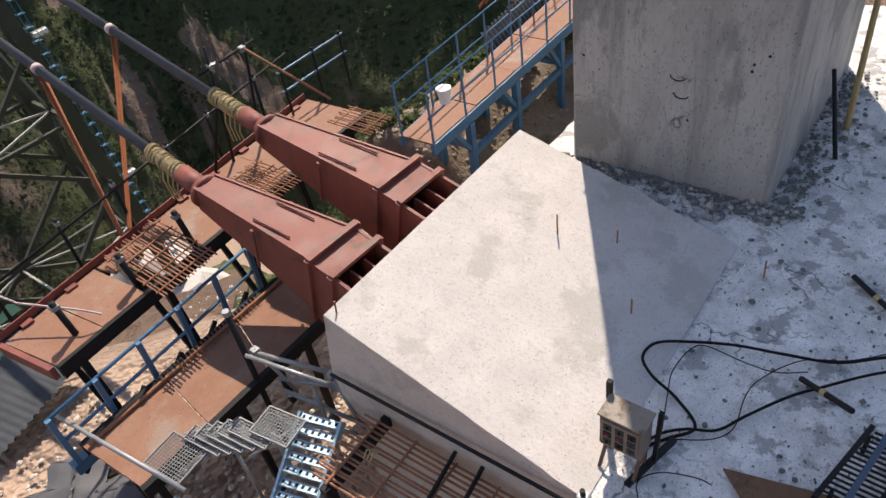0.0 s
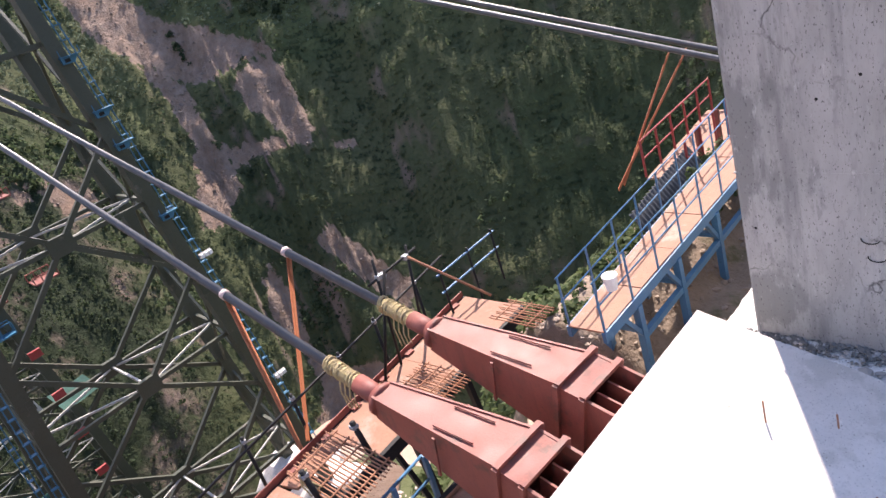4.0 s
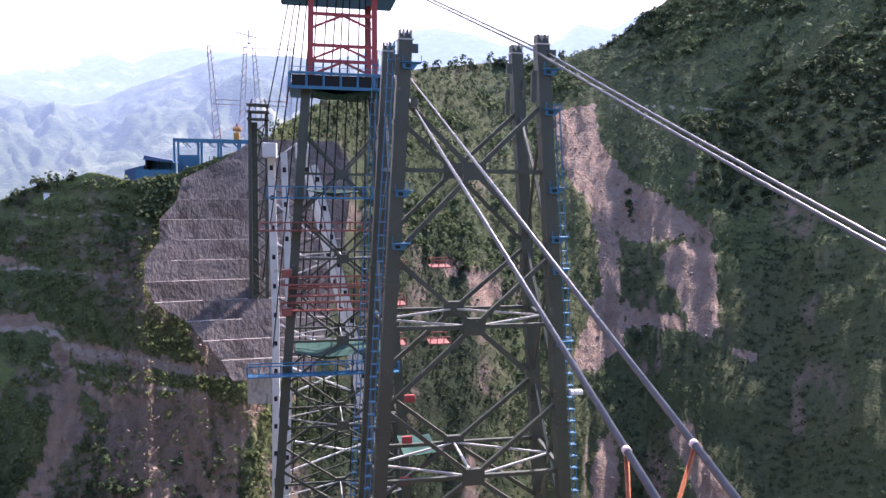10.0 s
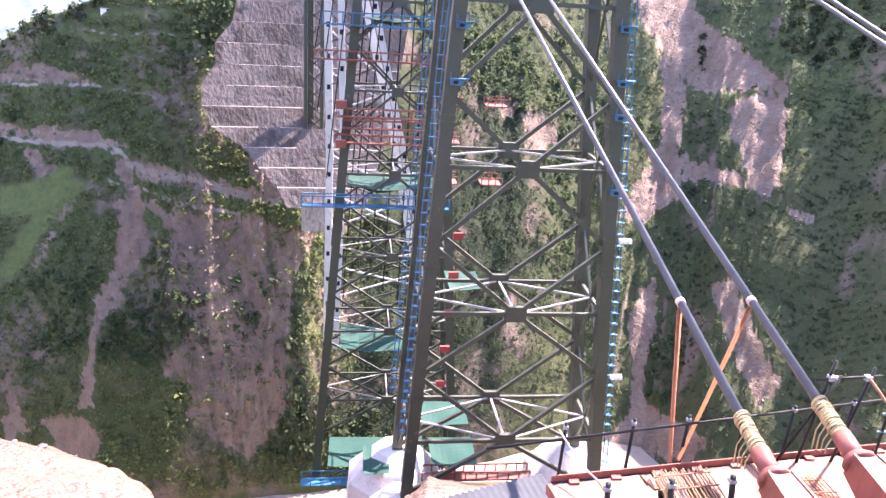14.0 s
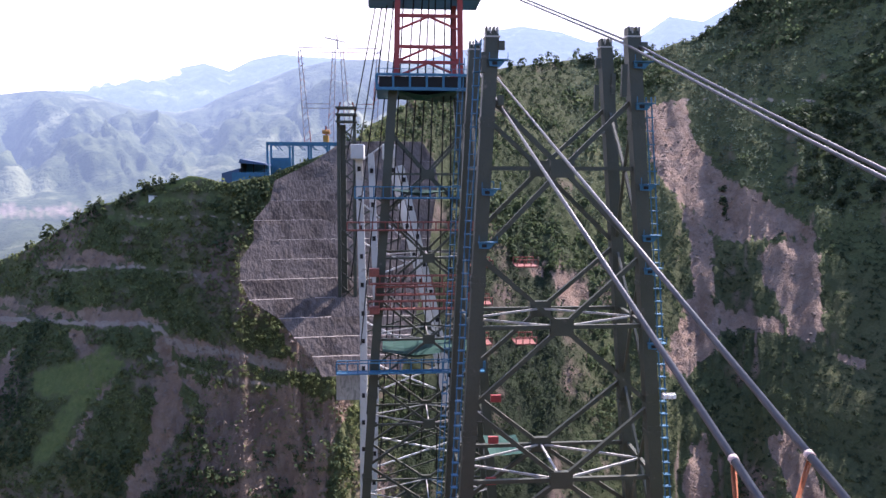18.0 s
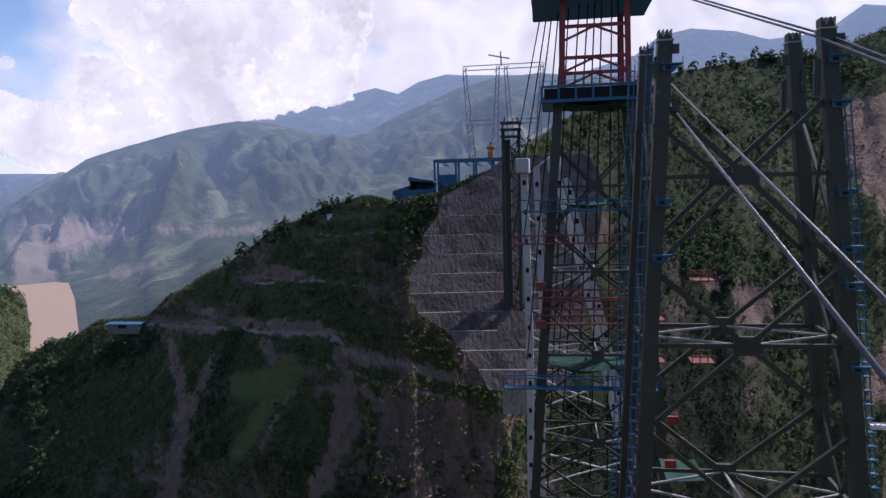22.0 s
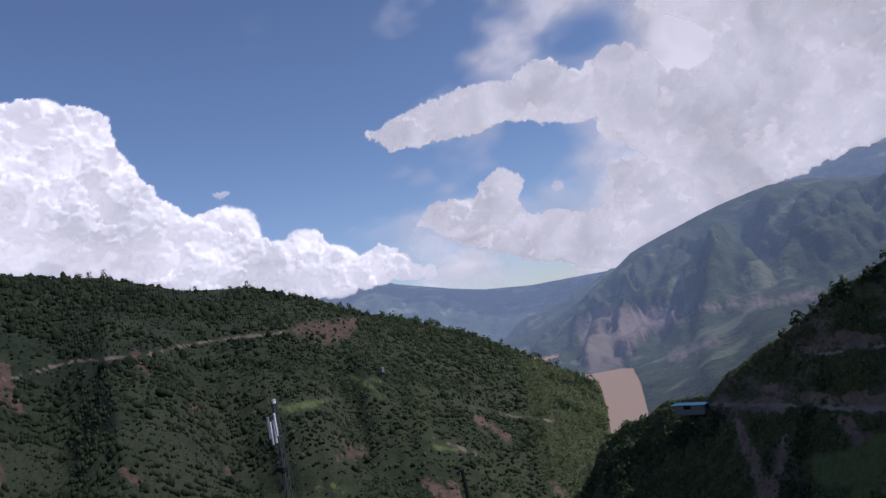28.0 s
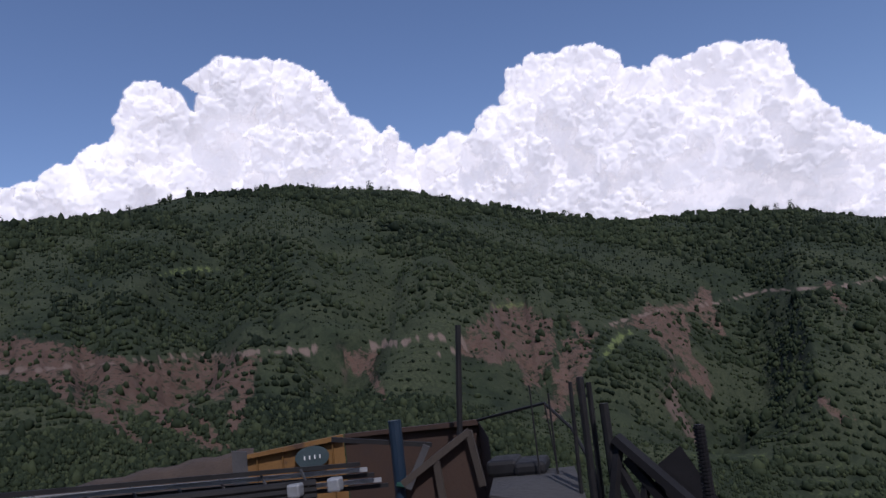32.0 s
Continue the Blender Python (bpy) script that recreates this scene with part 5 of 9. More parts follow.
def veil(a0, a1, e0, e1, seed, step=0.25):
    """The soft bright overcast over the bridge, breaking up towards the blue."""
    A, E = np.meshgrid(np.arange(a0, a1, step), np.arange(e0, e1, step))
    n = fbm(A / 7, E / 4, 6, seed)
    # denser towards the horizon, glowing cover there stands in for white haze
    cover = curve(A, (-62, -0.6), (-52, -0.15), (-42, 0.1), (-35, 0.35), (-26, 0.8), (10, 1.0), (60, 1.0)) + curve(E, (0, 0.75), (4, 0.55), (9, 0.15), (14, 0), (26, 0.1))
    dens = np.clip((cover + 1.0 * n) * 1.3, 0, 1) ** 1.3 * np.clip((A - a0) / 8, 0, 1)
    return cloud_skin(A, E, 1.2 * np.clip(n + 0.4, 0, 2), dens, 4700.0, CLOUD_SHEET, "thin bright overcast spread over the gorge")


HEAP_LEFT = [(-142, 12.0), (-142, 15.5), (-137.8, 15.2), (-135.8, 15.8), (-133.7, 16.4), (-132.4, 17.7), (-131.1, 17.7), (-129.7, 19.1), (-128.3, 19.4), (-128.1, 21.2), (-127.1, 23.2), (-125.2, 23.7), (-123.7, 23.2), (-122.7, 21.9), (-122.1, 21.5), (-121.8, 23.0), (-123.1, 23.6), (-121.2, 24.9), (-119.3, 25.7), (-117.1, 25.4), (-114.8, 25.2), (-112.5, 24.5), (-110.9, 23.1), (-110.4, 21.6), (-109.1, 20.2), (-107.5, 19.3), (-106.3, 19.8), (-105.2, 18.4), (-104.4, 17.5), (-104.5, 12.0)]
HEAP_MIDDLE = [(-106.4, 14.9), (-104.4, 17.5), (-101.6, 18.4), (-99.7, 18.2), (-98.8, 19.6), (-96.5, 20.4), (-95.6, 22.7), (-93.0, 23.6), (-90.6, 23.6), (-88.3, 23.5), (-86.8, 22.6), (-86.0, 21.0), (-84.6, 20.9), (-83.2, 21.3), (-82.0, 20.7), (-80.2, 21.0), (-78.9, 21.2), (-77.8, 20.6), (-75.9, 20.7), (-74.3, 19.6), (-73.9, 18.2), (-74.2, 18.2), (-73.8, 17.1), (-72.8, 15.2), (-71.2, 13.1), (-69.3, 11.8), (-67.6, 12.3), (-65.8, 11.5), (-64.2, 9.5), (-62.9, 8.9), (-61.1, 9.5), (-59.7, 8.7), (-58.5, 7.3), (-57.3, 6.7), (-55.3, 7.4), (-53.6, 6.6), (-52.8, 5.5), (-50.9, 4.6), (-51.2, 3.8), (-55.1, 4.1), (-62, 4.0), (-84, 6.5), (-98, 9.5)]
ARM_CLOUD = [(-55.0, 16.3), (-53.0, 16.6), (-51.5, 17.2), (-49.4, 18.0), (-44.9, 18.4), (-42.6, 17.9), (-40.5, 18.8), (-38.3, 19.2), (-37.4, 17.8), (-35.8, 17.6), (-34.0, 18.6), (-31.8, 18.4), (-30.4, 16.9), (-29.8, 15.7), (-27.4, 14.9), (-26.1, 16.0), (-26.3, 17.8), (-28.0, 19.4), (-31.1, 21.0), (-29.2, 23.3), (-22.6, 24.1), (-12.7, 19.8), (-15.8, 6.8), (-23.1, 5.7), (-27.4, 4.2), (-30.9, 6.9), (-32.6, 9.3), (-33.6, 10.6), (-35.0, 12.2), (-36.0, 13.8), (-39.2, 14.1), (-42.8, 15.1), (-45.7, 14.7), (-50.0, 14.8), (-52.9, 14.7)]
LOW_CLOUD = [(-52.0, 8.4), (-50.6, 9.7), (-48.6, 10.0), (-46.9, 9.3), (-45.5, 11.2), (-44.0, 11.6), (-42.6, 10.4), (-43.2, 8.4), (-42.6, 7.3), (-41.1, 7.4), (-39.4, 6.9), (-37.7, 6.4), (-35.7, 7.1), (-35.6, 9.8), (-33.3, 9.8), (-30.7, 8.2), (-27.3, 4.7), (-28.3, 0.1), (-36.5, 1.4), (-45.0, 4.5), (-49.7, 6.9)]
cloud(HEAP_LEFT, 1)
cloud(HEAP_MIDDLE, 2)
cloud(ARM_CLOUD, 3, 4450.0, puff=0.8, material=CLOUD_SHEET)
cloud(LOW_CLOUD, 4, 4400.0, puff=0.7, fade_low=3.0, material=CLOUD_SHEET)
cloud([(-67.9, 13.5), (-66.9, 13.6), (-66.1, 13.2), (-67.1, 13.0)], 7, 4400.0, step=0.08, puff=0.2, thin=0.55, material=CLOUD_SHEET, label="small scrap of white cloud")
cloud([(-40.7, 9.2), (-40.0, 9.5), (-39.4, 8.9), (-40.2, 8.6)], 8, 4400.0, step=0.08, puff=0.2, thin=0.55, material=CLOUD_SHEET, label="small scrap of white cloud")
veil(-64, 60, -1, 34, 11)

# ---- steel working platforms below the anchors ----
def deck(root, corners, z, nx, material, t=0.05, name="deck_plate"):
    """Chequer plates between four corners (near left, near right, far right, far left)."""
    a, b, c, d = [Vector((*p, z)) for p in corners]
    for i in range(nx):
        u0, u1 = (i + 0.008) / nx, (i + 0.992) / nx
        p = [a.lerp(b, u0), a.lerp(b, u1), d.lerp(c, u1), d.lerp(c, u0)]
        dz = 0.008 * (i % 2)
        part(name, Geo().hexa([(v.x, v.y, v.z - t) for v in p] + [(v.x, v.y, v.z + dz) for v in p]), material, root)


def pole(root, x, y, z0, z1, r=0.035, lean=(0, 0), material=BLACK, cap=True):
    top = (x + lean[0], y + lean[1], z1)
    ob = part("post", Geo().tube([(x, y, z0), top], r, 10), material, root, smooth=True)
    if cap:
        part("coupler", Geo().box(top[0] - r * 1.25, top[0] + r * 1.25, top[1] - r * 1.25, top[1] + r * 1.25, z1 - 0.13, z1 - 0.06, 0.01), GALV, ob)
    return ob


def platform_upper():
    root = thing("working_platform", (7.3, 9.7, -11.0), "rusty plate working platform hung over the gorge edge", "platform", "working platforms")
    z = -7.9
    deck(root, ((3.87, 8.72), (5.45, 8.83), (5.35, 10.08), (3.69, 9.86)), z, 2, RUST_PLATE)
    deck(root, ((6.62, 8.92), (10.95, 9.20), (10.9, 10.68), (6.5, 10.22)), z, 4, RUST_PLATE)
    deck(root, ((5.47, 9.7), (6.6, 9.8), (6.48, 10.22), (5.37, 10.1)), z, 1, RUST_PLATE)
    for a, b in (((3.87, 8.70), (10.95, 9.18)), ((3.69, 9.92), (10.9, 10.72))):
        part("edge_channel", Geo().beam((*a, z - 0.12), (*b, z - 0.12), 0.10, 0.24), BLACK, root, "black edge channel")
    part("kick_plate", Geo().beam((3.69, 9.95, z + 0.06), (10.9, 10.75, z + 0.06), 0.02, 0.14), PRIMER, root, "red primed kick plate")
    part("end_channel", Geo().beam((3.80, 8.72, z - 0.1), (3.64, 9.92, z - 0.1), 0.08, 0.22), PRIMER, root)
    for i in range(9):
        u = (i + 0.5) / 9
        x, y = 3.69 + 7.2 * u, 9.93 + 0.8 * u
        part("lug", Geo().box(x - 0.09, x + 0.09, y - 0.12, y, z + 0.01, z + 0.045), PRIMER, root)
    for i in range(5):
        u = i / 4
        x = 4.2 + 6.4 * u
        part("joist", Geo().beam((x, 8.75 + 0.45 * u, z - 0.2), (x, 9.95 + 0.75 * u, z - 0.2), 0.1, 0.2), BLACK, root)
        part("leg", Geo().beam((x, 8.85 + 0.45 * u, z - 0.3), (x, 8.6 + 0.4 * u, -11.4), 0.11, 0.11), BLACK, root)
        part("raker", Geo().beam((x, 9.85 + 0.75 * u, z - 0.3), (x, 8.7 + 0.4 * u, -10.6), 0.09, 0.09), BLACK, root)
    for x, y, lean in ((4.38, 9.0, (-0.03, 0.1)), (5.50, 9.05, (-0.04, 0.1)), (6.62, 9.12, (-0.05, 0.1))):
        pole(root, x, y, z - 0.3, z + 0.62, 0.05, lean)
    return root


platform_upper()


def platform_lower():
    root = thing("working_platform", (5.5, 7.5, -11.3), "lower rusty plate platform beside the anchor block", "platform", "working platforms")
    z = -8.9
    deck(root, ((3.51, 6.89), (6.95, 6.89), (7.7, 8.2), (3.43, 8.22)), z, 3, RUST_PLATE)
    for a, b in (((3.5, 6.86), (6.95, 6.86)), ((3.43, 8.25), (7.7, 8.23))):
        part("edge_channel", Geo().beam((*a, z - 0.1), (*b, z - 0.1), 0.1, 0.22), BLACK, root)
    part("rust_rail", Geo().tube([(3.5, 8.1, z + 0.05), (7.4, 8.1, z + 0.05)], 0.03, 8), REBAR, root)
    for x in (3.7, 5.2, 6.6):
        for y in (6.95, 8.15):
            part("leg", Geo().beam((x, y, z - 0.1), (x, y, -11.5), 0.1, 0.1), BLACK, root)
        part("joist", Geo().beam((x, 6.9, z - 0.18), (x, 8.2, z - 0.18), 0.1, 0.16), BLACK, root)
    for i in range(22):
        part("tie_bar", Geo().tube([(5.1 + 0.075 * i, 7.98, z + 0.03), (5.14 + 0.075 * i, 8.2, z + 0.08)], 0.009, 5), REBAR, root)
    return root


platform_lower()


def blue_guard_rail():
    root = thing("guard_rail", (5.3, 8.45, -9.3), "blue painted guard rail between the platforms", "railing")
    a, b = Vector((3.3, 8.32, -9.2)), Vector((7.1, 8.55, -9.2))
    for i in range(6):
        p = a.lerp(b, i / 5)
        part("post", Geo().beam(p, p + Vector((0.02, -0.04, 1.0)), 0.075, 0.075), BLUE, root)
    for h in (0.5, 0.98):
        part("rail", Geo().tube([a + Vector((0, 0, h)), b + Vector((0, 0, h))], 0.028, 8), BLUE, root, smooth=True)
    part("base_beam", Geo().beam(a + Vector((-0.1, 0.05, -0.1)), b + Vector((0, 0.05, -0.1)), 0.16, 0.2), BLUE, root)
    for i in range(5):
        p, q = a.lerp(b, i / 5), a.lerp(b, (i + 0.8) / 5)
        part("brace", Geo().beam(p + Vector((0, 0.25, -0.5)), q + Vector((0, 0.25, 0.0)), 0.06, 0.06), BLACK, root)
    return root


blue_guard_rail()


def far_rail():
    """Tube scaffold along the gorge edge of the upper platform."""
    root = thing("scaffold_rail", (7.2, 10.8, -8.1), "dark tube scaffold rail along the gorge edge", "scaffolding")
    a, b = Vector((3.1, 10.55, -7.55)), Vector((11.0, 11.1, -6.98))
    part("tube", Geo().tube([a - Vector((0.5, 0.04, 0.04)), b], 0.026, 8), BLACK, root, smooth=True)
    for i, (x, h, lean) in enumerate(((4.06, 0.3, 0.03), (5.39, 0.22, 0.03), (6.49, 0.16, 0.03), (7.65, 0.1, 0.06), (8.68, 0.1, 0.05), (9.97, 0.1, 0.05))):
        y = 10.62 + 0.06 * (x - 3.1)
        zr = -7.55 + 0.072 * (x - 3.1)
        pole(root, x, y, -8.6, zr + h, 0.032, (lean, 0))
    for (x, z1, lean) in ((8.55, -5.75, 0.30), (9.25, -5.9, 0.42)):
        part("tall_tube", Geo().tube([(x, 10.35, -8.0), (x + lean, 10.4, z1)], 0.028, 8), BLACK, root, smooth=True)
    part("tall_tube", Geo().tube([(8.05, 10.3, -7.95), (8.95, 10.3, -6.0)], 0.028, 8), BLACK, root, smooth=True)
    part("cross_tube", Geo().tube([(8.55, 10.38, -6.13), (9.85, 10.38, -6.06)], 0.026, 8), BLACK, root, smooth=True)
    part("rust_tube", Geo().tube([(9.54, 10.3, -6.08), (10.35, 9.3, -7.3)], 0.026, 8), REBAR, root, smooth=True)
    for p in ((8.83, 10.38, -6.1), (9.54, 10.36, -6.09), (8.92, 10.38, -6.12)):
        part("coupler", Geo().box(p[0] - 0.06, p[0] + 0.06, p[1] - 0.06, p[1] + 0.06, p[2] - 0.05, p[2] + 0.05, 0.015), GALV, root)
    for x in (10.3, 11.2, 12.0):
        part("end_post", Geo().tube([(x, 10.5, -8.1), (x, 10.5, -6.85)], 0.025, 8), BLACK, root)
    for h in (-6.95, -7.35):
        part("end_tube", Geo().tube([(10.2, 10.5, h), (12.1, 10.5, h + 0.02)], 0.022, 8), BLUE, root)
    part("pink_hose", Geo().tube([(3.9, 10.5, -7.2), (4.15, 9.9, -7.5), (4.6, 9.0, -7.6), (4.75, 8.8, -7.72)], 0.016, 6), PINK_BAND, root, "sagging pink hose")
    for i in range(5):
        x = 5.42 + 0.03 * i
        part("rope_end", Geo().tube([(x, 9.14, -7.3), (x - 0.05, 9.16, -7.5), (x + 0.02 * i, 9.12, -7.75)], 0.014, 5), YELLOW, root, "frayed yellow rope")


far_rail()


def bar_grille(name, p, nx, ny, r, label, lift=0.0):
    """A tied mat of bars over four corners (a, b along the bars; d beside a)."""
    a, b, c, d = [Vector(v) for v in p]
    root = thing(name, (a + b + c + d) / 4, label, "rebar mat", "rebar mats")
    rnd = random.Random(int(a.x * 100))
    for i in range(nx):
        u = (i + 0.5) / nx
        e = Vector((rnd.uniform(-0.02, 0.02), rnd.uniform(-0.05, 0.05), rnd.uniform(0, 0.012)))
        part("long_bar", Geo().tube([a.lerp(d, u) + e, b.lerp(c, u) + e * 0.5], r, 6), REBAR, root)
    for j in range(ny):
        u = (j + 0.5) / ny
        part("cross_bar", Geo().tube([a.lerp(b, u) + Vector((0, 0, 2 * r + lift)), d.lerp(c, u) + Vector((0, 0, 2 * r + lift))], r, 6), REBAR, root)
    return root


bar_grille("rebar_mat", ((5.5, 10.0, -7.78), (5.45, 8.3, -7.80), (6.55, 8.35, -7.78), (6.62, 10.1, -7.76)), 16, 5, 0.014, "rusty rebar mat bridging the platform gap")
bar_grille("rebar_mat", ((8.0, 9.9, -7.84), (8.0, 8.6, -7.86), (8.75, 8.6, -7.86), (8.75, 9.9, -7.84)), 10, 4, 0.012, "small rusty rebar mat on the platform")
bar_grille("rebar_mat", ((10.0, 9.2, -7.6), (10.0, 8.1, -7.6), (10.7, 8.1, -7.6), (10.7, 9.2, -7.6)), 9, 3, 0.012, "small rusty rebar mat on the platform")
bar_grille("rebar_mat", ((9.2, 6.7, -8.0), (9.2, 5.75, -8.0), (9.9, 5.75, -8.0), (9.9, 6.7, -8.0)), 12, 3, 0.012, "small rusty rebar mat on the platform")
big_mat = bar_grille("rebar_mat", ((4.75, 4.9, -8.62), (4.95, -0.6, -8.62), (5.86, -0.6, -8.6), (5.82, 4.9, -8.6)), 15, 9, 0.018, "long rusty rebar mat along the anchor block")
for y in (4.3, 3.3, 2.75):
    x = 5.3 + 0.2 * math.sin(y * 3)
    for k in range(3):
        part("tie_rope", Geo().tube([(x - 0.09, y + 0.05 * k, -8.55), (x, y + 0.06 * k, -8.5), (x + 0.09, y + 0.02 * k, -8.57)], 0.014, 5), YELLOW, big_mat, "yellow tie rope")
for y in (3.35, 2.95):
    part("dark_bar", Geo().tube([(5.0, y, -8.56), (5.92, y + 0.1, -8.5)], 0.03, 8), BLACK, big_mat, "dark support tube")
for y in (4.6, 2.0, -0.3):
    part("bearer", Geo().beam((4.7, y, -8.72), (5.95, y, -8.72), 0.12, 0.16), BLACK, big_mat)
    part("bearer_leg", Geo().beam((4.8, y, -8.8), (4.8, y, -11.4), 0.1, 0.1), BLACK, big_mat)


def side_tubes():
    root = thing("tube_scaffold", (5.6, 6.0, -11.3), "silver tube scaffold frame at the block corner", "scaffolding")
    part("long_tube", Geo().tube([(5.84, 5.35, -8.12), (5.82, 1.55, -8.02)], 0.026, 8), BLACK, root, smooth=True)
    part("end_post", Geo().tube([(5.95, 1.62, -8.9), (5.93, 1.75, -7.85)], 0.03, 8), BLACK, root)
    part("coupler", Geo().box(5.87, 6.0, 1.67, 1.8, -8.05, -7.93, 0.02), GALV, root)
    part("tall_post", Geo().tube([(5.55, 6.86, -10.9), (5.6, 6.9, -7.55)], 0.045, 10), BLACK, root, smooth=True)
    part("cap", Geo().tube([(5.6, 6.9, -7.56), (5.6, 6.9, -7.48)], 0.055, 10), GALV, root)
    for a, b, r in (((5.66, 6.85, -8.35), (6.05, 5.62, -8.5), 0.036), ((5.75, 6.6, -8.9), (6.02, 5.6, -8.75), 0.03), ((5.66, 6.4, -8.95), (5.9, 5.2, -9.15), 0.036), ((5.3, 6.5, -9.3), (5.85, 5.1, -9.3), 0.03),
                    ((5.7, 6.8, -8.3), (5.85, 6.4, -9.2), 0.028), ((6.0, 5.6, -8.5), (5.88, 5.1, -9.3), 0.03), ((3.48, 8.6, -8.5), (3.74, 6.0, -8.5), 0.03), ((5.55, 6.81, -8.3), (5.78, 5.42, -8.3), 0.032)):
        part("silver_tube", Geo().tube([a, b], r, 10), GALV, root, smooth=True)
    for p in ((5.7, 6.8, -8.36), (6.0, 5.62, -8.5), (5.86, 5.15, -9.2)):
        part("coupler", Geo().box(p[0] - 0.06, p[0] + 0.06, p[1] - 0.06, p[1] + 0.06, p[2] - 0.06, p[2] + 0.06, 0.015), GALV, root)


side_tubes()
PALE_BLUE = mat("pale blue galvanised tread", (0.30, 0.46, 0.56), (0.42, 0.56, 0.63), 3.0, 0.5, metal=0.3)


MESH_STEEL = mat("dull galvanised mesh", (0.20, 0.21, 0.215), (0.28, 0.29, 0.295), 4.0, 0.55, metal=0.3)


def grid_tread(root, a, b, w, n=9, m=4, material=MESH_STEEL):
    """A wire mesh tread from a to b, w wide."""
    a, b = Vector(a), Vector(b)
    d = (b - a)
    s = Vector((-d.y, d.x, 0)).normalized() * w / 2
    fr = Geo()
    for p, q in ((a - s, b - s), (a + s, b + s), (a - s, a + s), (b - s, b + s)):
        fr.beam(p, q, 0.018, 0.03)
    tr = part("tread", fr, material, root, "wire mesh tread")
    g = Geo()
    for i in range(1, n):
        g.beam(a.lerp(b, i / n) - s, a.lerp(b, i / n) + s, 0.008, 0.012)
    for j in range(1, m + 1):
        o = s * (2 * j / (m + 1) - 1)
        g.beam(a + o, b + o, 0.008, 0.012)
    part("mesh", g, material, tr)


def stair():
    root = thing("scaffold_stair", (4.6, 6.2, -11.4), "galvanised mesh scaffold stair beside the lower platform", "stair")
    grid_tread(root, (3.78, 6.80, -8.86), (4.33, 6.85, -8.86), 0.70, 12, 13)
    w = Vector((0.06, -0.7, 0)).normalized() * 0.34
    lo, hi = Vector((4.40, 6.70, -8.84)), Vector((4.86, 5.95, -8.64))
    for i in range(5):
        c = lo.lerp(hi, (i + 0.5) / 5)
        d = Vector((0.115, 0.012, 0))
        grid_tread(root, c - d, c + d, 0.66, 6, 12)
    for sgn in (-1, 1):
        part("stringer", Geo().beam(lo + w * sgn - Vector((0, 0, 0.06)), hi + w * sgn - Vector((0, 0, 0.06)), 0.03, 0.08), GALV, root)
    grid_tread(root, (4.84, 5.72, -8.6), (5.27, 5.78, -8.6), 0.62, 10, 13)
    along, run = Vector((0.26, -0.96, 0)), Vector((-0.145, -0.035, -0.085))
    for i in range(9):
        c = Vector((5.44, 5.36, -8.68)) + run * i
        o = Vector((along.y, -along.x, 0)) * 0.07
        tr = part("slat_tread", Geo().beam(c - along * 0.3, c + along * 0.3, 0.11, 0.03), PALE_BLUE, root, "pale blue slatted tread")
        for k in range(6):
            q = c + along * (-0.25 + 0.1 * k)
            part("slot", Geo().beam(q - along * 0.02 + Vector((0, 0, 0.0165)), q + along * 0.02 + Vector((0, 0, 0.0165)), 0.05, 0.004), BLACK, tr)
    for sgn in (-1, 1):
        e = Vector((5.5, 5.38, -8.66)) + along * (0.32 * sgn)
        part("stringer", Geo().beam(e, e + run * 9.5, 0.04, 0.13), PALE_BLUE, root)
    for a, b in (((3.7, 6.45, -9.0), (3.7, 6.45, -11.4)), ((4.6, 6.3, -9.0), (4.6, 6.3, -11.4)), ((5.75, 5.75, -8.6), (5.75, 5.75, -11.4)), ((3.76, 7.14, -8.95), (3.76, 7.14, -11.4)), ((5.0, 5.85, -8.8), (5.0, 5.85, -11.4))):
        part("stair_post", Geo().tube([a, b], 0.03, 8), GALV, root, smooth=True)
    for a, b in (((3.7, 6.45, -9.2), (4.6, 6.3, -11.0)), ((4.6, 6.3, -9.3), (5.85, 5.75, -9.1)), ((4.6, 6.3, -10.8), (5.85, 5.75, -9.3))):
        part("stair_brace", Geo().tube([a, b], 0.026, 8), GALV, root, smooth=True)


stair()


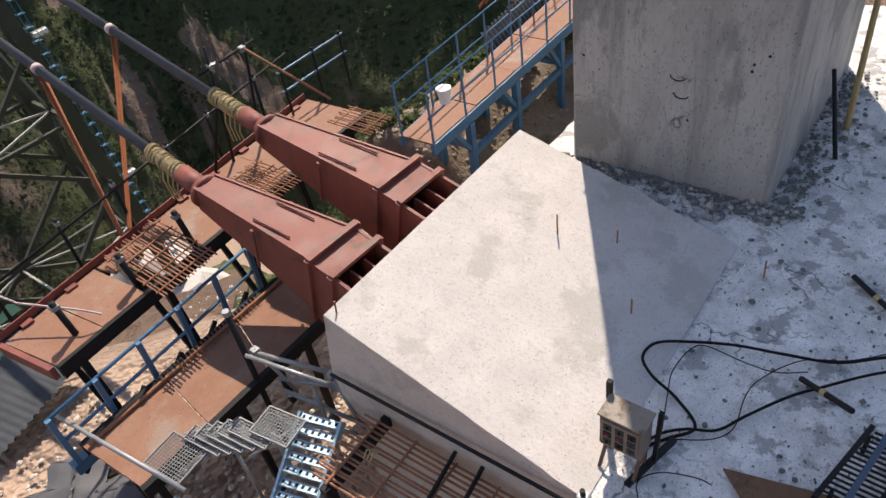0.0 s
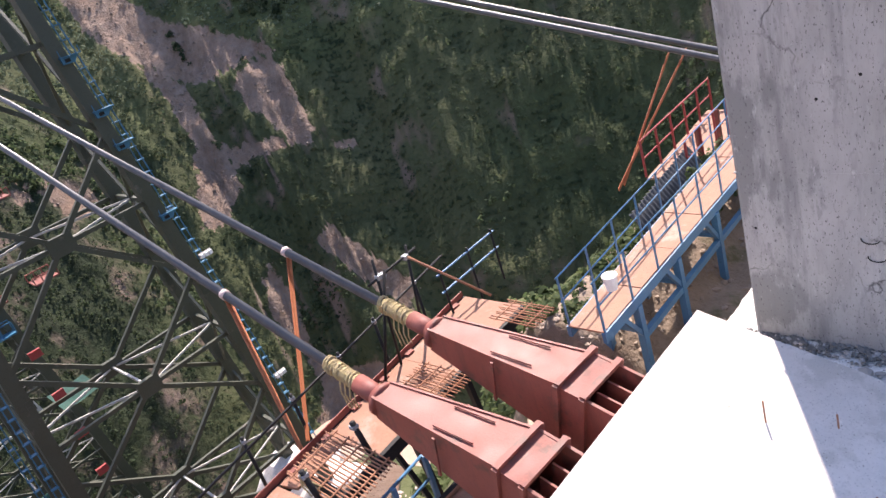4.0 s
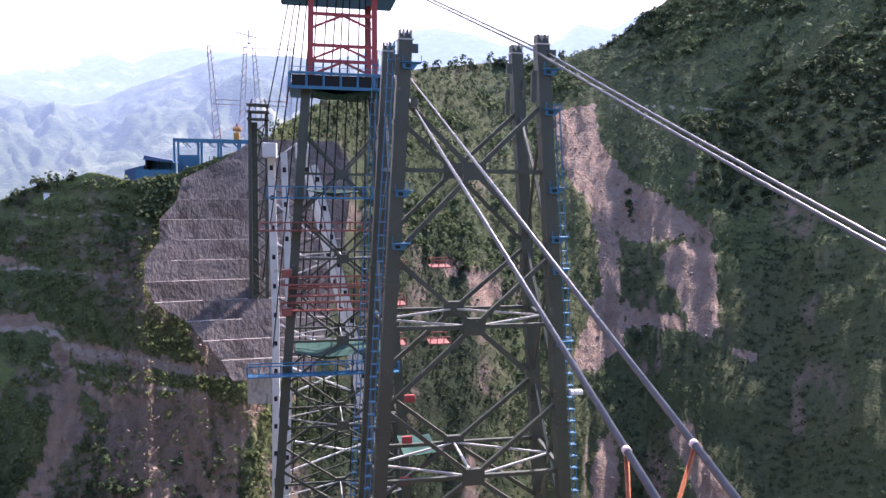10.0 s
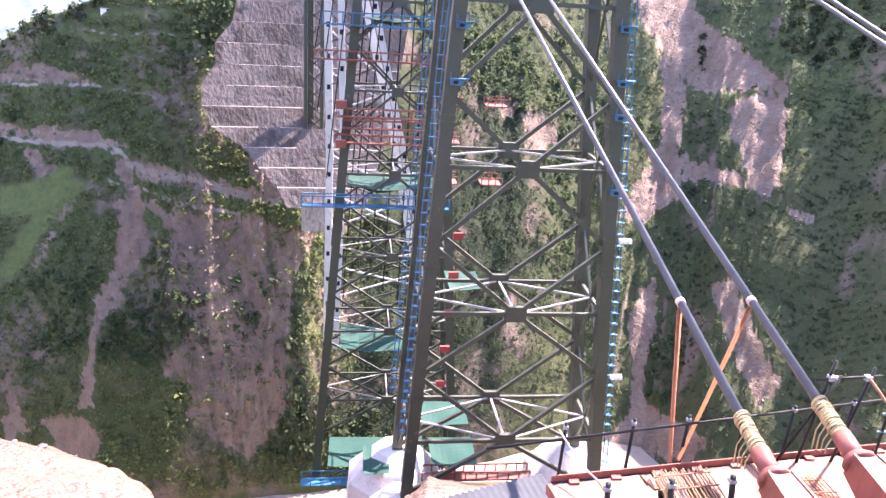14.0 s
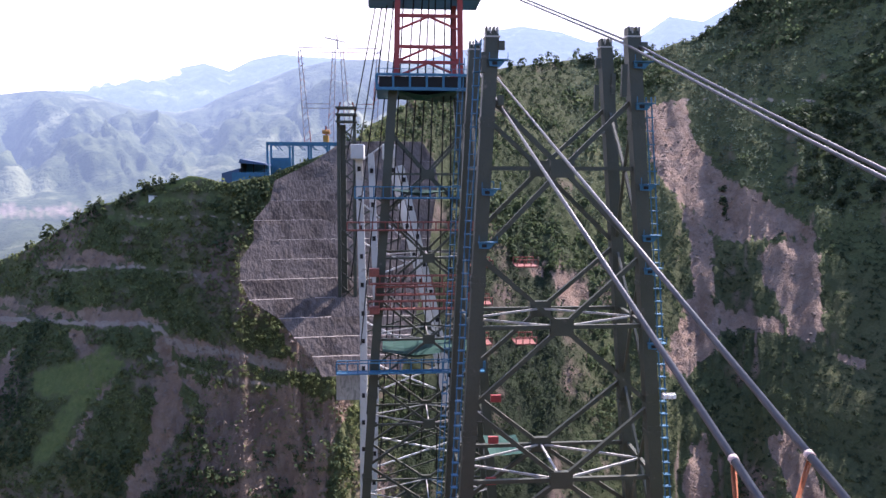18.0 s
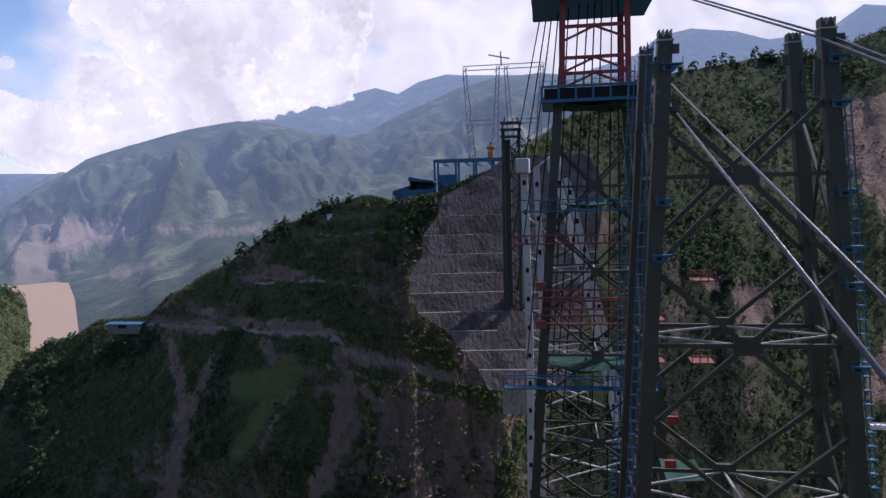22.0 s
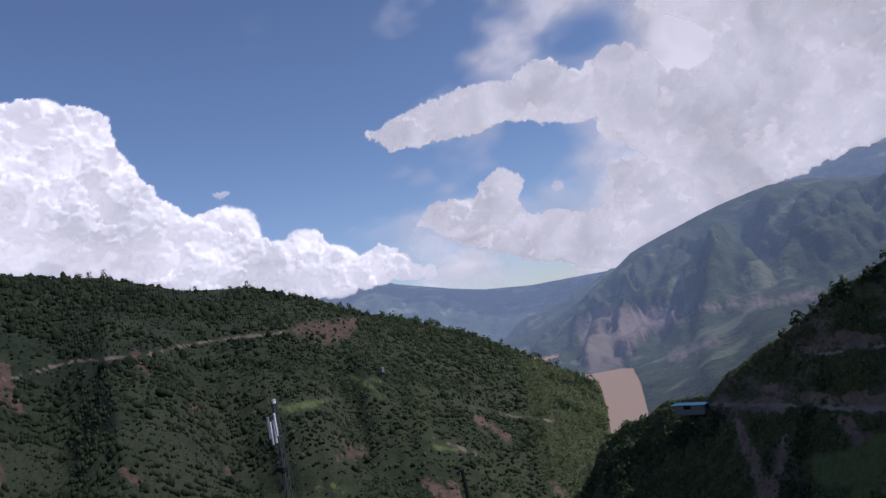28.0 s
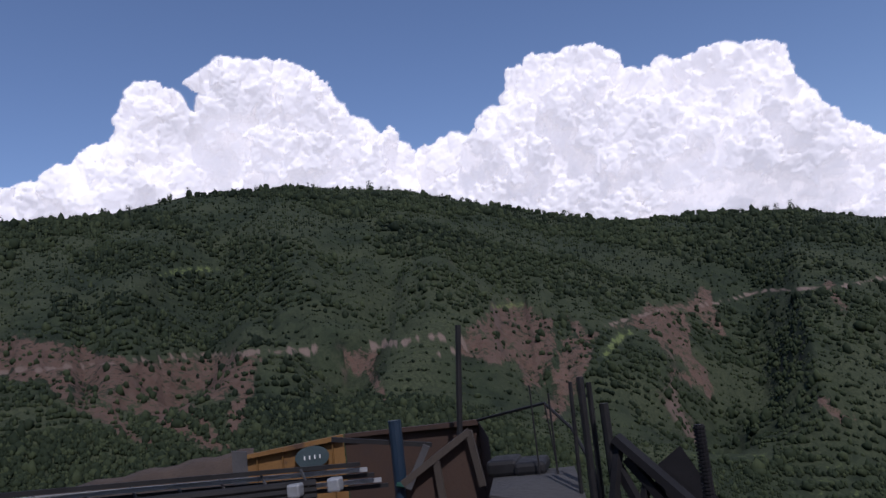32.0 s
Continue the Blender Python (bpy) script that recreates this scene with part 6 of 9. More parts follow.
def walkway():
    root = thing("access_walkway", (15, 6.95, -9.5), "rusty plate walkway with thin blue handrails", "walkway")
    x0, x1, z = 9.9, 22.0, -7.3

    def ya(x):
        return 6.56 + 0.024 * (x - 9.9)

    def yb(x):
        return 7.24 + 0.062 * (x - 9.9)
    deck(root, ((x0, ya(x0)), (x1, ya(x1)), (x1, yb(x1)), (x0, yb(x0))), z, 9, RUST_PLATE, 0.03)
    for f in (ya, yb):
        part("side_beam", Geo().beam((x0, f(x0), z - 0.12), (x1, f(x1), z - 0.12), 0.07, 0.2), BLUE, root)
        for i in range(13):
            x = x0 + 0.05 + i * 0.98
            part("rail_post", Geo().beam((x, f(x), z - 0.1), (x, f(x), z + 0.92), 0.03, 0.03), BLUE, root)
        for h in (0.48, 0.92):
            part("handrail", Geo().tube([(x0, f(x0), z + h), (x1, f(x1), z + h)], 0.015, 8), BLUE, root, smooth=True)
    for x in (11.0, 12.6, 14.4, 16.6, 19.0):
        for f in (ya, yb):
            part("trestle_leg", Geo().beam((x, f(x), z - 0.2), (x, f(x), -9.7), 0.13, 0.13), BLUE, root)
            part("knee", Geo().beam((x, f(x), -8.1), (x - 0.45, f(x), z - 0.2), 0.08, 0.08), BLUE, root)
        part("trestle_tie", Geo().beam((x, ya(x), -8.0), (x, yb(x), -8.0), 0.1, 0.1), BLUE, root)
    part("long_tie", Geo().beam((11.0, ya(11), -8.15), (19, ya(19), -8.15), 0.1, 0.12), BLUE, root)
    part("ground_beam", Geo().beam((10.4, 7.3, -9.0), (18.5, 7.8, -9.0), 0.16, 0.16), BLUE, root)
    bk = part("bucket", Geo().tube([(10.32, 6.5, z + 0.58), (10.32, 6.5, z + 0.83)], 0.09, 14, 0.12), WHITE_PAINT, root, "white plastic bucket tied to the rail")
    part("bucket_rim", Geo().tube([(10.32, 6.5, z + 0.81), (10.32, 6.5, z + 0.84)], 0.13, 14), WHITE_PAINT, bk)
    return root


walkway()


DULL_ZINC = mat("dull dark zinc sheet", (0.04, 0.045, 0.052), (0.07, 0.077, 0.085), 1.5, 0.75, spec=0.2)


def corrugated(name, a, b, h, n, label, material=GALV_SHEET, depth=0.035, group="corrugated sheets", lean=0.0):
    """A run of wavy sheet from a to b, h high."""
    g = Geo()
    a, b = Vector(a), Vector(b)
    d = (b - a).normalized()
    o = Vector((-d.y, d.x, 0))
    k = n * 6
    for i in range(k + 1):
        p = a.lerp(b, i / k) + o * depth * math.sin(2 * math.pi * i / 6)
        g.v += [tuple(p), tuple(p + Vector((0, 0, h)) + o * lean), tuple(p + o * 0.012), tuple(p + o * (0.012 + lean) + Vector((0, 0, h)))]
    for i in range(k):
        q = 4 * i
        g.f += [(q, q + 4, q + 5, q + 1), (q + 2, q + 3, q + 7, q + 6), (q + 1, q + 5, q + 7, q + 3)]
    return solid(name, g, material, label, "metal sheet", group, smooth=True)


corrugated("corrugated_fence", (14.2, 8.15, -8.0), (17.8, 8.5, -7.95), 0.45, 22, "low corrugated zinc sheets laid along the walkway", DULL_ZINC, lean=0.3)
corrugated("corrugated_sheet", (2.6, 11.3, -10.75), (5.0, 11.9, -10.6), 0.25, 16, "loose dark corrugated sheet on the rubble", DULL_ZINC, lean=1.5)


def red_rail_platform():
    root = thing("railed_platform", (19.5, 9.0, -8.5), "red railed timber platform at the far anchor", "platform", "working platforms")
    z = -8.2
    deck(root, ((17.6, 8.6), (22, 8.9), (22, 10.2), (17.3, 9.8)), z, 4, RUST_PLATE)
    for i in range(6):
        x = 17.4 + 0.9 * i
        for y in (8.65, 9.85):
            part("rail_post", Geo().beam((x, y + 0.03 * i, z), (x, y + 0.03 * i, z + 1.0), 0.05, 0.05), TOWER_RED, root)
    for y in (8.65, 9.85):
        for h in (0.5, 1.0):
            part("handrail", Geo().tube([(17.4, y, z + h), (22, y + 0.2, z + h)], 0.024, 8), TOWER_RED, root)
    for x in (18, 20, 21.8):
        part("support_leg", Geo().beam((x, 9.2, z - 0.1), (x, 9.2, -12), 0.12, 0.12), BLUE, root)
    for x in (18.3, 19.5):
        part("black_post", Geo().beam((x, 8.75, z), (x, 8.75, z + 0.95), 0.1, 0.1), PRIMER, root)


red_rail_platform()
for dx in (0.0, 0.3):
    g = Geo().beam((23.3 - dx * 0.2, 11.2 + dx * 1.6, -6.6 + dx * 0.5), (17.0 + dx, 10.5, -8.4), 0.1, 0.012, (0, 1, 0))
    solid("lashing_strap", g, ORANGE, "faded orange webbing strap holding down a stay cable", "strap", "lashing straps")


# ---- loose things on the slab ----
RUSTY_BOX = mat("weathered steel cabinet", (0.20, 0.165, 0.13), (0.26, 0.22, 0.18), 6.0, 0.6, c=(0.10, 0.06, 0.038), cscale=3.0, cut=0.55)
HOSE = mat("black rubber hose", (0.010, 0.010, 0.011), (0.016, 0.016, 0.018), 4.0, 0.75, spec=0.12)


BROWN_LEG = mat("rusty angle iron", (0.13, 0.075, 0.045), (0.18, 0.11, 0.07), 4.0, 0.8)


def control_box():
    root = thing("control_box", (6.55, 1.4, FLOOR_Z), "weathered steel control cabinet on an angle iron stand", "control cabinet")
    bx = part("cabinet", Geo().box(6.40, 6.66, 1.34, 1.80, -7.62, -7.13, 0.012), RUSTY_BOX, root)
    part("lid", Geo().box(6.38, 6.68, 1.32, 1.82, -7.13, -7.11, 0.006), RUSTY_BOX, bx, "stained pale lid")
    dr = part("door", Geo().box(6.375, 6.398, 1.37, 1.77, -7.58, -7.17, 0.006), RUSTY_BOX, root, "stained door with switches")
    rnd = random.Random(3)
    for i in range(3):
        for j in range(3):
            y, z = 1.44 + 0.13 * j, -7.25 - 0.12 * i
            plate = part("switch_plate", Geo().box(6.368, 6.376, y - 0.045, y + 0.045, z - 0.045, z + 0.045), DULL_ZINC if (i + j) % 3 else BLACK, dr)
            part("switch", Geo().tube([(6.37, y, z), (6.345, y, z)], 0.018, 10), rnd.choice((TOWER_RED, BLACK, BLACK, DULL_ZINC)), plate)
    for y in (1.38, 1.76):
        part("stand_leg", Geo().beam((6.62, y, FLOOR_Z), (6.62, y, -7.6), 0.04, 0.04), BROWN_LEG, root)
        part("stand_brace", Geo().beam((6.34, y, FLOOR_Z + 0.03), (6.55, y, -7.62), 0.035, 0.035), BROWN_LEG, root)
    part("rear_post", Geo().beam((6.70, 1.82, FLOOR_Z), (6.70, 1.84, -6.95), 0.055, 0.055), BLACK, root)
    part("side_post", Geo().beam((6.70, 1.30, FLOOR_Z), (6.70, 1.28, -7.1), 0.045, 0.045), BLACK, root)
    part("foot_rail", Geo().beam((6.28, 1.42, FLOOR_Z + 0.04), (7.05, 1.22, FLOOR_Z + 0.04), 0.07, 0.05), BLACK, root)


control_box()


def hose(pts, r, label):
    """A smooth loose line over the slab."""
    P = [Vector((x, y, max(FLOOR_Z, slope_z(y) + 0.02 if x < WX1 else -99) + r + 0.035 + 0.02 * math.sin(3 * x + 2 * y))) for x, y in pts]
    out = []
    for i in range(len(P) - 1):
        p0, p1, p2, p3 = P[max(i - 1, 0)], P[i], P[i + 1], P[min(i + 2, len(P) - 1)]
        for t in np.linspace(0, 1, 9)[:-1]:
            out.append(0.5 * ((2 * p1) + (p2 - p0) * t + (2 * p0 - 5 * p1 + 4 * p2 - p3) * t * t + (3 * p1 - p0 - 3 * p2 + p3) * t ** 3))
    out.append(P[-1])
    solid("loose_cable", Geo().tube(out, r, 7), HOSE, label, "cable", "loose cables", smooth=True)


hose([(6.72, 1.52), (7.02, 1.29), (7.31, 1.09), (7.56, 1.42), (7.68, 1.75), (7.85, 1.95), (8.15, 1.91), (8.43, 1.6), (8.63, 1.12), (8.76, 0.57), (8.91, 0.06), (9.25, -0.38), (9.9, -1.2)], 0.019, "black power cable looped over the slab")
hose([(6.76, 1.52), (7.05, 1.37), (7.24, 1.16), (7.39, 0.88), (7.72, 0.68), (8.16, 0.39), (8.47, 0.12), (9.04, -0.43), (9.7, -1.3)], 0.017, "black power cable trailing over the slab")
hose([(6.83, 1.54), (6.94, 1.36), (7.55, 1.51), (7.88, 1.59), (8.31, 1.55), (8.47, 1.4), (8.43, 0.98), (8.45, 0.6), (8.63, 0.29)], 0.007, "thin grey wire lying on the slab")
hose([(7.05, 1.24), (7.26, 0.89), (7.52, 0.74), (7.98, 0.77), (8.31, 0.69), (8.77, 0.39), (9.01, -0.04), (9.31, -0.37)], 0.007, "thin grey wire lying on the slab")
hose([(6.2, 1.26), (6.39, 1.34), (6.6, 1.18), (6.72, 0.86), (6.72, 0.69)], 0.007, "thin grey wire lying on the slab")


BROWN_RUST = mat("dark brown rusted plate", (0.13, 0.065, 0.032), (0.19, 0.10, 0.05), 3.0, 0.8, bump=0.3, c=(0.09, 0.05, 0.03), cscale=3.0, cut=0.55)


def rusty_sheet():
    root = thing("steel_plate", (7.1, -0.2, FLOOR_Z), "rusty steel plate lying on the slab", "steel plate")
    part("plate", Geo().hexa([(6.62, 0.28, FLOOR_Z + 0.04), (6.6, -1.2, FLOOR_Z + 0.04), (7.35, -1.0, FLOOR_Z + 0.05), (6.95, 0.66, FLOOR_Z + 0.05)][::-1] + [(6.62, 0.28, FLOOR_Z + 0.07), (6.6, -1.2, FLOOR_Z + 0.07), (7.35, -1.0, FLOOR_Z + 0.08), (6.95, 0.66, FLOOR_Z + 0.08)][::-1]), BROWN_RUST, root)


rusty_sheet()


DARK_STEEL_BLUE = mat("dark blue flat steel", (0.03, 0.06, 0.10), (0.045, 0.08, 0.13), 3.0, 0.5)


def black_rack():
    root = thing("steel_rack", (7.9, -0.8, FLOOR_Z), "black steel grating rack on the slab", "rack")
    for i in range(15):
        x = 7.05 + 0.065 * i
        part("rung", Geo().tube([(x, -0.2 - 0.02 * i, FLOOR_Z + 0.3), (x - 0.05, -1.7, FLOOR_Z + 0.3)], 0.014, 6), BLACK, root)
    for y in (-0.2, -0.65, -1.2):
        part("rail", Geo().beam((6.95, y + 0.02, FLOOR_Z + 0.27), (8.05, y - 0.25, FLOOR_Z + 0.27), 0.05, 0.05), BLACK, root)
    part("blue_bar", Geo().beam((6.95, -0.42, FLOOR_Z + 0.33), (8.0, -0.6, FLOOR_Z + 0.33), 0.06, 0.04), DARK_STEEL_BLUE, root, "dark blue flat bar")
    for x, y in ((7.1, -0.3), (7.9, -0.45), (7.1, -1.25), (7.9, -1.4)):
        part("leg", Geo().beam((x, y, FLOOR_Z), (x, y, FLOOR_Z + 0.27), 0.04, 0.04), BLACK, root)


black_rack()
for a, b, m1 in (((8.51, 0.33, FLOOR_Z + 0.05), (8.1, -0.24, FLOOR_Z + 0.32), 0.42), ((10.49, 0.24, FLOOR_Z + 0.04), (9.95, -0.38, FLOOR_Z + 0.06), 0.5), ((14.4, 1.6, FLOOR_Z + 0.8), (13.05, 1.09, FLOOR_Z + 0.03), 2)):
    root = thing("prop_bar", b, "black steel prop bar banded with yellow tape", "bar", "prop bars")
    part("bar", Geo().tube([a, b], 0.035, 8), BLACK, root)
    if m1 < 1:
        p, q = Vector(a).lerp(Vector(b), m1), Vector(a).lerp(Vector(b), m1 + 0.09)
        part("tape_band", Geo().tube([p, q], 0.042, 8), YELLOW, root)
bamboo = thing("bamboo_pole", (14.2, 1.2, FLOOR_Z), "yellowed bamboo pole leaning on the pier", "pole")
part("cane", Geo().tube([(14.0, 1.15, FLOOR_Z), (16.4, 1.5, FLOOR_Z + 2.2)], 0.05, 8), mat("dry bamboo", (0.36, 0.24, 0.09), (0.42, 0.30, 0.13), 5, 0.6), bamboo)
for x, y, l in ((8.95, 3.7, 0.32), (8.4, 2.35, 0.22), (9.35, 3.0, 0.2), (10.0, 1.2, 0.25), (6.05, 5.1, 0.16)):
    z = slope_z(y) if y > TOE_Y else FLOOR_Z
    solid("dowel_bar", Geo().tube([(x, y, z - 0.05), (x + 0.04, y + 0.02, z + l)], 0.012, 6), REBAR, "short rebar stub standing out of the concrete", "rebar stub", "rebar stubs")


def chips(name, n, seed, place, size, material, label):
    """Loose stones, too many to count."""
    rnd = random.Random(seed)
    v, f = ico(1)
    g = Geo()
    for _ in range(n):
        x, y, z = place(rnd)
        s = size(rnd)
        sc = np.array([rnd.uniform(0.7, 1.3), rnd.uniform(0.7, 1.3), rnd.uniform(0.4, 0.8)]) * s
        jit = 1 + 0.25 * np.array([[rnd.uniform(-1, 1)] for _ in range(len(v))])
        a = rnd.uniform(0, 6.28)
        m = np.array([[math.cos(a), -math.sin(a), 0], [math.sin(a), math.cos(a), 0], [0, 0, 1]])
        g.poly((v * jit * sc) @ m.T + np.array([x, y, z + 0.2 * s]), f)
    return solid(name, g, material, label, "rubble", kind="stuff")


STONE = mat("grey limestone rubble", (0.30, 0.28, 0.26), (0.44, 0.41, 0.38), 1.0, 0.9, bump=0.4, fine=8)
chips("concrete_debris", 260, 5, lambda r: (lambda u: (10.6 + 0.8 * r.random() + (0.5 if u < 0.25 else 0), 1.2 + 3.6 * u, FLOOR_Z + 0.03))(r.random()), lambda r: r.uniform(0.012, 0.05) * (2 if r.random() < 0.06 else 1), STONE, "crumbled concrete debris at the pier foot")
chips("slab_grit", 500, 6, lambda r: (r.uniform(6.2, 14), r.uniform(-2.5, 1.6), FLOOR_Z + 0.02), lambda r: r.uniform(0.006, 0.022), STONE, "scattered grit on the slab")
PALE_STONE = mat("pale dusty gravel", (0.48, 0.42, 0.36), (0.60, 0.54, 0.47), 1.0, 0.9, bump=0.4, fine=8)
chips("platform_rubble", 900, 7, lambda r: (r.uniform(2.0, 8.2), r.uniform(6.2, 11.5), -11.2 + r.random() * 0.25), lambda r: 0.012 + 0.06 * r.random() ** 2, PALE_STONE, "pale rubble under the platforms")
def bank_z(x, y):
    """Height of the dirt shelf under and beside the walkway."""
    base = np.interp(y, [5.3, 6.6, 7.5, 8.6, 9.4, 10.6], [-9.1, -9.0, -8.35, -8.15, -8.7, -11.6])
    return base + 0.22 * fbm(x * 0.9, y * 0.9, 4, 88)


def bank_point(x, y, z):
    return x, y, float(bank_z(np.array([x]), np.array([y]))[0])


def dirt_shelf():
    g = Geo()
    nx, ny = 60, 36
    X, Y = np.meshgrid(np.linspace(10.5, 21, nx + 1), np.linspace(5.3, 10.6, ny + 1))
    Z = bank_z(X, Y)
    Z = np.where(X < 10.9, Z - (10.9 - X) * 4, Z)
    g.v = np.stack([X, Y, Z], -1).reshape(-1, 3).tolist()
    for j in range(ny):
        for i in range(nx):
            q = j * (nx + 1) + i
            g.f.append((q, q + 1, q + nx + 2, q + nx + 1))
    solid("ground_bank", g, mat("dusty brown bank", (0.17, 0.125, 0.09), (0.26, 0.20, 0.15), 1.2, 0.95, bump=0.8, fine=10, c=(0.11, 0.10, 0.05), cscale=0.9, cut=0.56), "dusty brown dirt bank under the walkway", "bank", kind="structure", smooth=True)


dirt_shelf()
BROWN_STONE = mat("brown bank rubble", (0.20, 0.15, 0.115), (0.30, 0.24, 0.19), 1.0, 0.9, bump=0.4, fine=8)
chips("bank_rubble", 500, 8, lambda r: bank_point(r.uniform(10.6, 19), r.uniform(5.6, 9.6), None), lambda r: r.uniform(0.02, 0.09), BROWN_STONE, "pale rubble on the bank below the walkway")


def splats(name, n, seed, place, size, material, label):
    """Thin uneven flakes lying on the slab."""
    rnd = random.Random(seed)
    g = Geo()
    for _ in range(n):
        x, y = place(rnd)
        r0 = size(rnd)
        k = 9
        z = FLOOR_Z + 0.012 + 0.008 * rnd.random()
        ph = rnd.uniform(0, 6.28)
        ring = [(x + r0 * (1 + 0.45 * math.sin(2 * a + ph) + rnd.uniform(-0.25, 0.25)) * math.cos(a), y + r0 * 0.8 * (1 + rnd.uniform(-0.3, 0.3)) * math.sin(a)) for a in np.linspace(0, 2 * math.pi, k + 1)[:-1]]
        g.poly([(p[0], p[1], z) for p in ring] + [(x + (p[0] - x) * 1.1, y + (p[1] - y) * 1.1, z - 0.02) for p in ring], [tuple(range(k))] + [(i, k + i, k + (i + 1) % k, (i + 1) % k) for i in range(k)])
    return solid(name, g, material, label, "debris", kind="stuff")


splats("slab_crumbs", 700, 15, lambda r: (r.uniform(6.2, 13), r.uniform(-2.5, 2.2)), lambda r: 0.004 + 0.02 * r.random() ** 5, mat("dark mortar crumb", (0.10, 0.098, 0.095), (0.15, 0.145, 0.14), 3.0, 0.9), "dark mortar crumbs pitting the slab")


def tarpaulin():
    g = Geo()
    n = 14
    for j in range(n + 1):
        for i in range(n + 1):
            x, y = 2.3 + 1.5 * i / n + 0.25 * math.sin(j * 0.7), 8.6 + 1.7 * j / n + 0.2 * math.sin(i * 0.9)
            g.v.append((x, y, -10.95 + 0.16 * fbm(np.array([x * 2.2]), np.array([y * 2.2]), 4, 6)[0]))
    for j in range(n):
        for i in range(n):
            q = j * (n + 1) + i
            g.f.append((q, q + 1, q + n + 2, q + n + 1))
    solid("tarpaulin", g, mat("dark grey tarpaulin", (0.06, 0.062, 0.07), (0.09, 0.092, 0.10), 3.0, 0.6), "crumpled dark grey tarpaulin on the gravel", "tarpaulin", smooth=True)


tarpaulin()

# ---- fittings of the far trestle tower ----
def truss_deck(root, x0, x1, y0, y1, z, h, material, name="deck_truss", label="", n=7, heavy=1.0):
    """An open box truss deck with a railing."""
    d = part(name, Geo().box(x0, x1, y0, y1, z - 0.12, z), material, root, label)
    for y in (y0, y1):
        part("chord", Geo().beam((x0, y, z + h), (x1, y, z + h), 0.16 * heavy, 0.16 * heavy), material, d)
        part("chord", Geo().beam((x0, y, z), (x1, y, z), 0.2 * heavy, 0.2 * heavy), material, d)
        for i in range(n + 1):
            x = x0 + (x1 - x0) * i / n
            part("rail_upright", Geo().beam((x, y, z), (x, y, z + h), 0.14 * heavy, 0.14 * heavy), material, d)
        if heavy > 1:
            for i in range(2 * n + 1):
                x = x0 + (x1 - x0) * i / (2 * n)
                part("toe_post", Geo().beam((x, y, z + h), (x, y, z + h + 0.9), 0.07, 0.07), material, d)
            part("hand_rail", Geo().beam((x0, y, z + h + 0.9), (x1, y, z + h + 0.9), 0.07, 0.07), material, d)
            # black sheet behind the frame, standing in for shade in the truss openings
            part("web_plate", Geo().box(x0 + 0.4, x1 - 0.4, y + (0.3 if y == y0 else -0.36), y + (0.36 if y == y0 else -0.3), z + 0.25, z + h - 0.25), BLACK, d)
    return d


def net(root, x0, x1, y0, y1, z, sag, label="green safety netting"):
    g = Geo()
    n = 8
    for j in range(n + 1):
        for i in range(n + 1):
            u, v = i / n, j / n
            g.v.append((x0 + (x1 - x0) * u, y0 + (y1 - y0) * v, z - sag * math.sin(math.pi * u) * (0.6 + 0.4 * math.sin(5 * u + 3 * v)) * (0.7 if 0 < j < n else 0.3)))
    for j in range(n):
        for i in range(n):
            q = j * (n + 1) + i
            g.f.append((q, q + 1, q + n + 2, q + n + 1))
    part("net", g, GREEN_NET, root, label)


truss_deck(rear_tower, -1.6, 14.2, 112.5, 127, 12.6, 2.2, TOWER_BLUE, label="blue box truss deck", n=6, heavy=2.4)
net(rear_tower, 2.0, 11.5, 113, 126, 12.3, 2.2)
for x in (1.6, 11.8):
    for y in (114.5, 125):
        part("mast_leg", Geo().beam((x, y, 15.2), (x + (0.5 if x < 5 else -0.3), y, 42), 0.85, 0.85), TOWER_RED, rear_tower, "red mast leg")
for z in (17.0, 19.4, 24.2, 30.5, 35.5):
    part("mast_girt", Geo().beam((1.8, 114.5, z), (11.8, 114.5, z), 0.5, 0.5), TOWER_RED, rear_tower)
    for x0, x1 in ((1.8, 6.7), (11.8, 6.7)):
        part("mast_brace", Geo().beam((x0, 114.5, z - 2.2), (x1, 114.5, z - 0.1), 0.35, 0.35), TOWER_RED, rear_tower)
truss_deck(rear_tower, -3.0, 15.8, 112.5, 127, 28.2, 2.0, TOWER_BLUE, n=8, heavy=2.2)
truss_deck(rear_tower, -5.2, 13.0, 112.8, 114.6, -4.6, 1.8, TOWER_BLUE, n=12)
net(rear_tower, 0.8, 12.5, 114.7, 124, -3.4, 1.6)
for z, x0, x1 in ((-9.8, -6.5, 14.0), (-18.6, -3.0, 14), (-22.8, -3.2, 14.5), (-20.4, -2, 14)):
    truss_deck(rear_tower, x0, x1, 113.0, 114.0, z, 1.3, PRIMER, label="rusty red hanging walkway", n=10)
for z in (-17.2, -23.5):
    part("rust_cabin", Geo().box(-3.0, -1.4, 112.6, 114.0, z, z + 1.2, 0.05), PRIMER, rear_tower, "rusty red cabin box")
truss_deck(rear_tower, -8.5, 16, 112.5, 114.2, -33.4, 1.8, TOWER_BLUE, n=14)
net(rear_tower, -1, 14, 114.4, 124, -30.2, 2.4)
net(rear_tower, -2, 12, 114.4, 124, -60.6, 2.0)
net(rear_tower, -4, 15, 114.4, 124, -86.0, 1.5)
truss_deck(rear_tower, -9, 18, 112, 114.2, -88.5, 1.6, TOWER_BLUE, n=14)
for x in (14.2, 22.0):
    for z in (-3.2, -30.0, -23.0, -16.5):
        truss_deck(rear_tower, x, x + 3.6, 117, 121, z, 1.2, PRIMER if z != -3.2 else TOWER_BLUE, n=3) if x < 20 or z in (-30.0, -16.5) else None

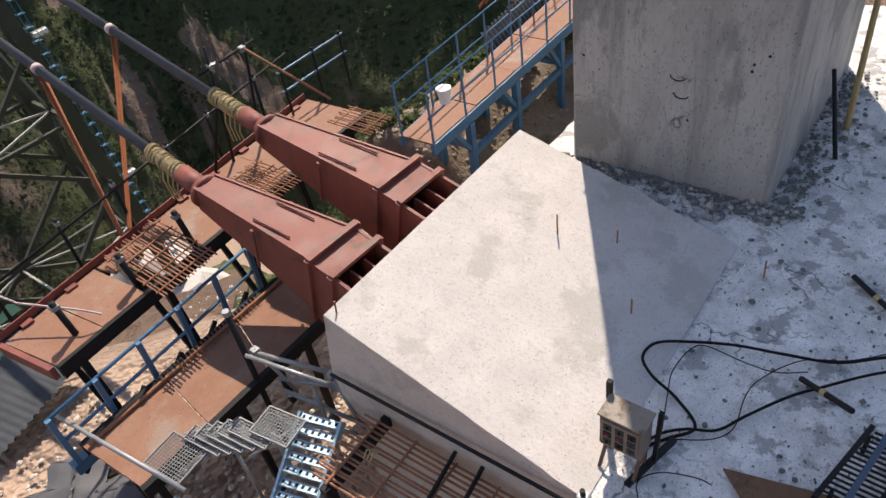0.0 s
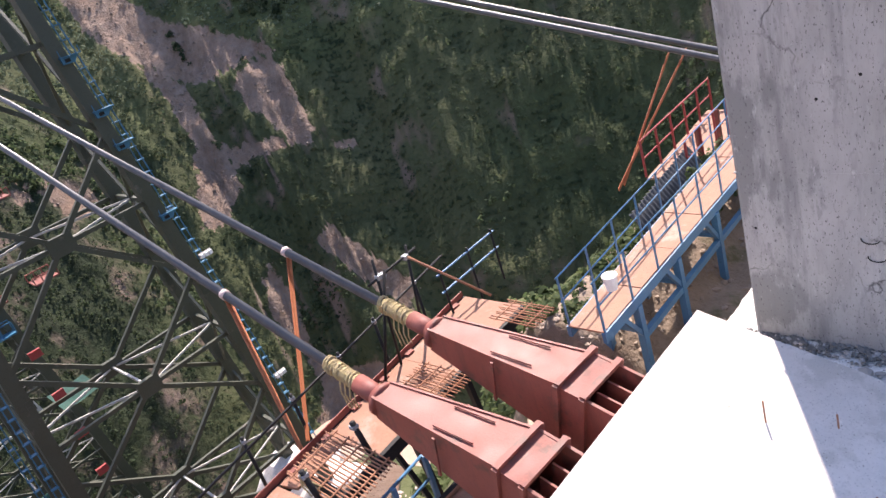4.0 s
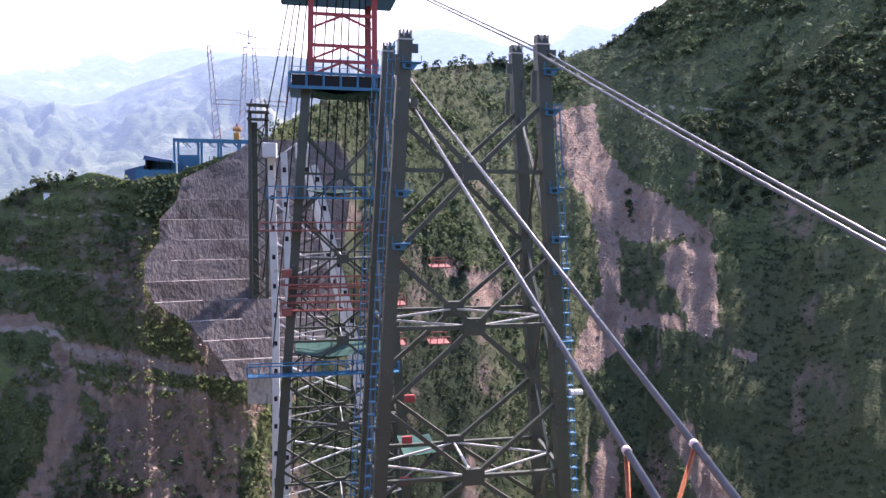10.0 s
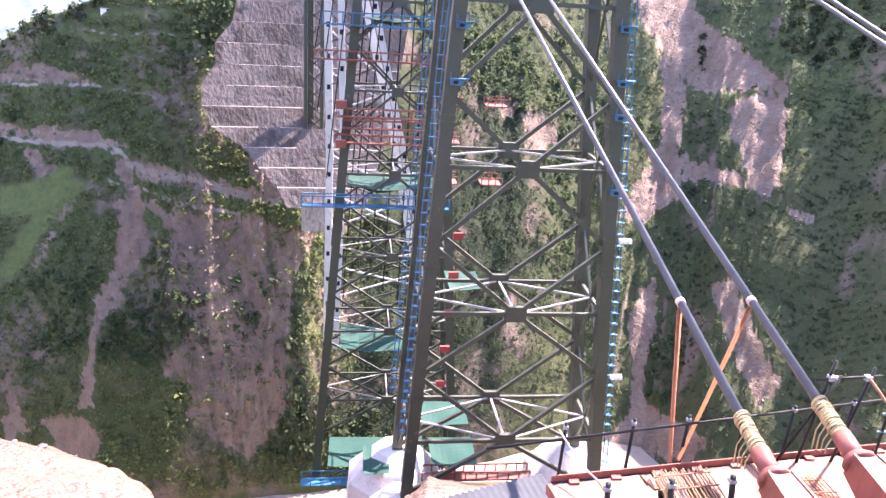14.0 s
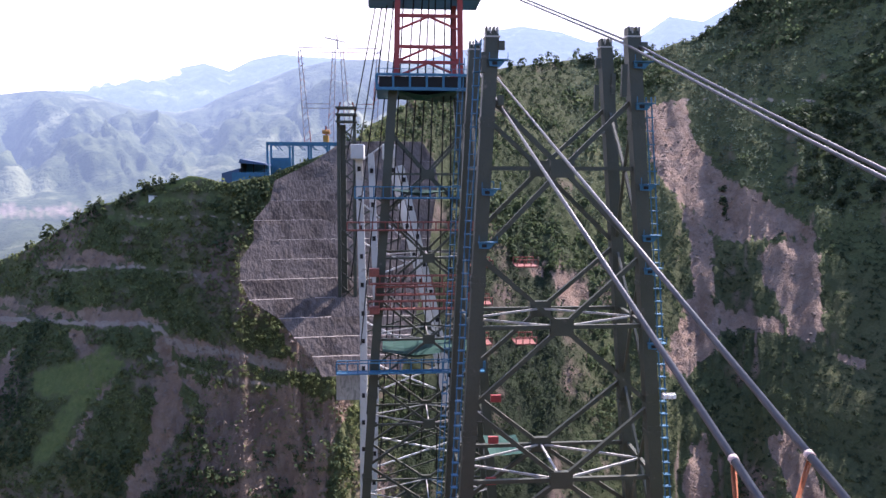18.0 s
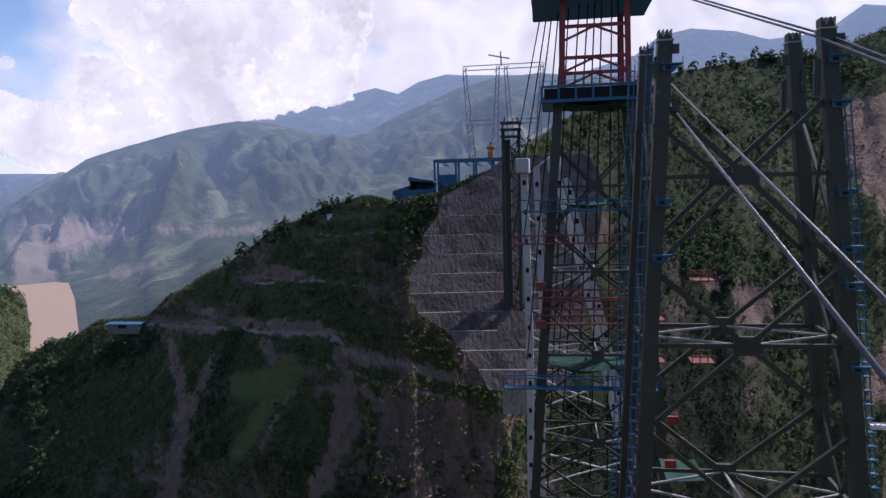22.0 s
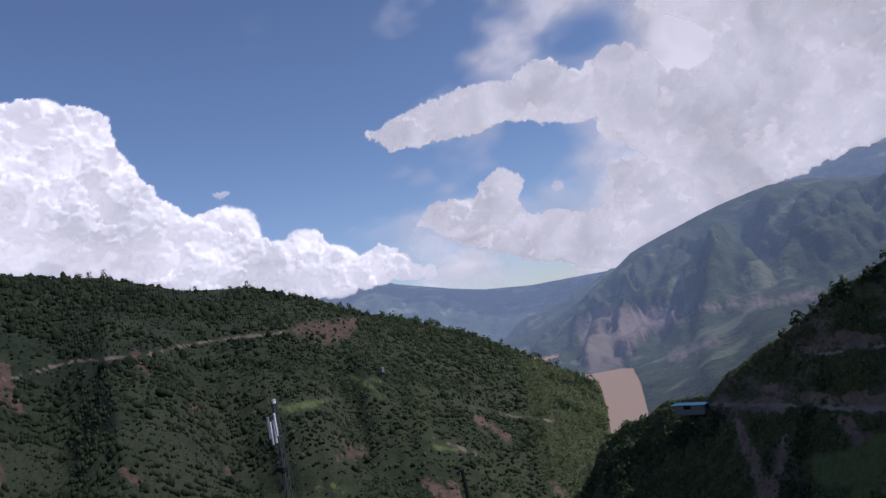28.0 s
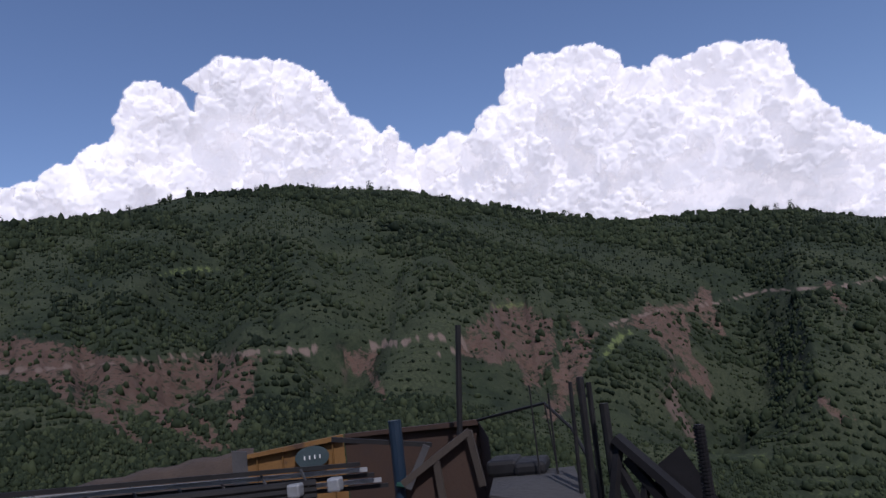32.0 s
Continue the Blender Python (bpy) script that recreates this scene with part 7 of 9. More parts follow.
rope_root = thing("hanging_cables", (4, 120, -20), "dark suspension ropes hung from the mast to the arch", "rope")
for i, (xt, zt, xb, yb, zb) in enumerate(((2.0, 42, -9.5, 170, -12), (2.4, 42, -8.5, 160, -25), (2.8, 42, -6, 150, -38), (3.2, 42, -4.5, 140, -50), (3.6, 42, -2, 135, -62), (1.6, 42, -10.5, 180, 2),
                                           (7.0, 30, 3.5, 130, -52), (8.0, 30, 6, 128, -55), (9.5, 30, 9, 128, -58), (6.0, 30, 1.0, 132, -48), (10.4, 30, 11.5, 127, -60), (4.6, 30, 0.2, 134, -40))):
    part("rope", Geo().tube([(xt, 116, zt), (xb, yb, zb)], 0.12, 6), BLACK, rope_root)

# ---- unfinished arch and lattice pier behind ----
arch = thing("arch_segment", (-3, 148, -80), "white painted steel arch ribs with dark bolt bands", "bridge arch")
KA = 0.8
for a, b, w in (((-7.6, 190, 4.0), (-6.8, 190, -43), 1.9), ((-6.8, 190, -43), (-7.2, 188, -96), 1.9), ((-4.2, 184, 4.0), (-3.0, 184, -40), 1.6), ((-3.0, 184, -40), (-4.4, 182, -96), 1.6),
                ((0.6, 190, 3.5), (9.8, 190, -34), 2.0), ((9.8, 190, -34), (17.6, 190, -72), 2.0), ((3.4, 184, 1), (12.2, 184, -36), 1.6), ((12.2, 184, -36), (20, 184, -74), 1.6)):
    a, b, w = Vector(a) * KA, Vector(b) * KA, w * KA
    rib = part("rib", Geo().beam(a, b, w, w, (0, 1, 0)), WHITE_STEEL, arch)
    n = int((Vector(a) - Vector(b)).length / 6)
    for i in range(n):
        p = Vector(a).lerp(Vector(b), (i + 0.5) / n)
        part("bolt_band", Geo().box(p.x - 0.35, p.x + 0.35, p.y - w / 2 - 0.12, p.y - w / 2 + 0.02, p.z - 0.5, p.z + 0.5), BLACK, rib)
rnd = random.Random(12)
for i in range(26):
    z = 2 - i * 3.6
    t = (z - 3.5) / -75
    x0, x1 = -7.2, 0.6 + 17 * t
    part("lattice", Geo().beam(Vector((x0, 190, z)) * KA, Vector((x1, 190, z - rnd.choice((-9, 9, 6, -6)))) * KA, 0.3, 0.3), OLIVE if i % 3 else WHITE_STEEL, arch)
for x in (-7.7, 0.4):
    part("head_block", Geo().box((x - 1.7) * KA, (x + 1.7) * KA, 182.5 * KA, 191.5 * KA, 2.6 * KA, 6.4 * KA, 0.2), WHITE_STEEL, arch)

pier = thing("lattice_pier", (-11, 195, -58), "dark lattice steel pier on a concrete base", "steel pier")
for x in (-13.2, -8.9):
    part("pier_leg", Geo().beam((x, 194, 15), (x - 0.3, 194, -43), 0.9, 0.9, (0, 1, 0)), OLIVE, pier)
for i in range(14):
    z = 12 - 4.0 * i
    part("pier_brace", Geo().beam((-13.2, 194, z), (-8.9, 194, z - 4), 0.3, 0.3), OLIVE, pier)
    part("pier_brace", Geo().beam((-8.9, 194, z), (-13.2, 194, z - 4), 0.3, 0.3), OLIVE, pier)
part("pier_core", Geo().box(-13.0, -11.4, 195, 197, -43, 12), OLIVE, pier)
part("pier_base", Geo().box(-14.6, -6.2, 191, 199, -64, -43), CONCRETE_WALL, pier, "grey concrete base")
for z in (12.5, 14.4, 16.2):
    part("pier_head", Geo().box(-13.8, -8.2, 191, 197, z, z + 0.4), OLIVE, pier)
for x in (-13.4, -8.6):
    part("head_post", Geo().beam((x, 194, 15), (x + (0.8 if x < -10 else -0.8), 194, 18), 0.4, 0.4), PRIMER, pier)

# ---- pedestals and site works at the near tower's foot ----
for k, (x, y) in enumerate(((5.6, 58), (25.4, 58), (25.7, 66), (5.2, 66))):
    g = Geo()
    for z, r in ((-56.5, 5.6), (-50.4, 5.2), (-47.6, 2.6), (-47.2, 2.2)):
        g.v += [(x + r * math.cos(a + math.pi / 8) * 1.05, y + r * math.sin(a + math.pi / 8), z) for a in np.linspace(0, 2 * math.pi, 9)[:-1]]
    for i in range(3):
        for j in range(8):
            g.f.append((i * 8 + j, i * 8 + (j + 1) % 8, i * 8 + 8 + (j + 1) % 8, i * 8 + 8 + j))
    g.f.append(tuple(range(24, 32)))
    solid("pedestal", g, CONCRETE_NEW, "white faceted concrete pedestal under a tower leg", "pedestal", "tower pedestals")
rnd = random.Random(31)
for i in range(16):
    x, y = rnd.uniform(-6, 22), rnd.uniform(50, 57)
    w, d, h = rnd.uniform(0.8, 2.6), rnd.uniform(0.6, 1.6), rnd.uniform(0.5, 2.0)
    z = -51.6
    root = thing("site_crate", (x, y, z), "small painted site crate by the tower foot", "crate", "site crates")
    part("crate_body", Geo().box(x, x + w, y, y + d, z - 0.8, z + h, 0.05), rnd.choice((TOWER_BLUE, PRIMER, WHITE_PAINT, GALV_SHEET, TOWER_BLUE)), root)
    part("crate_lid", Geo().box(x - 0.05, x + w + 0.05, y - 0.05, y + d + 0.05, z + h, z + h + 0.08), GALV_SHEET, root)
for x0, x1, y, z, m1, lab in ((-7, 4.5, 55, -50.2, PRIMER, "rusty red site walkway by the tower foot"), (8, 20, 63, -49.5, PRIMER, "rusty red site walkway by the tower foot"), (10, 22, 54, -50.8, GALV_SHEET, "grey site walkway by the tower foot")):
    root = thing("site_walkway", ((x0 + x1) / 2, y, z - 1), lab, "walkway", "site walkways")
    truss_deck(root, x0, x1, y, y + 1.4, z, 1.0, m1, n=10)
    for x in (x0 + 0.3, x1 - 0.3):
        part("walk_leg", Geo().beam((x, y + 0.7, z), (x, y + 0.7, z - 4), 0.2, 0.2), BLACK, root)
for x0, x1, y, z in ((1.6, 4.4, 62, -47.6), (9, 14, 63, -47.4), (10, 13.5, 66, -28), (8.5, 14, 70, -47)):
    root = thing("safety_net", ((x0 + x1) / 2, y, z), "green safety net stretched at the tower foot", "safety net", "safety nets")
    net(root, x0, x1, y, y + 5, z, 0.6)
for k in range(5):
    z = -22.5 - 4.2 * k
    p = NT[3](z)
    part("red_marker", Geo().box(p[0] + 3.4, p[0] + 4.4, 65.4, 65.7, z, z + 0.7), TOWER_RED, near_tower, "small red marker board")


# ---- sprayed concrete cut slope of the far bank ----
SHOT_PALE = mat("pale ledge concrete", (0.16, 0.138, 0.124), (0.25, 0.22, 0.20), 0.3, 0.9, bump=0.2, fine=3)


def cut_slope():
    root = thing("cut_slope", (-18, 200, -50), "terraced cut slope faced with sprayed concrete", "retaining slope", kind="structure")
    els = np.linspace(-16.6, 2.2, 13)
    left = curve(els, (-16.6, -5.9), (-11.7, -8.5), (-9, -12.0), (-7, -11.6), (-1.4, -9.2), (2.2, -3.9))
    right = curve(els, (-16.6, 1.0), (-9, 3.0), (0, 4.2), (2.2, 2.8))
    jag = random.Random(6)
    left = left + np.array([jag.uniform(-0.9, 0.7) for _ in els])
    rad = np.linspace(172, 240, 13)

    def at(i, u, push=0.0):
        a = math.radians(left[i] + (right[i] - left[i]) * u)
        r = rad[i] + push
        return Vector((r * math.sin(a), r * math.cos(a), r * math.tan(math.radians(els[i]))))
    rnd = random.Random(2)
    for i in range(12):
        n = 6
        for j in range(n):
            u0, u1 = j / n, (j + 1) / n
            b0, b1, t0, t1 = at(i, u0), at(i, u1), at(i + 1, u0, -2.6), at(i + 1, u1, -2.6)
            o = Vector((0, 1.2, 0))
            m_ = 5
            g = Geo()
            base = 0
            for q in range(m_ + 1):
                for p in range(m_ + 1):
                    v = b0.lerp(b1, p / m_).lerp(t0.lerp(t1, p / m_), q / m_)
                    e = 0.22 * rnd.uniform(-1, 1) if 0 < p < m_ and 0 < q < m_ else 0.0
                    g.v.append((v.x, v.y + e, v.z))
            for q in range(m_):
                for p in range(m_):
                    k = q * (m_ + 1) + p
                    g.f.append((k, k + 1, k + m_ + 2, k + m_ + 1))
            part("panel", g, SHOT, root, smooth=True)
        if i % 1 == 0:
            a, b = at(i + 1, 0.0, -3.0), at(i + 1, 1.0, -3.0)
            g = Geo()
            N = 8
            for q in range(N):
                p0, p1 = at(i + 1, q / N, -1.3), at(i + 1, (q + 1) / N, -1.3)
                if rnd.random() < 0.86:
                    g.beam(p0, p1, rnd.uniform(0.5, 1.0), 0.16)
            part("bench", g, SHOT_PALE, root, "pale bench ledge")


cut_slope()

# ---- buildings and cranes on the far crest ----
SHED_BLUE = mat("dull dark blue sheet", (0.035, 0.075, 0.15), (0.05, 0.10, 0.19), 0.8, 0.55)


def far_shed():
    root = thing("site_shed", (-49, 250, -7), "open blue sheet metal shed on the crest", "shed")
    part("shed_wall", Geo().box(-50.2, -42.2, 256, 256.4, -6.5, 2.0), TOWER_BLUE, root)
    part("side_wall", Geo().box(-50.6, -50.2, 248, 256, -6.5, 2.2), BLACK, root)
    part("roof", Geo().hexa([(-51, 246.5, 2.0), (-41.5, 246.5, 1.2), (-41.5, 257, 1.2), (-51, 257, 2.0), (-50.5, 246.5, 3.4), (-42, 246.5, 1.9), (-42, 257, 1.9), (-50.5, 257, 3.4)]), SHED_BLUE, root, "dull blue roof")
    for x in (-50, -46, -42.4):
        part("shed_post", Geo().beam((x, 247, -7), (x, 247, 2), 0.35, 0.35), BLACK, root)
    part("low_wall", Geo().box(-53, -41.5, 245, 245.4, -8.6, -1.2), TOWER_BLUE, root, "blue front wall")
    part("lean_to", Geo().hexa([(-57.5, 248, -7.5), (-51, 248, -7.5), (-51, 254, -7.5), (-57.5, 254, -7.5), (-57, 248, -1.5), (-51, 248, 0.2), (-51, 254, 0.2), (-57, 254, -1.5)]), SHED_BLUE, root, "dull blue lean-to")


far_shed()


def gantry():
    root = thing("gantry_frame", (-29, 250, -6), "blue portal gantry frame on the crest", "gantry")
    for x in (-41.7, -34, -27.5, -21, -17):
        for y in (250, 258):
            part("column", Geo().beam((x, y, -9), (x, y, 8.8), 0.7, 0.7), TOWER_BLUE, root)
    for y in (250, 258):
        part("girder", Geo().beam((-42, y, 8.8), (-16.5, y, 8.8), 0.9, 1.1), TOWER_BLUE, root)
        for i in range(12):
            x = -41.7 + 2.05 * i
            part("web", Geo().beam((x, y, 8.6), (x + 2.05, y, 6.6 if i % 2 else 8.6), 0.3, 0.3), TOWER_BLUE, root)
    part("infill", Geo().box(-41.5, -34.5, 257.8, 258, -6, 4), TOWER_BLUE, root)
    crane = thing("yellow_winch", (-21.5, 251, 9.3), "yellow crane winch on the gantry", "winch")
    part("winch_body", Geo().box(-22.5, -20.6, 250, 253, 9.3, 11.8, 0.2), mat("site yellow", (0.34, 0.17, 0.02), (0.40, 0.21, 0.03), 1, 0.5), crane)
    part("winch_drum", Geo().tube([(-22.8, 251.5, 13), (-20.2, 251.5, 13)], 0.8, 12), mat("dull orange", (0.4, 0.18, 0.04), (0.46, 0.22, 0.06), 1, 0.6), crane)
    part("winch_mast", Geo().beam((-21.5, 251.5, 11.8), (-21.5, 251.5, 15), 0.5, 0.5), TOWER_RED, crane)


gantry()
PYLON = mat("faded red and white lattice", (0.40, 0.33, 0.33), (0.52, 0.47, 0.48), 0.12, 0.6, c=(0.36, 0.14, 0.13), cscale=0.12, cut=0.52)
pyl = thing("cable_crane_pylon", (-16, 300, 8), "faded red and white lattice cable crane pylons", "pylon")
K = 300 / 250
for x0, x1 in ((-27.7, -30.1), (-20.0, -18.2), (-13.5, -15.6), (-5.0, -2.9)):
    for dx in (-0.7, 0.7):
        part("pylon_leg", Geo().beam(((x0 + dx * 1.6) * K, 300, 8 * K), ((x1 + dx * 0.6) * K, 300, 41 * K), 0.4, 0.4), PYLON, pyl)
    for i in range(14):
        z = (9 + i * 2.3) * K
        t = i * 2.3 / 33
        x = (x0 + (x1 - x0) * t) * K
        part("lacing", Geo().beam((x - 1.2, 300, z), (x + 1.2, 300, z + 2.6), 0.22, 0.22), PYLON, pyl)
for z, a, b in ((40, -30.5, -2.6), (41.5, -30.5, -2.6), (22.5, -28.8, -19.6), (21, -28.8, -19.6), (22.5, -13.8, -4.4), (21, -13.8, -4.4)):
    part("cross_tie", Geo().beam((a * K, 300, z * K), (b * K, 300, z * K), 0.35, 0.35), PYLON, pyl)
part("top_boom", Geo().beam((-21.5 * K, 300, 45 * K), (-14.2 * K, 300, 43.4 * K), 0.5, 0.5), PYLON, pyl)
part("top_boom", Geo().beam((-17.0 * K, 300, 41 * K), (-17.2 * K, 300, 46 * K), 0.6, 0.6), PYLON, pyl)

# ---- scrub and trees on the hillsides ----
def foliage_material(name, a, b, c, scale=0.045):
    m = bpy.data.materials.new(name)
    m.use_nodes = True
    nd, ln = m.node_tree.nodes, m.node_tree.links
    bs = nd["Principled BSDF"]
    geo = nd.new("ShaderNodeNewGeometry")
    tx = nd.new("ShaderNodeTexNoise")
    tx.inputs["Scale"].default_value, tx.inputs["Detail"].default_value = scale, 4
    ln.new(geo.outputs["Position"], tx.inputs["Vector"])
    k = nd.new("ShaderNodeMix")
    k.data_type = "RGBA"
    mr = nd.new("ShaderNodeMapRange")
    mr.inputs[1].default_value, mr.inputs[2].default_value = 0.38, 0.62
    ln.new(tx.outputs[0], mr.inputs[0])
    ln.new(mr.outputs[0], k.inputs[0])
    k.inputs[6].default_value, k.inputs[7].default_value = (*a, 1), (*b, 1)
    k2 = nd.new("ShaderNodeMix")
    k2.data_type = "RGBA"
    mr2 = nd.new("ShaderNodeMapRange")
    mr2.inputs[1].default_value, mr2.inputs[2].default_value = 0.55, 1.0
    ln.new(geo.outputs["Random Per Island"], mr2.inputs[0])
    ln.new(mr2.outputs[0], k2.inputs[0])
    ln.new(k.outputs[2], k2.inputs[6])
    k2.inputs[7].default_value = (*c, 1)
    ln.new(k2.outputs[2], bs.inputs["Base Color"])
    bs.inputs["Roughness"].default_value = 0.8
    bs.inputs["Specular IOR Level"].default_value = 0.2
    through_leaf = nd.new("ShaderNodeBsdfTranslucent")
    hs = nd.new("ShaderNodeHueSaturation")
    hs.inputs["Value"].default_value = 1.5
    ln.new(k2.outputs[2], hs.inputs["Color"])
    ln.new(hs.outputs[0], through_leaf.inputs["Color"])
    both = nd.new("ShaderNodeMixShader")
    both.inputs[0].default_value = 0.42
    ln.new(bs.outputs[0], both.inputs[1])
    ln.new(through_leaf.outputs[0], both.inputs[2])
    ln.new(both.outputs[0], nd["Material Output"].inputs["Surface"])
    return m


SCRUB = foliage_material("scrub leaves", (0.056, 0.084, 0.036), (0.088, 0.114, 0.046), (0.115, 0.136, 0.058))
# spur leaves are lightened over SCRUB, sunlight put into their colour
SPUR_SCRUB = foliage_material("spur scrub leaves lightened for sun", (0.098, 0.128, 0.056), (0.142, 0.168, 0.070), (0.165, 0.185, 0.085))
# dark woodland, deepened further with the gorge wall's shade in its colour
FOREST = foliage_material("gorge forest leaves deepened for shade", (0.027, 0.043, 0.024), (0.044, 0.064, 0.033), (0.062, 0.082, 0.041))
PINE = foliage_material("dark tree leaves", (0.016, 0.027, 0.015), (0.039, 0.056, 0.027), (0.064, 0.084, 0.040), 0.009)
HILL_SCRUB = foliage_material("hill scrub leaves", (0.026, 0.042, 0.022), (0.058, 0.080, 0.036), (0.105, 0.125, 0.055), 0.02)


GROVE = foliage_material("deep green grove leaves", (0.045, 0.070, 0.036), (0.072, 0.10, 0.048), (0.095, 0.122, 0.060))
# upper mountain leaves are paled, air haze put into their colour
MOUNTAIN_LEAF = foliage_material("mountain leaves paled for haze", (0.072, 0.098, 0.066), (0.105, 0.132, 0.086), (0.128, 0.150, 0.098), 0.02)


def leaf_clump(rnd, n, tall):
    """Leaf sprays set over an uneven crown of unit radius; four corners each."""
    out = []
    for _ in range(n):
        d = Vector((rnd.gauss(0, 1), rnd.gauss(0, 1), rnd.gauss(0.25, 0.8))).normalized()
        r = rnd.uniform(0.45, 1.0)
        p = Vector((d.x * r * 0.95, d.y * r * 0.95, max(d.z, -0.35) * r * tall + 0.45 * tall))
        nrm = (d + Vector((rnd.uniform(-0.6, 0.6), rnd.uniform(-0.6, 0.6), rnd.uniform(-0.2, 0.8)))).normalized()
        u = nrm.orthogonal().normalized()
        u = (Matrix.Rotation(rnd.uniform(0, 6.28), 3, nrm) @ u)
        w = nrm.cross(u)
        s = rnd.uniform(0.24, 0.46)
        out.append([p - u * s, p - w * s * 0.7, p + u * s * 1.1, p + w * s * 0.7])
    return np.array([[c[:] for c in q] for q in out]).reshape(-1, 3)


def scatter(name, pos, rad, seed, n, tall, material, label):
    rnd = random.Random(seed)
    protos = [leaf_clump(rnd, n, tall) for _ in range(8)]
    rng = np.random.RandomState(seed)
    N = len(pos)
    which, ang = rng.randint(0, 8, N), rng.uniform(0, 6.28, N)
    P = np.array(protos)[which]
    c, s = np.cos(ang)[:, None], np.sin(ang)[:, None]
    x, y = P[:, :, 0] * c - P[:, :, 1] * s, P[:, :, 0] * s + P[:, :, 1] * c
    sz = rng.uniform(0.75, 1.25, (N, 1))
    V = np.stack([x * rad[:, None], y * rad[:, None], P[:, :, 2] * rad[:, None] * sz], -1) + pos[:, None, :]
    V = V.reshape(-1, 3)
    me = bpy.data.meshes.new(name)
    me.vertices.add(len(V))
    me.vertices.foreach_set("co", V.astype(np.float32).ravel())
    F = len(V) // 4
    me.loops.add(F * 4)
    me.polygons.add(F)
    me.loops.foreach_set("vertex_index", np.arange(F * 4, dtype=np.int32))
    me.polygons.foreach_set("loop_start", np.arange(0, F * 4, 4, dtype=np.int32))
    me.update(calc_edges=True)
    me.materials.append(material)
    return tagged(new(name, me), label, "vegetation", kind="stuff")


def crowns(name, pos, rad, seed, material, label, tall=1.1):
    """Far tree crowns: uneven lumps of twenty faces each, lit and shaded as trees are."""
    sv, sf = ico(1)
    rng = np.random.RandomState(seed)
    N = len(pos)
    k = rng.uniform(0.62, 1.2, (N, len(sv), 1))
    size = rad[:, None, None] * np.stack([rng.uniform(0.7, 1.15, N), rng.uniform(0.7, 1.15, N), tall * rng.uniform(0.7, 1.5, N)], -1)[:, None, :]
    V = sv[None] * k * size + pos[:, None, :] + np.array([0, 0, 0.55])[None, None, :] * rad[:, None, None]
    F = (sf[None] + (np.arange(N) * len(sv))[:, None, None]).reshape(-1)
    me = bpy.data.meshes.new(name)
    me.vertices.add(N * len(sv))
    me.vertices.foreach_set("co", V.astype(np.float32).ravel())
    me.loops.add(len(F))
    me.polygons.add(len(F) // 3)
    me.loops.foreach_set("vertex_index", F.astype(np.int32))
    me.polygons.foreach_set("loop_start", np.arange(0, len(F), 3, dtype=np.int32))
    me.update(calc_edges=True)
    me.materials.append(material)
    return tagged(new(name, me), label, "vegetation", kind="stuff")


SLIDE_ROCK = mat("broken slide rock", (0.15, 0.112, 0.092), (0.25, 0.195, 0.165), 0.3, 0.95, bump=0.3, fine=2)


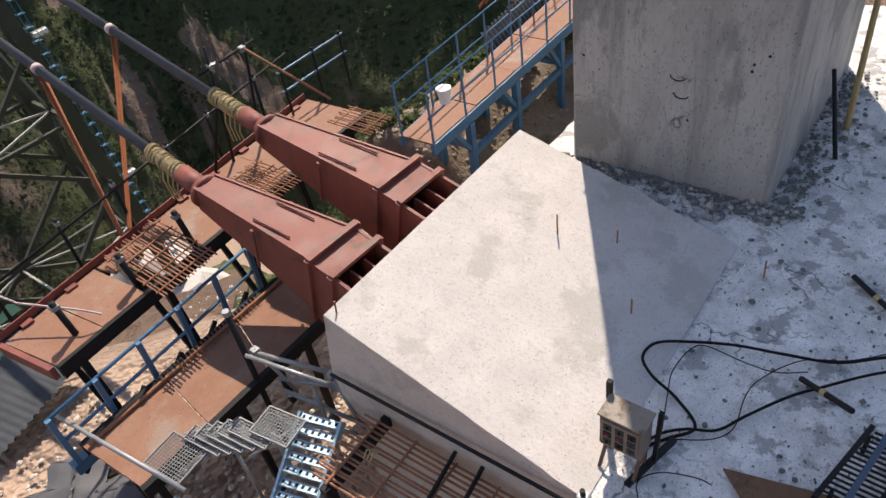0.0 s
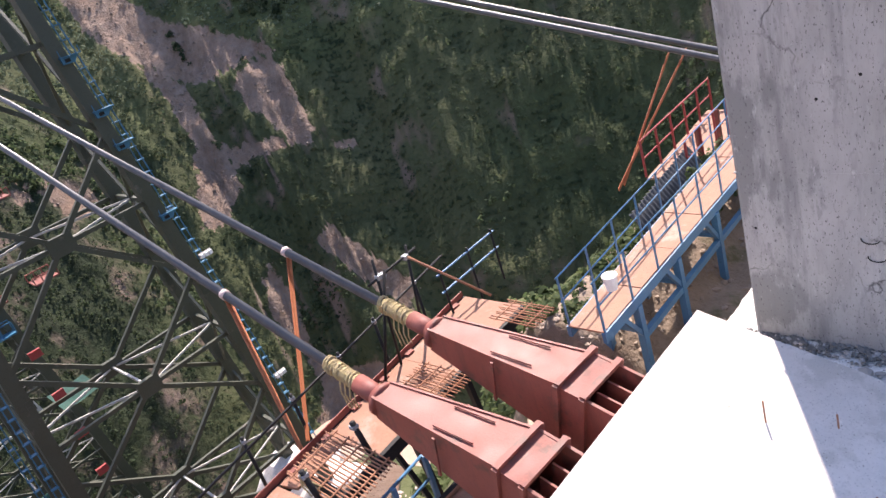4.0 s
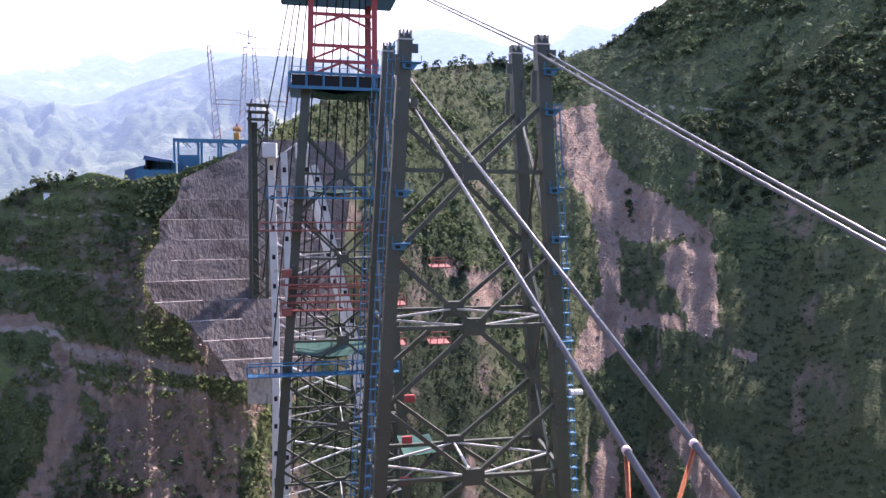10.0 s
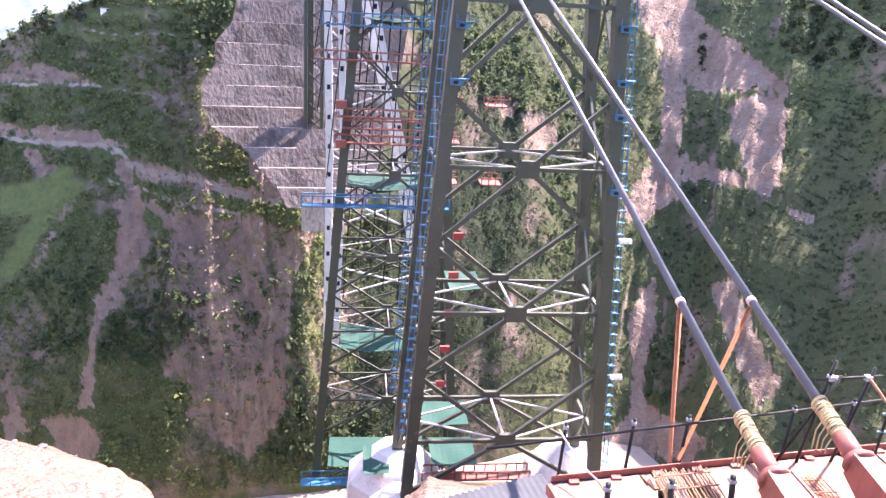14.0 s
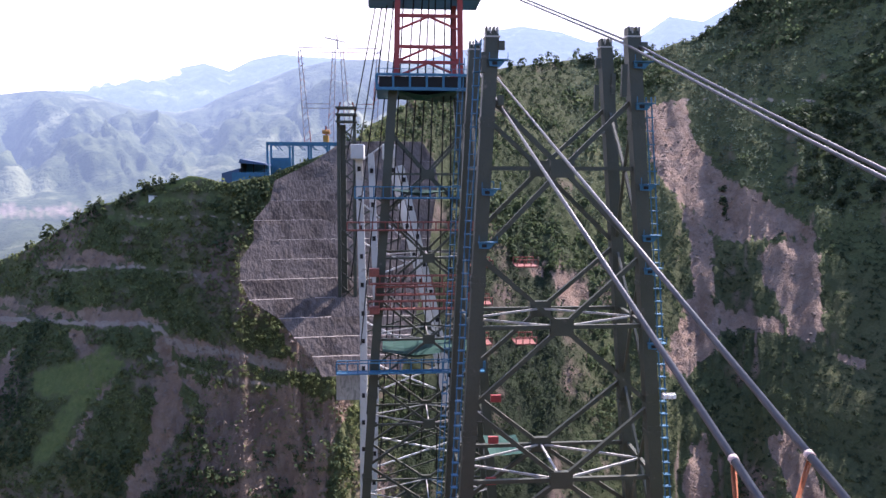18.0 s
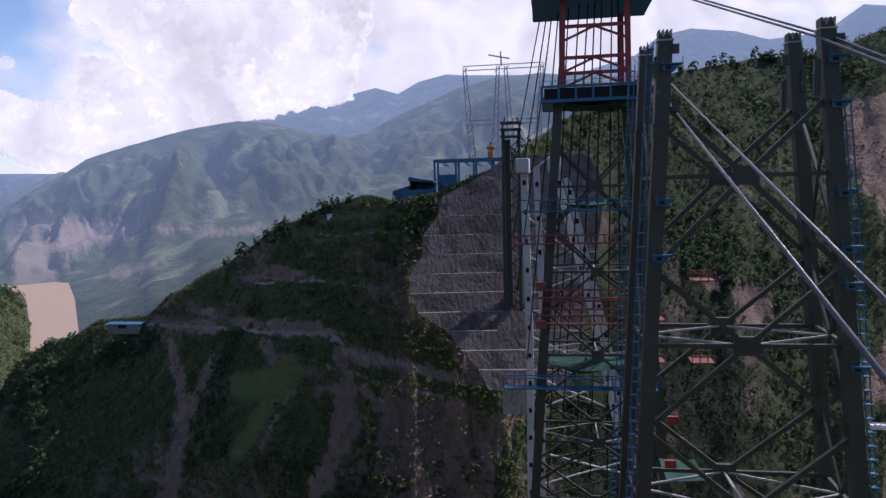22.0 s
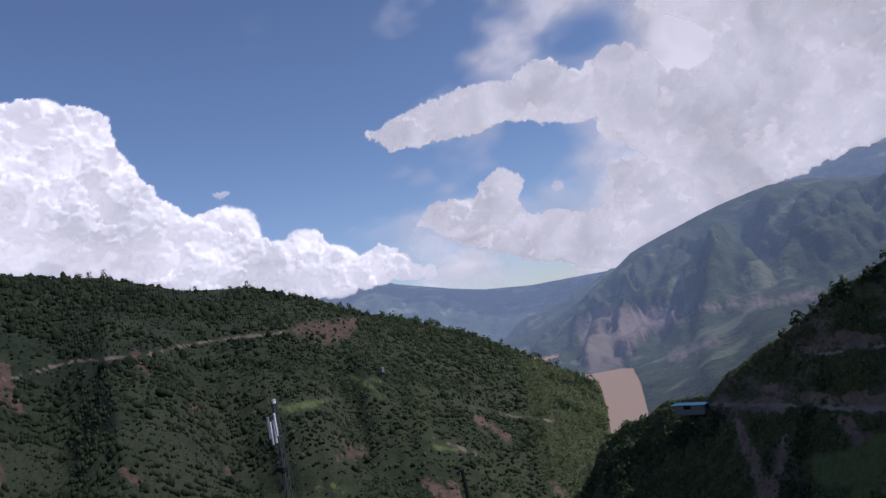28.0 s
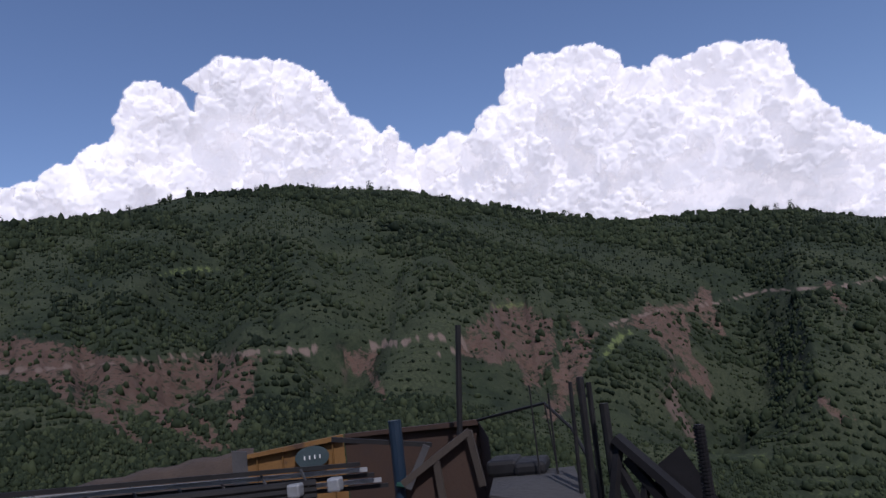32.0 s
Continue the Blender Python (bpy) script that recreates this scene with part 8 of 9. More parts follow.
def plant_hills():
    rng = np.random.RandomState(5)
    Rg = np.hypot(TX, TY)
    El = np.degrees(np.arctan2(TZ, Rg))
    seen = (TA > -139) & (TA < 80) & (TS >= 4.02) & (TS < 7.9) & (Rg > 120) & (TZ > RIVER_Z + 3)
    w = np.where(TS < 5, np.where(TA < -47.5, 1.7, np.where(TA < -4, 2.2, 2.0)), np.where(TA < -38, 2.9, np.where(TA < 12, 0.0, 0.5)))
    ii = np.flatnonzero(seen.ravel())
    pw = w.ravel()[ii]
    pick = rng.choice(ii, 230000, p=pw / pw.sum())
    A, E = TA.ravel()[pick], El.ravel()[pick]
    bare, road, lawn = surface_mask(A, E)
    patch = fbm(TX.ravel()[pick] / 45, TY.ravel()[pick] / 45 + TZ.ravel()[pick] / 60, 4, 40)
    cut = (A > -12.6) & (A < 4.6) & (E > -17) & (E < 1.2)
    left_cut = np.interp(E, [-17, -11.7, -9, -7, -1.4, 2], [-5.9, -8.5, -12, -11.6, -9.2, -3.9])
    cut &= A > left_cut
    clearing = fbm(TX.ravel()[pick] / 70 + 9, TY.ravel()[pick] / 70 + TZ.ravel()[pick] / 50, 5, 140)
    thin = (A < -38) & (rng.rand(len(A)) < np.clip(0.2 - 1.2 * clearing, 0, 0.42))
    tuft = ((A > -16) & (A < 0) & (rng.rand(len(A)) < 0.16) & (TS.ravel()[pick] < 5)) | ((A < -46) & (rng.rand(len(A)) < 0.22))
    ok = ((bare > 0.12 + 0.2 * rng.rand(len(A))) | tuft) & ~thin & (road > 0.1) & (lawn > 0.2 * rng.rand(len(A))) & ~cut & (patch > -0.8 + 0.25 * rng.rand(len(A))) & ~((A > -38.1) & (A < 12) & (TS.ravel()[pick] > 5.15))
    patch, open_ground = patch[ok][:135000], clearing[ok][:135000] < 0.02
    pick = pick[ok][:135000]
    pos = np.stack([TX.ravel()[pick], TY.ravel()[pick], TZ.ravel()[pick]], -1)
    d = np.hypot(pos[:, 0], pos[:, 1])
    pos[:, :2] *= (1 + rng.uniform(-0.004, 0.004, len(pos)))[:, None]
    rad = np.interp(d, [140, 260, 500, 900, 1200], [0.9, 1.3, 2.1, 3.6, 4.6]) * rng.uniform(0.55, 1.0, len(d)) * np.where(rng.rand(len(d)) < 0.12, 1.7, 1.0)
    pos[:, 2] -= 0.15 * rad
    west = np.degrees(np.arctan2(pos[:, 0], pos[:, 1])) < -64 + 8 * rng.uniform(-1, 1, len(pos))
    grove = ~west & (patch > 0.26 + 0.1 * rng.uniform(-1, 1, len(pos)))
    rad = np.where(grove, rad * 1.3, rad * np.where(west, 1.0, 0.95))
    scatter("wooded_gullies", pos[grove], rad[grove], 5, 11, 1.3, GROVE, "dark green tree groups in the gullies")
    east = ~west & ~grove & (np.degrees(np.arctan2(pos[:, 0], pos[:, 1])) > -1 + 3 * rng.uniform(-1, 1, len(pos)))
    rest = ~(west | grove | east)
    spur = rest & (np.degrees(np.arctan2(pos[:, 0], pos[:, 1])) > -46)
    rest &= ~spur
    scatter("spur_scrub", pos[spur], rad[spur], 7, 10, 1.0, SPUR_SCRUB, "scrub on the spur of the far bank, lightened as if sunlit")
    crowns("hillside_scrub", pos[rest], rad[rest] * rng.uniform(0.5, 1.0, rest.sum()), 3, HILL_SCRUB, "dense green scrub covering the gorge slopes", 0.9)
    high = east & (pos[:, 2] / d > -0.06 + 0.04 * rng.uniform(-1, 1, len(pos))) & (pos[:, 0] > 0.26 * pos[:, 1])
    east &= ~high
    scatter("gorge_forest", pos[east], rad[east] * 0.85, 6, 9, 1.1, FOREST, "dark green forest on the steep gorge wall, deepened for shade")
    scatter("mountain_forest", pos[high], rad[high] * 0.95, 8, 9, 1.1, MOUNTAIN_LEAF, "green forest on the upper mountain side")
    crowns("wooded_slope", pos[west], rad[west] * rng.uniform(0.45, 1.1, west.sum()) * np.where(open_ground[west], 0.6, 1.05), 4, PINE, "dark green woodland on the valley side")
    # blocks of rock lying on the landslides
    near = (TA > -37) & (TA < 42) & (TS >= 4.02) & (TS < 5.0) & (Rg > 120)
    ii = np.flatnonzero(near.ravel())
    pk = rng.choice(ii, 120000)
    bare_pk = surface_mask(TA.ravel()[pk], El.ravel()[pk])[0]
    pk = pk[bare_pk < 0.05][:6000]
    sv, sf = ico(1)
    c = np.stack([TX.ravel()[pk], TY.ravel()[pk], TZ.ravel()[pk]], -1) + rng.uniform(-1.2, 1.2, (len(pk), 3)) * (1, 1, 0)
    size = ((0.13 + 0.5 * rng.rand(len(pk)) ** 5) * np.interp(np.hypot(c[:, 0], c[:, 1]), [150, 350], [0.7, 1.2]))[:, None, None] * rng.uniform(0.6, 1.4, (len(pk), 1, 3))
    V = (sv[None] * rng.uniform(0.7, 1.3, (len(pk), len(sv), 1)) * size + c[:, None]).reshape(-1, 3)
    F = (sf[None] + (np.arange(len(pk)) * len(sv))[:, None, None]).reshape(-1, 3)
    me = bpy.data.meshes.new("landslide_blocks")
    me.from_pydata(V.tolist(), [], F.tolist())
    me.materials.append(SLIDE_ROCK)
    tagged(new("landslide_blocks", me), "broken pinkish rock strewn over the landslides", "rubble", kind="stuff")
    # bushes on the steep bank below the walkway
    ii = np.flatnonzero(((TS > 1.25) & (TS < 3.0) & (TA > 33) & (TA < 64) & (Rg > 17)).ravel())
    pick = rng.choice(ii, 3200)
    keep = fbm(TX.ravel()[pick] / 9, TY.ravel()[pick] / 9, 3, 71) > -0.22
    pick = pick[keep]
    pos = np.stack([TX.ravel()[pick], TY.ravel()[pick], TZ.ravel()[pick]], -1)
    d = np.hypot(pos[:, 0], pos[:, 1])
    rad = np.interp(d, [17, 60, 200], [0.3, 0.8, 1.3]) * rng.uniform(0.5, 1.2, len(d))
    scatter("bank_bushes", pos, rad, 12, 22, 1.0, SCRUB, "green bushes on the steep bank below the walkway")
    # weeds on the dirt beside the walkway
    wx, wy = rng.uniform(11, 19, 260), rng.uniform(7.4, 9.3, 260)
    scatter("walkway_weeds", np.stack([wx, wy, bank_z(wx, wy)], -1), rng.uniform(0.06, 0.24, 260), 13, 30, 1.3, SCRUB, "weeds and grass tufts beside the walkway")
    # taller trees along the crests and in dark groups
    crest = ((np.abs(TS - 5) < 0.02) & (TA > -34) & (TA < 30)) | ((np.abs(TS - 7) < 0.012) & (TA > -138) & (TA < -42)) | ((TS > 4.5) & (TS < 5) & (TA > 26) & (TA < 45))
    ii = np.flatnonzero(crest.ravel())
    pick = rng.choice(ii, 2200)
    X, Y, Z = TX.ravel()[pick], TY.ravel()[pick], TZ.ravel()[pick]
    keep = fbm(X / 30, Y / 30, 3, 61) > -0.05
    pos = np.stack([X, Y, Z], -1)[keep]
    d = np.hypot(pos[:, 0], pos[:, 1])
    rad = np.interp(d, [200, 500, 1100, 2500], [1.5, 2.8, 5.0, 7.0]) * rng.uniform(0.5, 1.15, len(d))
    scatter("ridge_trees", pos, rad, 9, 26, 1.6, PINE, "dark trees standing along the ridge lines")


plant_hills()


# ---- left terrace: masts, hut, fence, rubble ----
def bearing(a, e, r):
    """A place by bearing, height angle and distance."""
    return Vector((r * math.sin(radians(a)), r * math.cos(radians(a)), r * math.tan(radians(e))))


def lattice_mast(a, base_e, top_e, r, w, label):
    b, t = bearing(a, base_e, r), bearing(a, top_e, r)
    root = thing("telecom_mast", b, label, "mast", "telecom masts")
    foot = b - Vector((0, 0, 9))
    n = 26
    thick = 0.13 if w > 0.5 else 0.08
    for sx, sy in ((-1, -1), (1, -1), (0, 1)):
        p, q = foot + Vector((sx * w, sy * w, 0)), t + Vector((sx * w * 0.35, sy * w * 0.35, 0))
        for k0, k1, paint in ((0, 10 / n, DULL_ZINC), (10 / n, 15 / n, WHITE_PAINT), (15 / n, 1, DULL_ZINC)):
            part("mast_leg", Geo().beam(p.lerp(q, k0), p.lerp(q, k1), thick, thick), paint if w > 0.5 else DULL_ZINC, root)
    for i in range(n):
        p, q = foot.lerp(t, i / n), foot.lerp(t, (i + 1) / n)
        w0 = w * (1 - 0.65 * i / n)
        paint = WHITE_PAINT if w > 0.5 and 10 <= i < 15 else DULL_ZINC
        part("lacing", Geo().beam(p + Vector((-w0, -w0, 0)), q + Vector((w0, -w0, 0)), thick * 0.6, thick * 0.6), paint, root)
        part("lacing", Geo().beam(p + Vector((w0, -w0, 0)), q + Vector((0, w0, 0)), thick * 0.6, thick * 0.6), paint, root)
    if w > 0.5:
        for i, (dx, h) in enumerate(((-0.9, 2.6), (-0.4, 3.2), (0.5, 3.0), (1.0, 2.2))):
            part("antenna_panel", Geo().box(t.x + dx - 0.16, t.x + dx + 0.16, t.y - 0.8, t.y - 0.6, t.z - h - 1.4, t.z - h + 1.2, 0.04), WHITE_PAINT, root, "white antenna panel")
        part("radio_unit", Geo().box(t.x - 0.9, t.x + 0.9, t.y - 0.7, t.y - 0.2, t.z - 7.8, t.z - 7.2, 0.05), BLACK, root)
        part("beacon", Geo().tube([t, t + Vector((0, 0, 0.5))], 0.22, 10), WHITE_PAINT, root)
    return root


lattice_mast(-65.6, -17.6, -3.5, 86, 0.6, "slim dark lattice telecom mast with a white section and panel antennas")
lattice_mast(-62.4, -16.6, -11.0, 110, 0.2, "small thin lattice mast in the trees")


def cabin(a, e, r, w, d, h, roof, wall, label):
    p = bearing(a, e, r)
    root = thing("site_cabin", p, label, "cabin", "site cabins")
    part("cabin_wall", Geo().box(p.x - w / 2, p.x + w / 2, p.y - d / 2, p.y + d / 2, p.z - 3.0, p.z + h), wall, root)
    part("cabin_roof", Geo().hexa([(p.x - w * 0.58, p.y - d * 0.6, p.z + h), (p.x + w * 0.58, p.y - d * 0.6, p.z + h), (p.x + w * 0.58, p.y + d * 0.6, p.z + h), (p.x - w * 0.58, p.y + d * 0.6, p.z + h),
                                   (p.x - w * 0.5, p.y - 0.1, p.z + h * 1.35), (p.x + w * 0.5, p.y - 0.1, p.z + h * 1.35), (p.x + w * 0.5, p.y + 0.1, p.z + h * 1.35), (p.x - w * 0.5, p.y + 0.1, p.z + h * 1.35)]), roof, root)
    part("cabin_door", Geo().box(p.x - w * 0.15, p.x + w * 0.1, p.y - d / 2 - 0.05, p.y - d / 2, p.z - 0.5, p.z + h * 0.8), BLACK, root)


ROOF_BLUE = mat("weathered blue roof sheet", (0.10, 0.15, 0.25), (0.15, 0.21, 0.31), 1.0, 0.5)
BRICK_RED = mat("dull red brick", (0.26, 0.10, 0.07), (0.32, 0.14, 0.10), 3.0, 0.85)
cabin(-64.1, -17.6, 95, 3.2, 2.4, 1.4, ROOF_BLUE, GALV_SHEET, "white site cabin under a blue roof")
cabin(-67.8, -17.4, 70, 1.5, 1.4, 0.6, ROOF_BLUE, GALV_SHEET, "grey site cabin under a blue roof")
cabin(-48.5, -20.6, 41, 0.95, 0.8, 0.75, GALV_SHEET, BRICK_RED, "small red brick hut on the rubble edge")
cabin(-33.7, -9.75, 344, 15.0, 5.0, 1.5, TOWER_BLUE, GALV_SHEET, "long shed with a bright blue roof on the spur")
for a, e, r in ((-100.6, 2.6, 800), (-101.4, 2.5, 800), (-118.6, 2.8, 800), (-60.6, -1.0, 800), (-56.9, -2.6, 700)):
    cabin(a, e, r, 4.0, 3.0, 1.6, GALV_SHEET, GALV_SHEET, "small white house among the terraces")

for a, e in ((-17.6, -2.0), (-16.7, -2.0), (-15.7, -1.9), (-14.9, -1.8)):
    cabin(a, e - 0.25, 262, 5.5, 3.0, 1.0, GALV_SHEET, WHITE_PAINT, "low white house on the terraced crest")

pole_base = bearing(-51.9, -20.2, 38)
post = thing("timber_pole", pole_base, "tall dark leaning pole on the rubble edge", "pole")
part("shaft", Geo().tube([pole_base - Vector((0, 0, 1)), bearing(-52.1, -11.4, 38)], 0.13, 8, 0.10), BLACK, post)
f0, f1 = bearing(-60.5, -19.9, 34), bearing(-52.2, -19.2, 37)
for k in range(4):
    o = Vector((0.3 * k, -0.55 * k, -0.16 * k))
    corrugated("corrugated_sheet", f0 + o + Vector((1.2 * k, 0, -0.3)), f1 + o + Vector((0, 0, -0.3)), 0.32, 22, "grey corrugated sheets laid as a low fence on the rubble", DULL_ZINC, lean=0.1)
wire = thing("wire_fence", bearing(-56, -17.8, 52), "thin post and wire fence along the terrace", "fence")
for k in range(9):
    p = bearing(-61.5 + 1.2 * k, -19.0 + 0.06 * k, 50)
    part("fence_post", Geo().beam(p - Vector((0, 0, 1)), p + Vector((0, 0, 1.2)), 0.08, 0.08), BLACK, wire)


def terrace_el(a, d):
    """Height angle of the earth terrace at a bearing and distance."""
    crest = float(curve(a, (-80, -13.5), (-70.4, -15.7), (-66.1, -17.5), (-63.5, -17.2), (-61.1, -17.0), (-55.4, -17.9), (-52.1, -19.1), (-46.8, -20.7), (-42.3, -22.3), (-38, -24.5)))
    return crest - 0.05 - 0.3 * (44 - d) - (1.2 * max(d - 44, 0))


def terrace():
    g = Geo()
    bearings, dists = np.arange(-80, -38.9, 0.5), (48.5, 46.5, 45, 44, 43, 42, 41, 40, 39, 38, 37, 36, 35, 34, 33, 32, 31, 30, 28, 26)
    for a in bearings:
        for d in dists:
            p = bearing(a, terrace_el(a, d), d)
            lump = 0.5 * float(fbm(np.array([p.x / 3.2]), np.array([p.y / 3.2]), 4, 66)[0])
            g.v.append((p.x, p.y, p.z + lump))
    m = len(dists)
    for i in range(len(bearings) - 1):
        for j in range(m - 1):
            g.f.append((m * i + j, m * i + j + 1, m * (i + 1) + j + 1, m * (i + 1) + j))
    solid("earth_terrace", g, mat("trodden terrace earth", (0.050, 0.040, 0.033), (0.092, 0.077, 0.065), 0.5, 0.95, bump=0.9, fine=4, c=(0.13, 0.115, 0.10), cscale=0.35, cut=0.56), "trodden brown earth terrace strewn with stones", "earth bank", smooth=True)


terrace()


def near_rubble(r):
    if r.random() < 0.8:
        a, d = r.uniform(-76, -40), 26 + 19 * r.random() ** 0.6
        p = bearing(a, terrace_el(a, d), d)
        return p.x, p.y, p.z + 0.5 * float(fbm(np.array([p.x / 3.2]), np.array([p.y / 3.2]), 4, 66)[0])
    a, d = r.uniform(-31, -17), r.uniform(26, 45)
    k = int(np.argmin(np.abs(AZ - a)))
    col = np.hypot(TX[:, k], TY[:, k])
    return d * math.sin(radians(a)), d * math.cos(radians(a)), float(np.interp(d, col[:40], TZ[:40, k]))


DIRT_STONE = mat("brown earth boulder", (0.085, 0.073, 0.065), (0.18, 0.155, 0.14), 1.0, 0.95, bump=0.5, fine=6)
chips("terrace_rubble", 1600, 14, near_rubble, lambda r: r.uniform(0.04, 0.3) * r.random() ** 2, DIRT_STONE, "brown boulders and earth on the terrace edge")


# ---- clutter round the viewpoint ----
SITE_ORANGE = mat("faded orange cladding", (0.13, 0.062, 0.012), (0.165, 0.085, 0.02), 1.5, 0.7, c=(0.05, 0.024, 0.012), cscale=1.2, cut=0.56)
# plywood, steel, batten and block colours are darkened, shade put into them
BROWN_PLY = mat("brown plywood darkened for shade", (0.028, 0.014, 0.009), (0.042, 0.022, 0.013), 2.5, 0.8, c=(0.018, 0.012, 0.008), cscale=1.8, cut=0.6)
DULL_STEEL = mat("dull steel darkened for shade", (0.033, 0.033, 0.0348), (0.06, 0.06, 0.063), 3.0, 0.6)
OLD_WOOD = mat("old batten darkened for shade", (0.033, 0.0252, 0.0198), (0.051, 0.0408, 0.0318), 4.0, 0.85, streak=0.3)
OLD_BLOCK = mat("block concrete darkened for shade", (0.027, 0.027, 0.0276), (0.045, 0.0444, 0.0438), 1.5, 0.9, bump=0.5, fine=10)
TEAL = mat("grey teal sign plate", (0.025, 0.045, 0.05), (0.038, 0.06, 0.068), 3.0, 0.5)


def quad_panel(name, a0, e0, a1, e1, drop0, drop1, r0, r1, material, root, t=0.06, label=""):
    """An upright panel: top edge between two bearings, dropping by given metres."""
    p, q = bearing(a0, e0, r0), bearing(a1, e1, r1)
    n = Vector((p.x + q.x, p.y + q.y, 0)).normalized() * t
    z = Vector((0, 0, 1))
    return part(name, Geo().hexa([p - z * drop0, q - z * drop1, q - z * drop1 + n, p - z * drop0 + n, p, q, q + n, p + n]), material, root, label)


def site_container():
    root = thing("site_container", bearing(-113, -8, 12) - Vector((0, 0, 2)), "faded orange container with a dark oval mark", "container")
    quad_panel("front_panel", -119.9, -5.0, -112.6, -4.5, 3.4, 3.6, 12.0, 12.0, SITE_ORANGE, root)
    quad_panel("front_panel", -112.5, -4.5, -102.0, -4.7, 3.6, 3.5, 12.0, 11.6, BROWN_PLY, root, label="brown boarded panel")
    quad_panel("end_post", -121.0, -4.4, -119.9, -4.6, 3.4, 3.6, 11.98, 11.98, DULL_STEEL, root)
    for i in range(4):
        a = -119.2 + 1.9 * i
        p = bearing(a, -4.9 + 0.07 * (a + 119.9), 11.95)
        part("rib", Geo().beam(p, p - Vector((0, 0, 3)), 0.025, 0.02), SITE_ORANGE, root)
    c = bearing(-115.1, -5.7, 11.85)
    side = Vector((c.y, -c.x, 0)).normalized()
    n = Vector((c.x, c.y, 0)).normalized()
    ring = [c + side * (0.27 * math.cos(t)) + Vector((0, 0, 0.17 * math.sin(t))) for t in np.linspace(0, 2 * math.pi, 25)[:-1]]
    plate = part("oval_mark", Geo().poly([p for p in ring] + [p + n * 0.05 for p in ring], [tuple(range(23, -1, -1)), tuple(range(24, 48))] + [(i, (i + 1) % 24, 24 + (i + 1) % 24, 24 + i) for i in range(24)]), TEAL, root, "dark oval plate")
    for i in range(4):
        p = c - n * 0.012 + side * (-0.12 + 0.08 * i)
        part("mark_bar", Geo().beam(p - Vector((0, 0, 0.03)), p + Vector((0, 0, 0.03)), 0.03, 0.01), WHITE_PAINT, plate)
    quad_panel("top_rail", -119.9, -4.85, -112.6, -4.35, 0.06, 0.08, 11.9, 11.9, SITE_ORANGE, root, 0.12)
    quad_panel("top_rail", -112.5, -4.35, -102.0, -4.55, 0.06, 0.08, 11.9, 11.5, BROWN_PLY, root, 0.12)
    quad_panel("gable", -102.0, -4.6, -101.3, -6.0, 3.4, 3.0, 11.6, 10.4, BROWN_PLY, root)


site_container()


DARK_BLUE = mat("dark blue post paint", (0.006, 0.018, 0.036), (0.009, 0.024, 0.045), 2.0, 0.5)


def plank_stack():
    root = thing("formwork_panel", bearing(-104, -8, 9) - Vector((0, 0, 2)), "brown formwork panel leaning with pale edge battens", "formwork")
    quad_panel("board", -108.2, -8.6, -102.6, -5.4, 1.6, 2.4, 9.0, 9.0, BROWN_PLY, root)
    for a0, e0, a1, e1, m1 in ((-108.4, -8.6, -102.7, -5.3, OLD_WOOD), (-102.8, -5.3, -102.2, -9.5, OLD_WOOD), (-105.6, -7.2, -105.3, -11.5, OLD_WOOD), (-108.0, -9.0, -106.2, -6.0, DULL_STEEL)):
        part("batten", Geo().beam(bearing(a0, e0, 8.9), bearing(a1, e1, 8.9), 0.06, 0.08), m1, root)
    part("blue_post", Geo().tube([bearing(-108.6, -14, 9.6), bearing(-108.5, -3.8, 9.6)], 0.085, 12), DARK_BLUE, root, "blue steel post")
    part("black_arm", Geo().beam(bearing(-113.5, -4.6, 9.7), bearing(-105.8, -6.0, 9.7), 0.07, 0.06), BLACK, root)
    part("green_sling", Geo().tube([bearing(-108.8, -8.6, 9.5), bearing(-107.6, -8.9, 9.4), bearing(-107.2, -9.6, 9.45)], 0.035, 6), GREEN_NET, root)


plank_stack()


def bar_bundle():
    root = thing("steel_bundle", bearing(-122, -7.6, 8) - Vector((0, 0, 1)), "bundle of pale steel sections and dark tubes", "steel stock")
    for i in range(5):
        part("section", Geo().beam(bearing(-139.5, -4.5 - 0.4 * i, 8 + 0.12 * i), bearing(-111.5 + 0.5 * i, -6.7 - 0.45 * i, 8.2 + 0.08 * i), 0.035, 0.045), GALV if i in (1, 3) else BLACK, root)
    for i in range(5):
        part("dark_tube", Geo().tube([bearing(-138, -6.0 - 0.5 * i, 7.8), bearing(-115, -7.6 - 0.45 * i, 8.0)], 0.045, 8), BLACK, root)
    for i in range(7):
        a = -134 + 3.0 * i
        part("rung", Geo().beam(bearing(a, -5.0 - 0.24 * i, 8.0), bearing(a + 0.5, -6.3 - 0.25 * i, 7.95), 0.02, 0.02), DULL_STEEL, root)
    for a in (-116.5, -113.5):
        part("end_clamp", Geo().box(*[v for k in range(3) for v in (bearing(a, -7.9, 7.9)[k] - 0.07, bearing(a, -7.9, 7.9)[k] + 0.07)], 0.02), GALV, root, "pale end clamp")


bar_bundle()
berm = Geo()
for k in range(25):
    a = -141 + 0.9 * k
    e = -5.6 + 1.2 * k / 24 + 0.12 * math.sin(k * 1.7)
    for de, rr in ((0.0, 13.0), (-0.4, 12.6), (-4.5, 11.6), (-4.5, 14.5), (-0.5, 14.0)):
        berm.v.append(tuple(bearing(a, e + de, rr)))
for k in range(24):
    for q in range(5):
        berm.f.append((5 * k + q, 5 * k + (q + 1) % 5, 5 * k + 5 + (q + 1) % 5, 5 * k + 5 + q))
